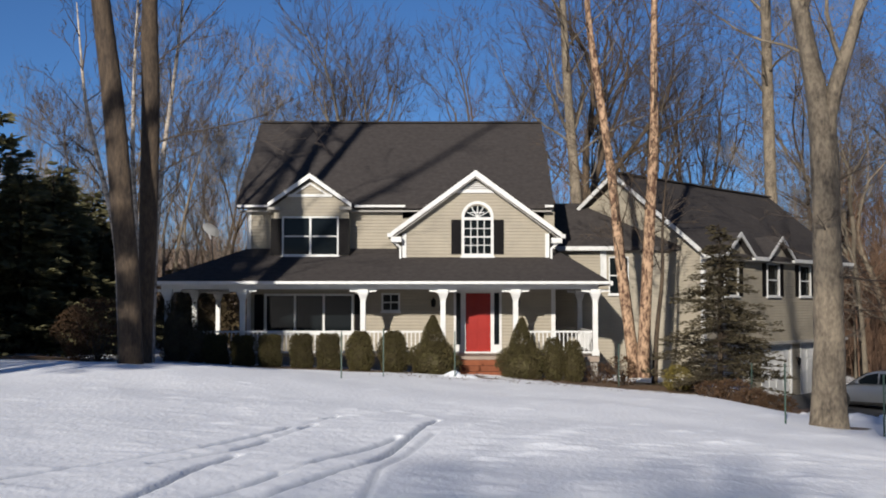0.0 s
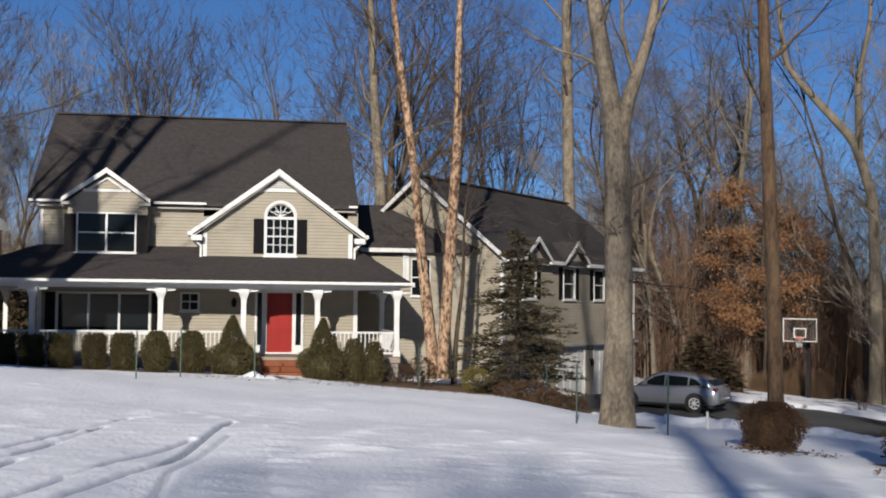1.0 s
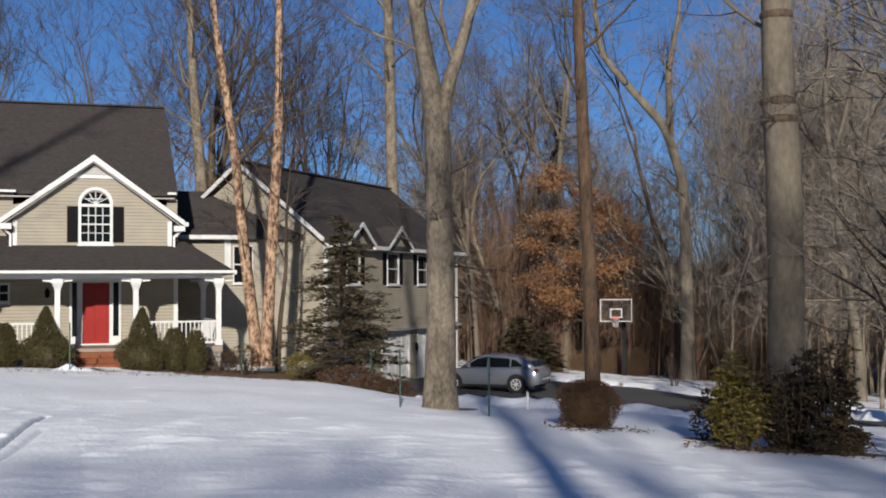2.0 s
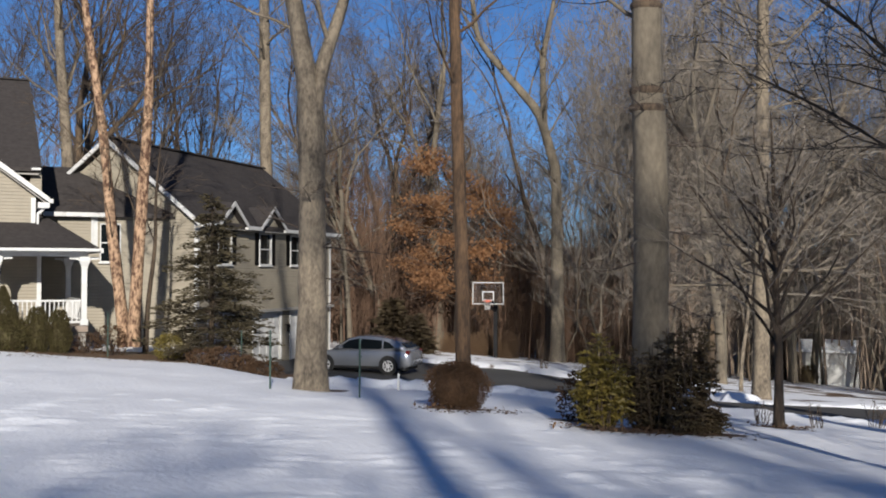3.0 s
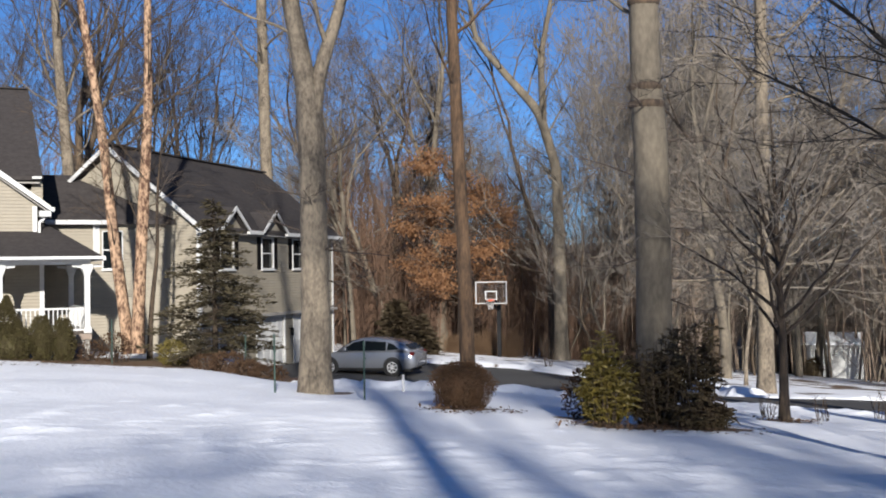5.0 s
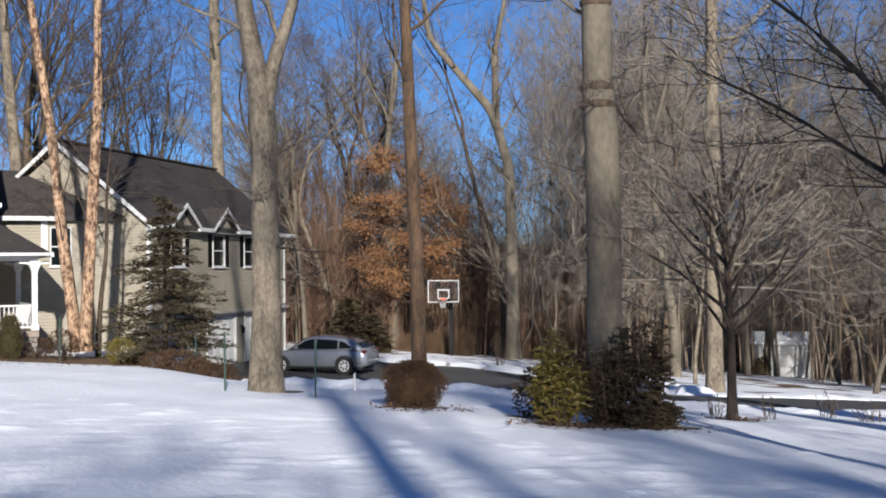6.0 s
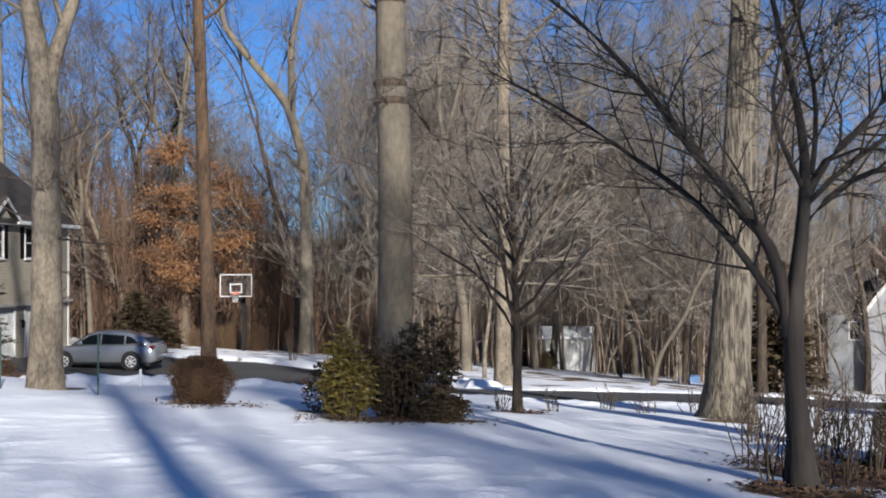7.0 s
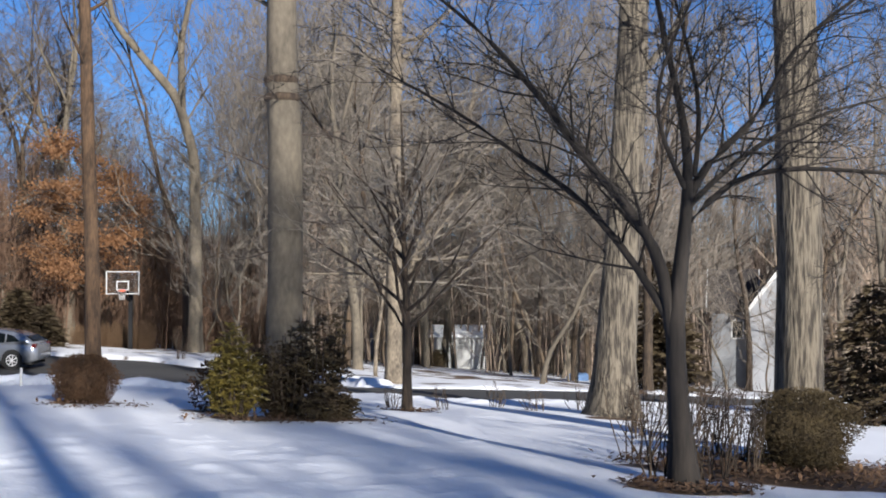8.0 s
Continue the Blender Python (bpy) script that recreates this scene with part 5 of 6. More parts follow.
def woods():
    rng = random.Random(5)
    n, sparse = 0, 0
    spots = []
    for _ in range(9000):
        az, d = rng.uniform(17, 66), 34 + 66 * rng.random() ** 0.7
        x, y = d * math.sin(radians(az)), d * math.cos(radians(az))
        if az < 24 and d < 66 or az < 36 and d < 54 or d < 46 and rng.random() < 0.6:
            continue
        if drive_dist(x, y) < 3.0 or (abs(x - 28) < 4 and abs(y - 57) < 5):
            continue
        if 38.5 < az < 43 and 40 < d < 80 and rng.random() < 0.7 or 52 < az < 57.5 and d < 76:
            continue
        if any((x - a) ** 2 + (y - b) ** 2 < 5 for a, b in spots):
            continue
        if az < 31.5:
            if sparse >= 34:
                continue
            sparse += 1
        spots.append((x, y))
        k = rng.randrange(7) if rng.random() < (0.35 if az < 31.5 else 0.5) else 7 + rng.randrange(5)
        plant_tree("forest_tree", KINDS[k], (x, y, land(x, y) - 0.1), rng.uniform(0, 360), rng.uniform(0.75, 1.1), "bare grey-brown forest tree in winter", "tree", WOODS)
        n += 1
        if n >= 122:
            break


woods()
rng = random.Random(91)
rich = random.Random(92)
for _ in range(44):
    az, d = rich.uniform(28.5, 47), rich.uniform(68, 100)
    c = bearing(az, d)
    plant_tree("forest_tree", KINDS[rich.randrange(9)], (c.x, c.y, c.z - 0.1), rich.uniform(0, 360), rich.uniform(0.8, 1.05) if az > 31 else rich.uniform(0.5, 0.7), "bare grey-brown forest tree in winter", "tree", WOODS)
for _ in range(34):
    az, d = rng.uniform(32, 57), rng.uniform(37, 62)
    c = bearing(az, d)
    if drive_dist(c.x, c.y) > 2.5 and not (39 < az < 42.8) and not (52.5 < az < 57):
        plant_tree("young_forest_tree", KINDS[7 + rng.randrange(5)], (c.x, c.y, c.z - 0.1), rng.uniform(0, 360), rng.uniform(0.7, 1.15), "slender pale bare tree at the wood's edge", "tree", WOODS)

for _ in range(16):
    az, d = rich.uniform(16.5, 27), rich.uniform(64, 82)
    c = bearing(az, d if az < 20 else 74 + 0.5 * (d - 64))
    plant_tree("forest_tree", KINDS[rich.choice((2, 3, 6, 0))], (c.x, c.y, c.z - 0.1), rich.uniform(0, 360), rich.uniform(0.5, 0.75), "bare brown forest tree behind the driveway", "tree", WOODS)
for az, d, k in ((53.8, 63, 8), (54.8, 65, 3), (55.6, 64, 9), (56.6, 61, 10), (57.6, 61, 7), (58.6, 62, 2)):
    c = bearing(az, d)
    plant_tree("young_forest_tree", KINDS[k], (c.x, c.y, c.z - 0.1), 47 * az, 0.8, "slender bare tree before a neighbouring house", "tree", WOODS)
for _ in range(12):
    c = bearing(rich.uniform(-18, -9.5), rich.uniform(54, 72))
    plant_tree("forest_tree", KINDS[rich.choice((2, 3, 6))], (c.x, c.y, c.z - 0.1), rich.uniform(0, 360), rich.uniform(0.45, 0.65), "bare dark forest tree beside the house", "tree", WOODS)

# thin trees beside the house, and the crowns that stand over its roofs
for i, (az, d, hh, r) in enumerate(((-11.6, 52, 13, 0.06), (-10.4, 56, 12, 0.06), (-12.6, 50, 14.5, 0.08), (-9.6, 60, 11.5, 0.06), (-17.3, 55, 13.5, 0.08), (-13.2, 60, 16, 0.09), (-11.0, 64, 14, 0.07), (-18.6, 62, 12, 0.08), (-15.3, 58, 16, 0.09))):
    c = bearing(az, d)
    plant_tree("young_forest_tree", fan_tree(600 + i, hh, 0.42 * hh, r, BARK_LIGHT if i % 3 == 2 else BARK, TWIG, 1, 0.26, 0.06, 5, 0.018, (0.3 * (i % 3 - 1), 0), 4), (c.x, c.y, c.z - 0.1), 0, 1.0, "slender bare tree beside the house", "tree", WOODS)
CROWNS = ((-4.1, 76, 20.5, 6.5, 0.30, 3, 0.36, 0.07), (-6.3, 80, 20.0, 7.0, 0.24, 2, 0.30, 0.08), (-8.2, 82, 17.5, 6.0, 0.22, 3, 0.34, 0.09), (1.9, 78, 20.0, 8.0, 0.26, 2, 0.50, 0.04), (3.9, 84, 18.0, 7.5, 0.2, 2, 0.4, 0.05),
          (5.6, 70, 23.5, 8.5, 0.32, 3, 0.44, 0.05), (7.1, 74, 24.0, 9.0, 0.26, 2, 0.42, 0.05), (10.2, 74, 19.5, 6.0, 0.24, 4, 0.36, 0.09), (11.9, 76, 20.0, 6.0, 0.24, 4, 0.36, 0.09), (13.2, 82, 16.5, 5.5, 0.2, 3, 0.36, 0.08), (18.9, 70, 18.0, 6.0, 0.2, 3, 0.42, 0.05), (20.6, 74, 21.5, 8.0, 0.24, 3, 0.46, 0.04), (23.4, 72, 23.0, 9.5, 0.26, 2, 0.46, 0.03))
for i, (az, d, hh, fork, r, lead, spread, lift) in enumerate(CROWNS):
    c = bearing(az, d)
    plant_tree("forest_tree", fan_tree(620 + i, hh, fork, r * 1.35, BARK_WARM if i % 3 == 2 else BARK, TWIG, lead, spread, lift, 6, 0.024, (0.5 * (i % 3 - 1), 0), 2), (c.x, c.y, c.z - 0.1), 0, 1.0, "bare tree with a broad upswept crown behind the roof", "tree", WOODS)


def far_woods():
    """The dense belt of thin stems and brush that closes the view; too many to count."""
    rng = np.random.default_rng(8)

    def thicket(r):
        tb = Tubes()
        for _ in range(36):
            p = Vector((r.uniform(-6, 6), r.uniform(-4, 4), -0.5))
            h, rad = r.uniform(4, 16), r.uniform(0.03, 0.085)
            lean = Vector((r.normal(0, 0.06), r.normal(0, 0.06), 1))
            pts = [p + lean * (h * i / 3) + Vector((r.normal(0, 0.12), r.normal(0, 0.12), 0)) for i in range(4)]
            tb.tube(pts, [rad, rad * 0.75, rad * 0.45, 0.008], 3)
            for _ in range(22):
                f = r.uniform(0.1, 1.0)
                q = p + lean * (h * f)
                a = r.uniform(0, 6.28)
                d = Vector((math.cos(a), math.sin(a), r.uniform(0.8, 2.6))).normalized()
                ln = r.uniform(0.8, 2.8) * (1.1 - 0.5 * f)
                tb.ribbon([q, q + d * ln], 0.03)
                for _ in range(4):
                    c = q + d * ln * r.uniform(0.3, 1.0)
                    e = (d + Vector((r.normal(0, 0.6), r.normal(0, 0.6), r.normal(0.2, 0.4)))).normalized()
                    tb.ribbon([c, c + e * r.uniform(0.4, 1.3)], 0.024)
        v = np.array([tuple(p) for p in tb.v])
        return v, tb.f
    kinds = [thicket(rng) for _ in range(4)]

    def belt(name, label, mat, places):
        V, L, S, off = [], [], [], 0
        for x, y, k in places:
            v, f = kinds[rng.integers(4)]
            t = rng.uniform(0, 6.28)
            m = np.array([[math.cos(t), -math.sin(t), 0], [math.sin(t), math.cos(t), 0], [0, 0, 1]]) * k
            V.append(v @ m.T + np.array([x, y, land(x, y)]))
            for q in f:
                L.extend([i + off for i in q])
                S.append(len(q))
            off += len(v)
        V = np.concatenate(V)
        me = bpy.data.meshes.new(name)
        me.vertices.add(len(V))
        me.vertices.foreach_set("co", V.ravel())
        me.loops.add(len(L))
        me.loops.foreach_set("vertex_index", L)
        me.polygons.add(len(S))
        st = np.concatenate([[0], np.cumsum(S)[:-1]])
        me.polygons.foreach_set("loop_start", st.astype(np.int32))
        me.update(calc_edges=True)
        tagged(mesh_ob(name, me, mat), label, "woods", kind="stuff")
    grey, brown = [], []
    for d in (72, 84, 97, 112, 130, 152, 78, 91, 104, 120):
        w = 8.5 + (d - 72) * 0.06
        for az in np.arange(-26, 68, math.degrees(w / d)):
            a = az + rng.normal(0, 1.2)
            dd = d + rng.normal(0, 3)
            x, y = dd * math.sin(radians(a)), dd * math.cos(radians(a))
            if 36.5 < a < 44 and dd < 90 or 51.5 < a < 58.5 and dd < 86 or a > 31 and dd < 72:
                continue
            if -9 < a < 13 and d not in (97, 130) or a < 17 and d in (72, 78, 84, 120):
                continue
            k = rng.uniform(0.75, 1.15) * (1 + (d - 72) / 200) * (1.25 if a > 31 else 0.55 if -9 < a < 13 else 0.7)
            if 14 < a < 33 and d in (104, 120, 152) or a > 31 and d in (120, 152):
                continue
            (brown if 14 < a < 33 else grey).append((x, y, k))
    for d in (73, 76, 81, 87):
        for az in np.arange(17.5, 36, math.degrees(5.0 / d)):
            a = az + rng.normal(0, 0.6)
            brown.append((d * math.sin(radians(a)), d * math.cos(radians(a)), rng.uniform(0.75, 1.1) if a < 27.5 else rng.uniform(0.45, 0.65)))
    for az in np.arange(4.0, 17.5, 3.6):
        brown.append((74 * math.sin(radians(az)), 74 * math.cos(radians(az)), rng.uniform(0.95, 1.1) if az < 9 else rng.uniform(0.45, 0.6)))
    for d in (66, 74):
        for az in np.arange(-24, -9, math.degrees(5.0 / d)):
            brown.append((d * math.sin(radians(az)), d * math.cos(radians(az)), rng.uniform(0.4, 0.65)))
    belt("far_woods", "dense grey-brown winter woodland of thin stems and brush", FAR_WOOD, grey)
    belt("brown_thicket", "dense rusty brown thicket of saplings and brush behind the driveway", BROWN_BRUSH, brown)


far_woods()
# trees behind the viewer, whose shadows fall on the lawn
YARD = [fan_tree(700, 19, 12.5, 0.32, BARK, TWIG, 3, 0.4, 0.05, 6, 0.024, (0.4, 0), 3), fan_tree(701, 18, 11, 0.27, BARK, TWIG, 2, 0.4, 0.05, 6, 0.024, (-0.5, 0), 3), fan_tree(702, 10.5, 2.6, 0.12, BARK_DARK, TWIG, 4, 0.5, 0.03, 6, 0.022, (0, 0), 4)]
for x, y, k, s in ((-2.4, -14, 0, 1.0), (-3.4, -32, 1, 1.15), (5.5, -9, 2, 0.9), (-4.7, -24, 1, 1.0), (-0.5, -25, 1, 0.9), (-6.6, -16.5, 2, 0.9), (-4.0, -16, 2, 0.95), (0.4, -16.5, 2, 0.9), (-3.2, -8, 2, 0.6), (-0.6, -8.6, 2, 0.58), (2.2, -7.6, 2, 0.56), (4.6, -8.2, 2, 0.52), (-48, -40, 0, 1.1), (40, -48, 1, 1.0)):
    plant_tree("yard_tree", YARD[k], (x, y, land(x, y)), 40 * x, s, "bare yard tree shading the snow", "tree", "trees behind the lawn")


# ---- shrubs ----
def clump_mesh(rng, rx, ry, rz, n, leaf, mat, shape=lambda u: 1.0, top=0.35, name="leaves", ragged=0.0):
    """A shrub crown of many small blades, set through an uneven outline; its foot is at z = 0."""
    tb = Tubes()
    for _ in range(n):
        u = rng.random()
        a = rng.random() * 6.28
        q = rng.random() ** 0.3
        rr = q * shape(u) * (1 + 0.12 * math.sin(3 * a + 7 * u) + rng.gauss(0, 0.05) + ragged * (math.sin(5 * a + 9 * u) * math.sin(2 * a - 14 * u) + rng.gauss(0, 0.25)))
        p = Vector((rx * rr * math.cos(a), ry * rr * math.sin(a), 2 * rz * u * (0.86 + 0.14 * q) * (1 + 0.7 * ragged * math.sin(4 * a + 1) * math.sin(7 * a))))
        d = Vector((math.cos(a) + rng.gauss(0, 0.7), math.sin(a) + rng.gauss(0, 0.7), top + rng.gauss(0, 0.7))).normalized()
        tb.blade(p, d, d.orthogonal().normalized(), leaf * rng.uniform(0.6, 1.4), leaf * 0.5)
    return tb.mesh(name, mat, False)


def shrub(name, label, at, rx, ry, rz, n, leaf, mat, seed, shape, group="", stems=6, core=True, ragged=0.0):
    rng = random.Random(seed)
    ob = thing(name, label, "shrub", at, 0, group)
    mesh_ob("foliage", clump_mesh(rng, rx, ry, rz, n, leaf, mat, shape, ragged=ragged), None, ob)
    st = Tubes()
    for i in range(stems):
        a = 6.28 * i / stems + rng.random()
        top = Vector((rx * 0.55 * math.cos(a), ry * 0.55 * math.sin(a), rz * 1.3))
        st.tube([Vector((0.05 * math.cos(a), 0.05 * math.sin(a), -0.1)), top * 0.5, top], [0.02, 0.014, 0.006], 4)
    mesh_ob("twig_growth", st.mesh("twig_growth", TWIG), None, ob)
    if core:
        k = lathe([(0.35 * rx, 0.05)] + [(max(0.02, 0.72 * rx * shape(u)), 2 * rz * u * 0.85) for u in (0.15, 0.35, 0.55, 0.75, 0.9)] + [(0.02, 2 * rz * 0.84)], 10)
        part("inner_growth", k, mat, ob)
    return ob


def dome(u):
    return max(0.05, min(1.0, 0.72 + 0.8 * u) if u < 0.4 else math.sqrt(max(0.0, 1 - ((u - 0.4) / 0.62) ** 2)))


def goblet(u):
    return 0.76 + 0.44 * u if u < 0.55 else max(0.05, math.sqrt(max(0.0, 1 - ((u - 0.55) / 0.46) ** 2)))


def block(u):
    return 0.9 if u < 0.8 else max(0.3, 0.9 * math.sqrt(max(0.05, 1 - ((u - 0.8) / 0.24) ** 2)))


HY = 37.3
for i, (x, top, hw) in enumerate(((-7.01, 0.58, 0.37), (-6.19, 0.56, 0.36), (-5.36, 0.58, 0.37), (-4.38, 0.60, 0.36), (-3.54, 0.62, 0.38), (-2.57, 0.68, 0.42), (-1.54, 0.70, 0.46))):
    z = land(x, HY)
    shrub("hedge_shrub", "clipped dark green yew shrub before the porch", (x, HY, z), hw, hw, (top - z) / 2, 8000, 0.06, HEDGE, 200 + i, block if i < 5 else dome, "foundation shrubs along the porch")
for i, (x, top) in enumerate(((-0.31, 1.15), (2.44, 1.08))):
    z = land(x, HY)
    tall = top - z
    ob = shrub("conical_shrub", "pointed evergreen shrub with a wide loose skirt beside the steps", (x, HY, z), 0.76, 0.66, tall * 0.28, 8000, 0.07, HEDGE, 210 + i, dome, "foundation shrubs along the porch", ragged=0.1)
    spire = mesh_ob("spire", clump_mesh(random.Random(215 + i), 0.42, 0.4, tall * 0.31, 7000, 0.055, HEDGE, lambda u: max(0.03, (0.95 - 0.1 * u) if u < 0.3 else 0.92 * (1 - (u - 0.3) / 0.71) ** 0.85), name="spire"), None, ob, "clipped pointed top")
    spire.location.z = tall * 0.39
for i, (x, top) in enumerate(((3.4, 0.5), (4.02, 0.40))):
    z = land(x, HY)
    shrub("hedge_shrub", "small rounded green and rust shrub beside the porch", (x, HY, z), 0.34, 0.34, (top - z) / 2, 5500, 0.055, HEDGE, 220 + i, dome, "foundation shrubs along the porch")

bz = bearing(24.25, 21.0)
shrub("round_shrub", "clipped reddish-brown shrub in a ring of bare mulch", tuple(bz), 0.55, 0.55, 0.41, 13000, 0.036, RUST_BUSH, 230, goblet)
def leafy_bush(name, label, at, rx, ry, height, stems, leaf, mat, seed, low=0.3, top=lambda q: math.sqrt(1 - 0.6 * q * q)):
    """A broadleaf evergreen: many bent stems that carry whorls of long leaves towards their ends."""
    rng = random.Random(seed)
    ob = thing(name, label, "shrub", at)
    st, lv = Tubes(), Tubes()
    for i in range(stems):
        a, q = rng.random() * 6.28, math.sqrt(rng.random())
        tip = Vector((rx * q * math.cos(a), ry * q * math.sin(a), height * top(q) * rng.uniform(0.55, 1.0) * (1 + 0.14 * math.sin(3 * a + seed))))
        foot = Vector((0.35 * tip.x + rng.gauss(0, 0.04), 0.35 * tip.y + rng.gauss(0, 0.04), -0.05))
        mid = foot.lerp(tip, 0.55) + Vector((0.12 * tip.x, 0.12 * tip.y, -0.06 * height))
        st.tube([foot, mid, tip], [0.014, 0.010, 0.005], 4)
        for _ in range(7):
            f = low + (1 - low) * rng.random() ** 0.6
            c = (foot.lerp(mid, f / 0.55) if f < 0.55 else mid.lerp(tip, (f - 0.55) / 0.45)) + Vector((rng.gauss(0, 0.05), rng.gauss(0, 0.05), rng.gauss(0, 0.04)))
            w0 = rng.random() * 6.28
            for j in range(7):
                b = w0 + 6.28 * j / 7
                d = Vector((math.cos(b), math.sin(b), rng.gauss(0.05, 0.35))).normalized()
                lv.blade(c, d, Vector((rng.gauss(0, 0.6), rng.gauss(-0.3, 0.6), 1)), leaf * rng.uniform(0.7, 1.25), leaf * 0.36)
    mesh_ob("stem_growth", st.mesh("stem_growth", BARK_DARK), None, ob)
    mesh_ob("foliage", lv.mesh("foliage", mat, False), None, ob)
    return ob


leafy_bush("rhododendron", "yellow-green broadleaf shrub at the foot of an oak", tuple(bearing(31.0, 18.5)), 0.37, 0.36, 1.36, 85, 0.12, RHODO, 231, 0.2)
leafy_bush("evergreen_shrub", "large dark evergreen shrub around an oak trunk", tuple(bearing(33.2, 18.8)), 0.52, 0.48, 1.45, 80, 0.11, EVERGREEN, 232, 0.12, lambda q: 0.95 - 0.12 * q)
leafy_bush("evergreen_shrub", "loose dark evergreen shrub with snow showing through", tuple(bearing(34.9, 18.7)), 0.42, 0.4, 1.5, 32, 0.12, EVERGREEN, 234, 0.66, lambda q: 0.8 + 0.2 * q)
leafy_bush("evergreen_shrub", "low dark evergreen mound beside taller shrubs", tuple(bearing(35.2, 18.4)), 0.46, 0.33, 0.5, 70, 0.11, EVERGREEN, 236, 0.1)
bz = bearing(30.1, 19.6)
shrub("twiggy_shrub", "thin reddish-brown twiggy shrub by the driveway", tuple(bz), 0.45, 0.4, 0.4, 900, 0.07, RUST_BUSH, 235, dome, core=False, stems=24)
bz = bearing(57.15, 14.6)
shrub("round_shrub", "clipped brown-green shrub at the foot of a furrowed trunk", tuple(bz), 0.64, 0.62, 0.47, 16000, 0.034, OLIVE_BUSH, 233, goblet)


def conifer(name, label, at, height, radius, seed, mat, n=26, droop=0.0, needle=0.1, dense=1.0, foot=0.06):
    rng = random.Random(seed)
    ob = thing(name, label, "tree", at)
    tb, nd = Tubes(), Tubes()
    tb.tube([Vector((0, 0, -0.2)), Vector((0, 0, height * 0.5)), Vector((0, 0, height))], [0.02 * height, 0.012 * height, 0.01], 7)
    for i in range(n):
        h = height * (foot + (0.98 - foot) * i / n)
        ln0 = radius * ((1 - h / height) / (1 - foot)) ** 0.85 + 0.1
        for j in range(8):
            a = rng.random() * 6.28
            ln = ln0 * rng.uniform(0.45, 1.25)
            d = Vector((math.cos(a), math.sin(a), rng.uniform(-0.15, 0.2) - droop)).normalized()
            p = Vector((0, 0, h + rng.gauss(0, 0.03 * height ** 0.8)))
            tb.tube([p, p + d * ln], [0.012, 0.004], 3)
            m = int(ln / 0.035 * dense) + 4
            for q in range(m):
                f = 0.15 + 0.85 * rng.random()
                s = d.cross(Vector((0, 0, 1))) * rng.choice((-1, 1))
                c = p + d * ln * f + s * rng.random() * 0.28 * ln * (1.1 - f) + Vector((0, 0, rng.gauss(0, 0.03)))
                e = (d + s * 0.7 + Vector((0, 0, rng.uniform(-0.2, 0.45)))).normalized()
                nd.blade(c, e, Vector((rng.gauss(0, 0.7), rng.gauss(-0.3, 0.7), 1)), needle * rng.uniform(0.7, 1.6), needle * 0.4)
    mesh_ob("trunk", tb.mesh("trunk", BARK_DARK), None, ob)
    mesh_ob("crown", nd.mesh("crown", mat, False), None, ob)
    return ob


sp = bearing(12.8, 38.0)
conifer("spruce", "young grey-green spruce in front of the garage", tuple(sp), EYE + 0.064 * 38 - sp.z, 2.0, 300, SPRUCE, 38, 0.12, 0.14, 1.25)
for i, (az, d, hh, rr) in enumerate(((-20.4, 46, 8.8, 3.0), (-18.6, 50, 6.6, 2.8), (-23, 42, 9, 3.0), (-17.2, 44, 4, 1.8), (-24.5, 38, 10, 3), (-19.4, 43, 6.2, 2.6), (-16.7, 52, 5.4, 2.2), (-18.0, 45, 6.4, 2.8), (-15.9, 47, 4.6, 2.2), (-17.7, 56, 8.2, 2.8), (-16.3, 55, 6.8, 2.4), (60.2, 27, 3.0, 1.7), (62.8, 26, 3.5, 2.0), (50.8, 48, 5, 1.6), (21.2, 62, 2.7, 1.1), (22.2, 63, 1.9, 1.0))):
    c = bearing(az, d)
    near = d < 30 and az > 0
    conifer("evergreen_tree", "dark shaded evergreen at the edge of the woods", tuple(c), hh, rr, 310 + i, PINE if az < 0 else EVERGREEN, 30 if near else 26, 0.35 if near else 0.15, 0.17 if near else 0.4, 0.5 if near else 0.62)


# unseen pine, added left of the view to shade the porch's left end
conifer("evergreen_tree", "unseen tall pine added beside the lawn to shade the porch", (-15.4, 13.5, land(-15.4, 13.5)), 13.7, 3.4, 330, PINE, 34, 0.1, 0.42, 0.9, 0.46)


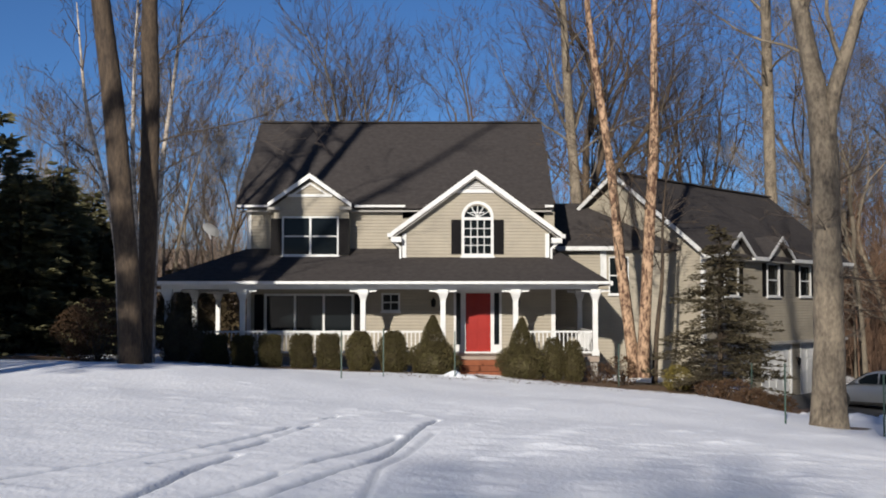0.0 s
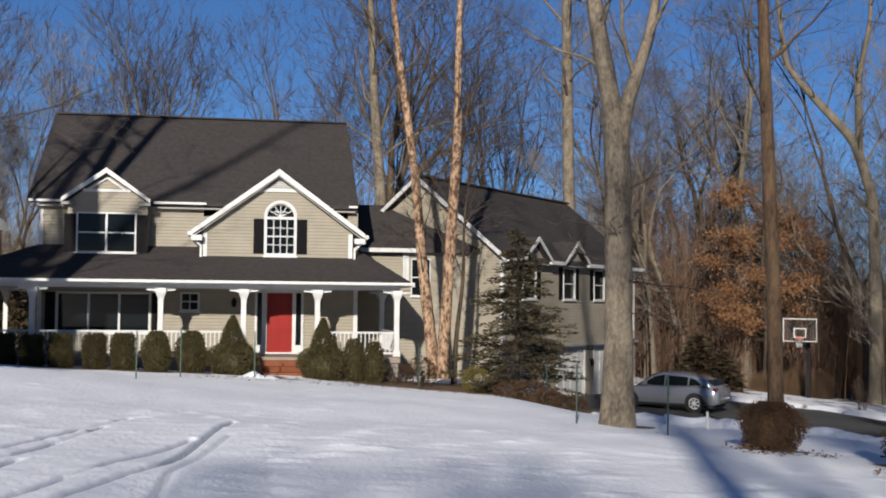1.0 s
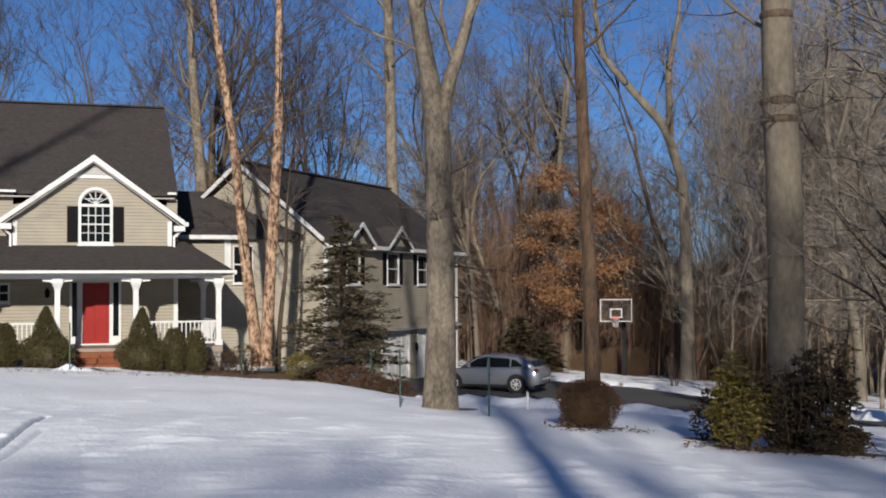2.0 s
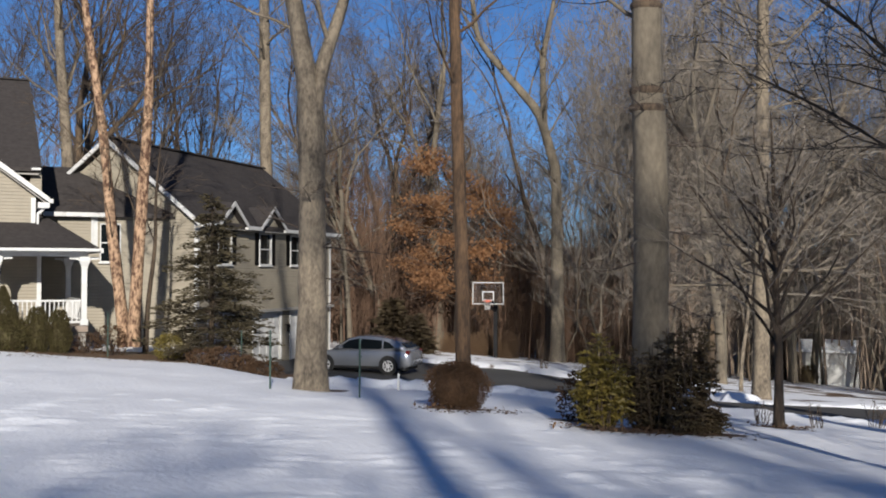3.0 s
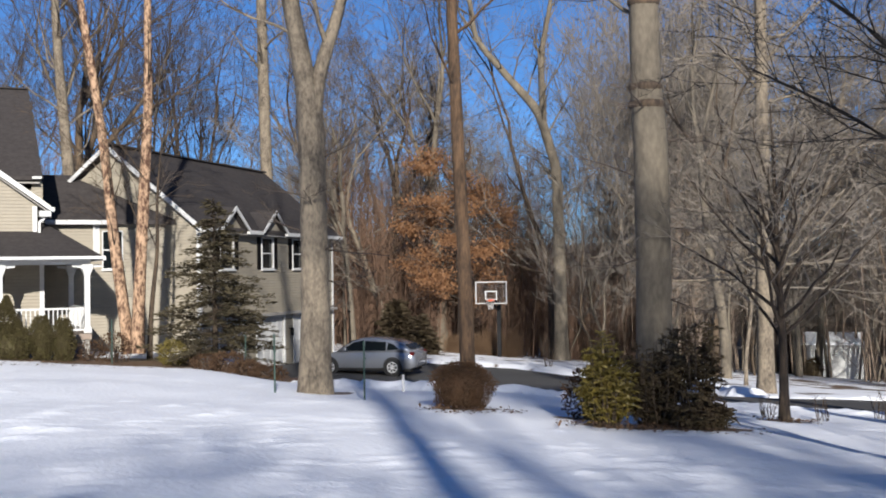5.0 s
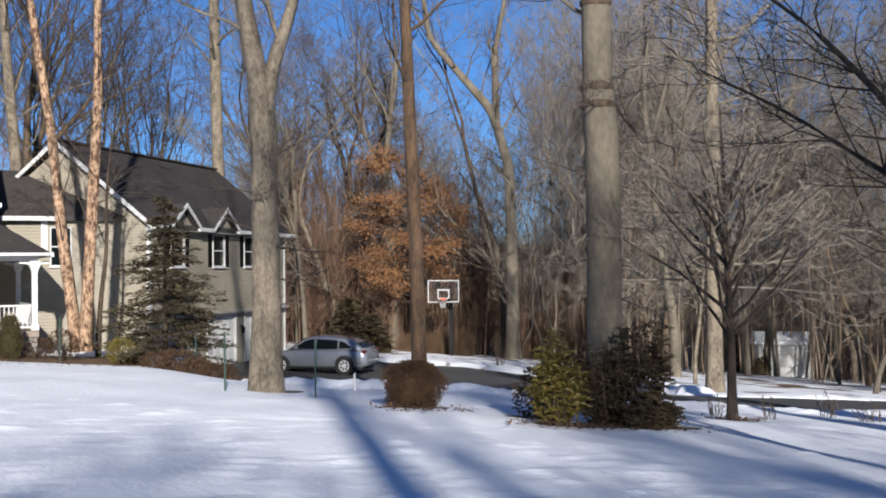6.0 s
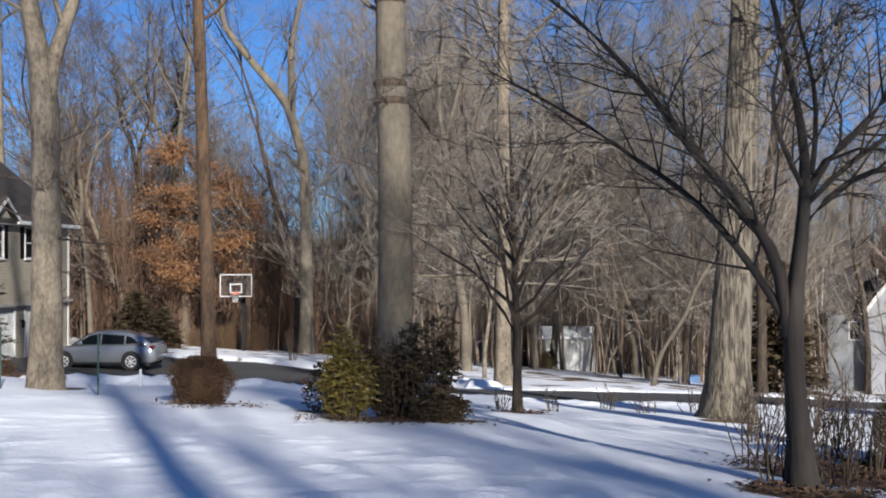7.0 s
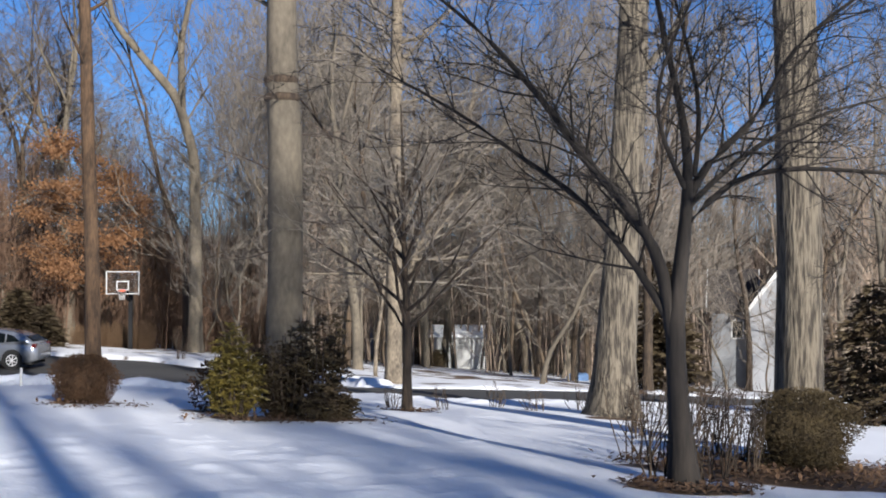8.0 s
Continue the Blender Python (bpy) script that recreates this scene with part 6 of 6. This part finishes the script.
# ---- car ----
def build_car():
    a, b = Vector(on(18.42, 0, 48.6)), Vector(on(21.45, 0, 47.6))
    turn = math.degrees(math.atan2(b.y - a.y, b.x - a.x))
    mid = (a + b) / 2
    car = thing("car", "silver hatchback parked on the driveway", "car", (mid.x, mid.y, land(mid.x, mid.y) - 0.03), turn + 180)
    # lower body: sections from bumper to bumper, rounded across
    lower = [(-2.18, 0.42, 0.62, 0.70), (-2.14, 0.32, 0.86, 0.80), (-1.95, 0.25, 0.97, 0.85), (-1.3, 0.22, 0.98, 0.87), (-0.4, 0.2, 0.97, 0.875), (0.5, 0.2, 0.95, 0.875), (1.0, 0.21, 0.93, 0.87), (1.5, 0.22, 0.86, 0.86), (1.95, 0.24, 0.76, 0.80), (2.15, 0.3, 0.66, 0.72), (2.2, 0.4, 0.56, 0.62)]
    bm = bmesh.new()
    rings = []
    for x, z0, z1, w in lower:
        prof = [(-0.86, 0), (-0.97, 0.12), (-1.0, 0.45), (-0.985, 0.78), (-0.93, 0.95), (-0.8, 1.0), (0.8, 1.0), (0.93, 0.95), (0.985, 0.78), (1.0, 0.45), (0.97, 0.12), (0.86, 0)]
        rings.append([bm.verts.new((x, w * u, z0 + (z1 - z0) * v)) for u, v in prof])
    for p, q in zip(rings, rings[1:]):
        for i in range(12):
            bm.faces.new((p[i], p[(i + 1) % 12], q[(i + 1) % 12], q[i]))
    bm.faces.new(rings[0])
    bm.faces.new(rings[-1][::-1])
    bmesh.ops.recalc_face_normals(bm, faces=bm.faces)
    part("body", bm, CARPAINT, car, "silver painted body", True)
    # cabin: roof and pillars over the belt line
    cabin = [(-2.02, 0.93, 0.96), (-1.72, 0.93, 1.19), (-1.25, 0.93, 1.36), (-0.5, 0.93, 1.46), (0.05, 0.93, 1.46), (0.42, 0.93, 1.36), (1.08, 0.92, 0.93)]
    bm = bmesh.new()
    rings = []
    for x, z0, z1 in cabin:
        k = (z1 - z0) / 0.56
        prof = [(-0.84, 0), (-0.84 + 0.17 * k, 0.88), (-0.84 + 0.24 * k, 0.97), (-0.3, 1.0), (0.3, 1.0), (0.84 - 0.24 * k, 0.97), (0.84 - 0.17 * k, 0.88), (0.84, 0)]
        rings.append([bm.verts.new((x, u, z0 + (z1 - z0) * v)) for u, v in prof])
    for p, q in zip(rings, rings[1:]):
        for i in range(8):
            bm.faces.new((p[i], p[(i + 1) % 8], q[(i + 1) % 8], q[i]))
    bm.faces.new(rings[0])
    bm.faces.new(rings[-1][::-1])
    bmesh.ops.recalc_face_normals(bm, faces=bm.faces)
    part("cabin", bm, CARPAINT, car, "silver roof and pillars", True)
    part("underside", box(-1.95, 1.95, -0.74, 0.74, 0.16, 0.3), RUBBER, car)
    for s in (-1, 1):
        def on_side(x, z):
            return (x, s * (0.848 - 0.17 * (z - 0.93) / 0.49), z)
        for nm, poly in (("quarter_window", [(-1.55, 1.02), (-1.06, 0.99), (-1.06, 1.29), (-1.3, 1.22)]), ("side_window", [(-0.99, 0.98), (-0.12, 0.97), (-0.12, 1.35), (-0.99, 1.30)]), ("side_window", [(-0.05, 0.97), (0.86, 0.97), (0.38, 1.28), (-0.05, 1.37)])):
            part(nm, slab([on_side(x, z) for x, z in poly], (0, s * 0.014, 0)), GLASS, car, "dark tinted glass")
        for x in (-1.28, 1.36):
            arch = lathe([(0.0, 0.0), (0.385, 0.0), (0.385, 0.03), (0.0, 0.03)], 24)
            ar = part("wheel_arch", arch, RUBBER, car, "black wheel arch")
            ar.location, ar.rotation_euler = (x, s * 0.845, 0.345), (radians(90 if s < 0 else -90), 0, 0)
        part("door_handle", box(-0.35, -0.18, s * 0.875 - 0.012, s * 0.875 + 0.012, 0.8, 0.83), CARPAINT, car)
        part("sill_trim", box(-0.9, 1.0, s * 0.86 - 0.02, s * 0.86 + 0.02, 0.22, 0.3), RUBBER, car)
        part("door_mirror", box(0.62, 0.78, s * 0.88 - 0.07, s * 0.88 + 0.07, 0.95, 1.08, None, 0.03), CARPAINT, car)
        for x in (-1.28, 1.36):
            w = part("wheel", bmesh.new(), RUBBER, car)
            w.location = (x, s * 0.80, 0.325)
            t = lathe([(0.22, -0.1), (0.30, -0.1), (0.325, -0.07), (0.325, 0.07), (0.30, 0.1), (0.22, 0.1), (0.21, 0.05)], 24, cap=False)
            ty = part("tyre", t, RUBBER, w, "black tyre")
            ty.rotation_euler = (radians(90), 0, 0)
            rim = lathe([(0.215, -0.06), (0.215, 0.085), (0.19, 0.09), (0.18, 0.04), (0.05, 0.05), (0.04, 0.08)], 20)
            for q in range(7):
                an = 2 * math.pi * q / 7
                beam((0.04 * math.cos(an), 0.04 * math.sin(an), 0.075), (0.2 * math.cos(an), 0.2 * math.sin(an), 0.085), 0.035, 0.02, rim)
            ri = part("rim", rim, ALLOY, w, "silver alloy rim")
            ri.rotation_euler = (radians(90 if s < 0 else -90), 0, 0)
        part("tail_lamp", box(-2.14, -1.98, s * 0.72 - 0.1, s * 0.72 + 0.1, 0.78, 0.93, None, 0.02), TAIL, car)
        part("head_lamp", box(1.95, 2.12, s * 0.68 - 0.14, s * 0.68 + 0.14, 0.6, 0.72, None, 0.02), ALLOY, car)
    part("windscreen", slab([(1.02, -0.7, 0.98), (1.02, 0.7, 0.98), (0.46, 0.58, 1.35), (0.46, -0.58, 1.35)], (0.014, 0, 0.018)), GLASS, car)
    part("rear_screen", slab([(-1.98, -0.66, 1.01), (-1.98, 0.66, 1.01), (-1.72, 0.58, 1.2), (-1.72, -0.58, 1.2)], (-0.016, 0, 0.014)), GLASS, car)


build_car()


# ---- basketball hoop ----
def build_hoop():
    d = 64.0
    base = bearing(26.05, d)
    o = thing("basketball_hoop", "basketball hoop on a black pole with a clear white-edged backboard", "basketball hoop", tuple(base), -31)
    c = 3.35
    part("pole", box(-0.11, 0.11, -0.11, 0.11, -0.2, 2.95, None, 0.015), DARK, o, "square black pole")
    for z in (2.45, 2.75):
        part("arm", beam((0, 0, z), (-0.2, -1.0, z + 0.35), 0.08, 0.1), DARK, o)
    bx, by = -0.3, -1.05
    part("backboard", box(bx - 0.8, bx + 0.8, by - 0.012, by, 2.9, 4.0), CLEAR, o, "clear backboard")
    fr = box(bx - 0.82, bx - 0.775, by - 0.03, by + 0.02, 2.86, 4.04)
    box(bx + 0.775, bx + 0.82, by - 0.03, by + 0.02, 2.86, 4.04, fr)
    box(bx - 0.76, bx + 0.76, by - 0.03, by + 0.02, 2.87, 2.915, fr)
    box(bx - 0.76, bx + 0.76, by - 0.03, by + 0.02, 3.985, 4.03, fr)
    part("board_frame", fr, WHITE, o)
    sq = box(bx - 0.31, bx - 0.25, by - 0.022, by - 0.013, 3.07, 3.55)
    box(bx + 0.25, bx + 0.31, by - 0.022, by - 0.013, 3.07, 3.55, sq)
    box(bx - 0.25, bx + 0.25, by - 0.022, by - 0.013, 3.49, 3.55, sq)
    box(bx - 0.25, bx + 0.25, by - 0.022, by - 0.013, 3.07, 3.12, sq)
    part("target_square", sq, WHITE, o)
    rt = Tubes()
    rt.tube([Vector((bx + 0.23 * math.cos(a), by - 0.4 + 0.23 * math.sin(a), 3.05)) for a in np.linspace(0, 2 * math.pi, 21)], [0.018] * 21, 6)
    mesh_ob("rim", rt.mesh("rim", ORANGE), None, o, "orange rim")
    part("rim_bracket", box(bx - 0.12, bx + 0.12, by - 0.2, by - 0.03, 2.98, 3.1), ORANGE, o)
    net = Tubes()
    for i in range(12):
        a, b2 = 2 * math.pi * i / 12, 2 * math.pi * (i + 1) / 12
        for s, e in ((a, b2), (b2, a)):
            net.tube([Vector((bx + 0.22 * math.cos(s), by - 0.4 + 0.22 * math.sin(s), 3.04)), Vector((bx + 0.15 * math.cos(e), by - 0.4 + 0.15 * math.sin(e), 2.8)), Vector((bx + 0.12 * math.cos(s), by - 0.4 + 0.12 * math.sin(s), 2.6))], [0.008] * 3, 3)
    mesh_ob("net", net.mesh("net", WHITE), None, o, "white net")


build_hoop()


# ---- beds, fence posts, far houses, small things ----
# brush on the bank and along the beds
for i, (az, d, rx, rz, mat, n, lf) in enumerate(((14.2, 34, 0.55, 0.22, RUST_BUSH, 900, 0.08), (15.2, 33, 0.5, 0.2, RUST_BUSH, 800, 0.08), (13.4, 35.5, 0.6, 0.3, RUST_BUSH, 1000, 0.08), (10.9, 37.5, 0.45, 0.38, YELLOW_GREEN, 1600, 0.07), (8.3, 38.0, 0.5, 0.45, RUST_BUSH, 700, 0.08), (7.2, 38.0, 0.45, 0.3, RUST_BUSH, 600, 0.07), (12.4, 36.0, 0.5, 0.22, RUST_BUSH, 700, 0.08),
                                                  (-16.0, 38.5, 1.2, 0.95, RUST_BUSH, 5200, 0.09), (-12.4, 39.8, 0.7, 1.0, EVERGREEN, 2200, 0.09), (-11.4, 38.6, 0.5, 0.6, EVERGREEN, 1400, 0.08), (-12.2, 52.5, 1.6, 1.7, EVERGREEN, 2600, 0.2), (-10.9, 52.5, 1.5, 1.5, EVERGREEN, 2600, 0.2), (40.35, 77, 0.55, 0.55, EVERGREEN, 900, 0.12))):
    c = bearing(az, d)
    shrub("twiggy_shrub", "brown leafless shrub among mulch" if mat is RUST_BUSH else "low evergreen shrub among mulch", tuple(c), rx, rx, rz, n, lf, mat, 400 + i, dome, "", 18, mat is not RUST_BUSH and mat is not YELLOW_GREEN, 0.0 if mat is RUST_BUSH else 0.15)
def grass_clump(at, n, w, h, seed):
    rng = random.Random(seed)
    tb = Tubes()
    for _ in range(n):
        a, q = rng.random() * 6.28, math.sqrt(rng.random())
        p = Vector((w * q * math.cos(a), 0.6 * w * q * math.sin(a), -0.1))
        t = p + Vector((rng.gauss(0, 0.22), rng.gauss(0, 0.22), h * rng.uniform(0.6, 1.1)))
        m = p.lerp(t, 0.6) + Vector((rng.gauss(0, 0.05), rng.gauss(0, 0.05), 0.05))
        tb.ribbon([p, m, t], 0.035)
    ob = thing("ornamental_grass", "tall tan ornamental grass clump behind the hoop", "grass", at)
    mesh_ob("blade_tuft", tb.mesh("blade_tuft", GRASS_DRY, False), None, ob)


c = bearing(25.9, 66.5)
grass_clump(tuple(c), 1300, 1.6, 1.5, 420)
c = bearing(24.2, 67.5)
grass_clump(tuple(c), 600, 1.0, 1.2, 421)


def stems(name, label, at, n, h, spread, seed):
    """A shrub of bare upright stems."""
    rng = random.Random(seed)
    ob = thing(name, label, "shrub", at)
    for i in range(n):
        tb = Tubes()
        a, q = rng.random() * 6.28, rng.random()
        p = Vector((0.12 * math.cos(a), 0.12 * math.sin(a), -0.1))
        t = Vector((spread * q * math.cos(a), spread * q * math.sin(a), h * rng.uniform(0.6, 1.1)))
        m = p.lerp(t, 0.5) + Vector((rng.gauss(0, 0.05), rng.gauss(0, 0.05), 0))
        tb.tube([p, m, t], [0.013, 0.009, 0.004], 4)
        for _ in range(6):
            f = rng.uniform(0.35, 0.95)
            c = p.lerp(t, f)
            d = Vector((rng.gauss(0, 1), rng.gauss(0, 1), 1.0)).normalized()
            tb.tube([c, c + d * h * 0.2], [0.005, 0.002], 3)
        mesh_ob("stem", tb.mesh("stem", BARK_DARK), None, ob)
    return ob


for i, (az, d, n, h, w) in enumerate(((50.9, 12.5, 16, 1.0, 0.6), (49.6, 14.5, 10, 1.1, 0.6), (53.0, 15.5, 12, 1.2, 0.7), (54.6, 13.6, 9, 0.9, 0.5), (53.2, 12.6, 18, 1.05, 0.6), (50.0, 17.5, 14, 0.8, 0.5), (54.3, 15, 14, 0.9, 0.5), (40.6, 22.5, 8, 0.4, 0.3), (38.2, 22.5, 8, 0.4, 0.3), (43.0, 24, 9, 0.45, 0.4), (45.0, 23, 9, 0.4, 0.4), (61.2, 15.5, 10, 0.5, 0.4), (52.2, 20, 14, 0.9, 0.6), (28.3, 55, 12, 1.4, 0.6), (47.0, 24.5, 9, 0.5, 0.5))):
    stems("bare_shrub", "bare upright stems of a winter shrub in snow", tuple(bearing(az, d)), n, h, w, 500 + i)

# green garden stakes of a low fence, and a white driveway marker
for x, y, h in ((-2.67, 31.7, 1.2), (-1.68, 34.0, 1.35), (0.35, 35.5, 1.35), (5.3, 36.4, 1.3), (6.6, 23.3, 1.15), (7.81, 21.4, 1.1), (8.9, 34.8, 1.2)):
    f = thing("fence_stake", "thin dark green metal fence stake in the snow", "stake", (x, y, land(x, y)), 0, "stakes along the lawn")
    part("post", lathe([(0.018, -0.2), (0.018, h), (0.005, h + 0.02)], 6), GREEN_POST, f)
    part("clip", box(-0.022, 0.03, -0.022, 0.0, h * 0.7, h * 0.7 + 0.03), GREEN_POST, f)
c = bearing(21.5, 27.2)
f = thing("driveway_marker", "short white driveway marker at the snow bank", "marker", tuple(c))
part("post", lathe([(0.03, -0.2), (0.03, 0.36), (0.01, 0.38)], 8), WHITE, f)

# satellite dish on the side porch roof
dd = Vector(on(-10.95, 0.058, 43))
dish = thing("satellite_dish", "white satellite dish on a pole", "satellite dish", (dd.x, dd.y, dd.z), 20)
bm = bmesh.new()
rings = []
for j in range(5):
    r = 0.34 * j / 4
    rings.append([bm.verts.new((r * math.cos(2 * math.pi * i / 18), -0.1 + 0.55 * r * r * 0.9, r * 0.85 * math.sin(2 * math.pi * i / 18))) for i in range(18)] if j else [bm.verts.new((0, -0.1, 0))])
for i in range(18):
    bm.faces.new((rings[0][0], rings[1][i], rings[1][(i + 1) % 18]))
    for j in range(1, 4):
        bm.faces.new((rings[j][i], rings[j + 1][i], rings[j + 1][(i + 1) % 18], rings[j][(i + 1) % 18]))
bmesh.ops.solidify(bm, geom=bm.faces[:], thickness=0.015)
rf = part("reflector", bm, WHITE, dish, "white dish")
rf.rotation_euler = (radians(-42), radians(24), radians(8))
part("mast", beam((0, -0.12, -0.05), (0.1, -0.15, -1.5), 0.035, 0.035), DARK, dish, "thin dark mast")
part("arm", beam((0, -0.05, -0.3), (0, 0.4, -0.1), 0.03, 0.03), ALLOY, dish)


# oak that keeps its dry leaves
def leafy_oak():
    rng = random.Random(60)
    o = bearing(24.2, 69)
    tb, tw, lv = Tubes(), Tubes(), Tubes()
    pts, rad = trunk(tb, [Vector((0, 0, -0.3)), Vector((0.1, 0, 3.5)), Vector((-0.2, 0, 7)), Vector((0, 0, 10.5))], [0.2, 0.17, 0.12, 0.03], rng, 8)
    for i in range(26):
        h = 2.4 + 8.0 * i / 26
        p, d = along(pts, h)
        a = rng.random() * 6.28
        ln = (4.4 if h < 7.5 else 2.8) * rng.uniform(0.6, 1.1)
        e = Vector((math.cos(a), math.sin(a), rng.uniform(0.05, 0.5))).normalized()
        limb(tb, tw, p, e, 0.045, ln, rng, 1, 4, 0.12, 0.05)
        for _ in range(4):
            c = p + e * ln * rng.uniform(0.45, 1.05) + Vector((rng.gauss(0, 0.3), rng.gauss(0, 0.3), rng.gauss(0, 0.25)))
            for _ in range(95):
                q = c + Vector((rng.gauss(0, 0.38), rng.gauss(0, 0.38), rng.gauss(0, 0.2)))
                dd = Vector((rng.gauss(0, 1), rng.gauss(0, 1), rng.gauss(-0.4, 0.6))).normalized()
                lv.blade(q, dd, dd.orthogonal().normalized(), rng.uniform(0.12, 0.24), 0.11)
    ob = thing("oak_tree", "small oak still holding dry orange-brown leaves", "tree", tuple(o))
    mesh_ob("trunk", tb.mesh("trunk", BARK_DARK), None, ob)
    mesh_ob("crown", tw.mesh("crown", TWIG, False), None, ob)
    mesh_ob("foliage", lv.mesh("foliage", OAKLEAF, False), None, ob, "dry orange-brown leaves")


leafy_oak()


def far_house(name, label, at, turn, L, W, H, R, wins, clad=GREY_SIDING, cover=None):
    h = thing(name, label, "house", at, turn)
    for a in ((0, L, 0, 0.2), (0, L, W - 0.2, W), (0, 0.2, 0.2, W - 0.2), (L - 0.2, L, 0.2, W - 0.2)):
        part("wall", box(*a, -1.0, H), clad, h)
    for x in (0, L - 0.2):
        part("gable_wall", slab([(x, 0, H), (x, W, H), (x, W / 2, H + R)], (0.2, 0, 0)), clad, h)
    for s, y in ((-1, -0.3), (1, W + 0.3)):
        z = H - 0.3 * R / (W / 2) + 0.08
        roof_slab("roof", h, [(-0.3, y, z), (L + 0.3, y, z), (L + 0.3, W / 2, H + R + 0.08), (-0.3, W / 2, H + R + 0.08)], 0.14, cover)
        for x in (-0.33, L + 0.33):
            rake(h, (x, y, z - 0.1), (x, W / 2, H + R), 0.06, 0.22)
    for x0, x1, z0, z1 in wins:
        w = part("window", box(x0 - 0.08, x1 + 0.08, -0.05, 0.02, z0 - 0.08, z1 + 0.08), WHITE, h)
        part("pane", box(x0, x1, -0.06, -0.051, z0, z1), GLASS, w)
    return h


c = bearing(57.8, 75)
far_house("neighbour_house", "white clapboard neighbouring house beyond the trees", (c.x, c.y, -5.5), 35, 8, 3.9, 4.4, 2.6, ())
c = bearing(53.1, 76)
far_house("neighbour_house", "low grey-white wing of a neighbouring house", (c.x, c.y, -5.5), -55, 2.5, 5, 4.4, 2.2, ((1.25, 1.85, 2.5, 3.5),), SIDING_SHADED)
c = bearing(40.1, 80)
far_house("garden_shed", "white shed with a snowy roof beyond the trees", (c.x, c.y, -4.95), -46, 3.4, 2.6, 1.7, 0.5, ((0.5, 1.0, 0.6, 1.2),), WHITE, SNOW)
c = bearing(46.9, 60)
tarp = thing("tarp", "small blue tarp on the woodland floor", "tarp", (c.x, c.y, land(c.x, c.y)), 20)
part("cover", box(-0.6, 0.6, -0.4, 0.4, -0.2, 0.35, None, 0.15), BLUE, tarp)


def leaf_litter(name, label, cx, cy, rx, ry, turn, n, seed):
    """Fallen leaves lying over bare mulch; past counting."""
    rng = random.Random(seed)
    tb = Tubes()
    c, sn = math.cos(radians(turn)), math.sin(radians(turn))
    for _ in range(n):
        a, q = rng.random() * 6.28, math.sqrt(rng.random()) * (1 + rng.gauss(0, 0.08))
        u, v = rx * q * math.cos(a), ry * q * math.sin(a)
        x, y = cx + u * c - v * sn, cy + u * sn + v * c
        d = Vector((rng.gauss(0, 1), rng.gauss(0, 1), rng.gauss(0.1, 0.25))).normalized()
        tb.blade(Vector((x, y, land(x, y) + rng.uniform(0.01, 0.07))), d, Vector((0, 0, 1)), rng.uniform(0.05, 0.11), 0.05)
    tagged(mesh_ob(name, tb.mesh(name, LITTER, False), None), label, "leaves", kind="stuff")


p = bearing(58.4, 14.3)
leaf_litter("leaf_litter", "dry brown leaves strewn over mulch", p.x, p.y, 2.4, 1.4, -60, 3200, 700)
p = bearing(52.0, 12.1)
leaf_litter("leaf_litter", "dry brown leaves strewn over mulch", p.x, p.y, 0.75, 0.45, -50, 500, 701)
p = bearing(38.9, 20.9)
leaf_litter("leaf_litter", "dark mulch and leaves round a young tree", p.x, p.y, 0.55, 0.35, -39, 200, 702)
leaf_litter("leaf_litter", "sparse brown debris scattered over melting snow", 2.6, 34.6, 4.5, 1.6, -3, 420, 703)
p = bearing(24.6, 20.2)
leaf_litter("leaf_litter", "dry leaves round a clipped shrub", p.x, p.y, 0.9, 0.6, -24, 220, 704)
p = bearing(33.4, 18.2)
leaf_litter("leaf_litter", "dry leaves under evergreen shrubs", p.x, p.y, 1.5, 0.6, -33, 500, 705)
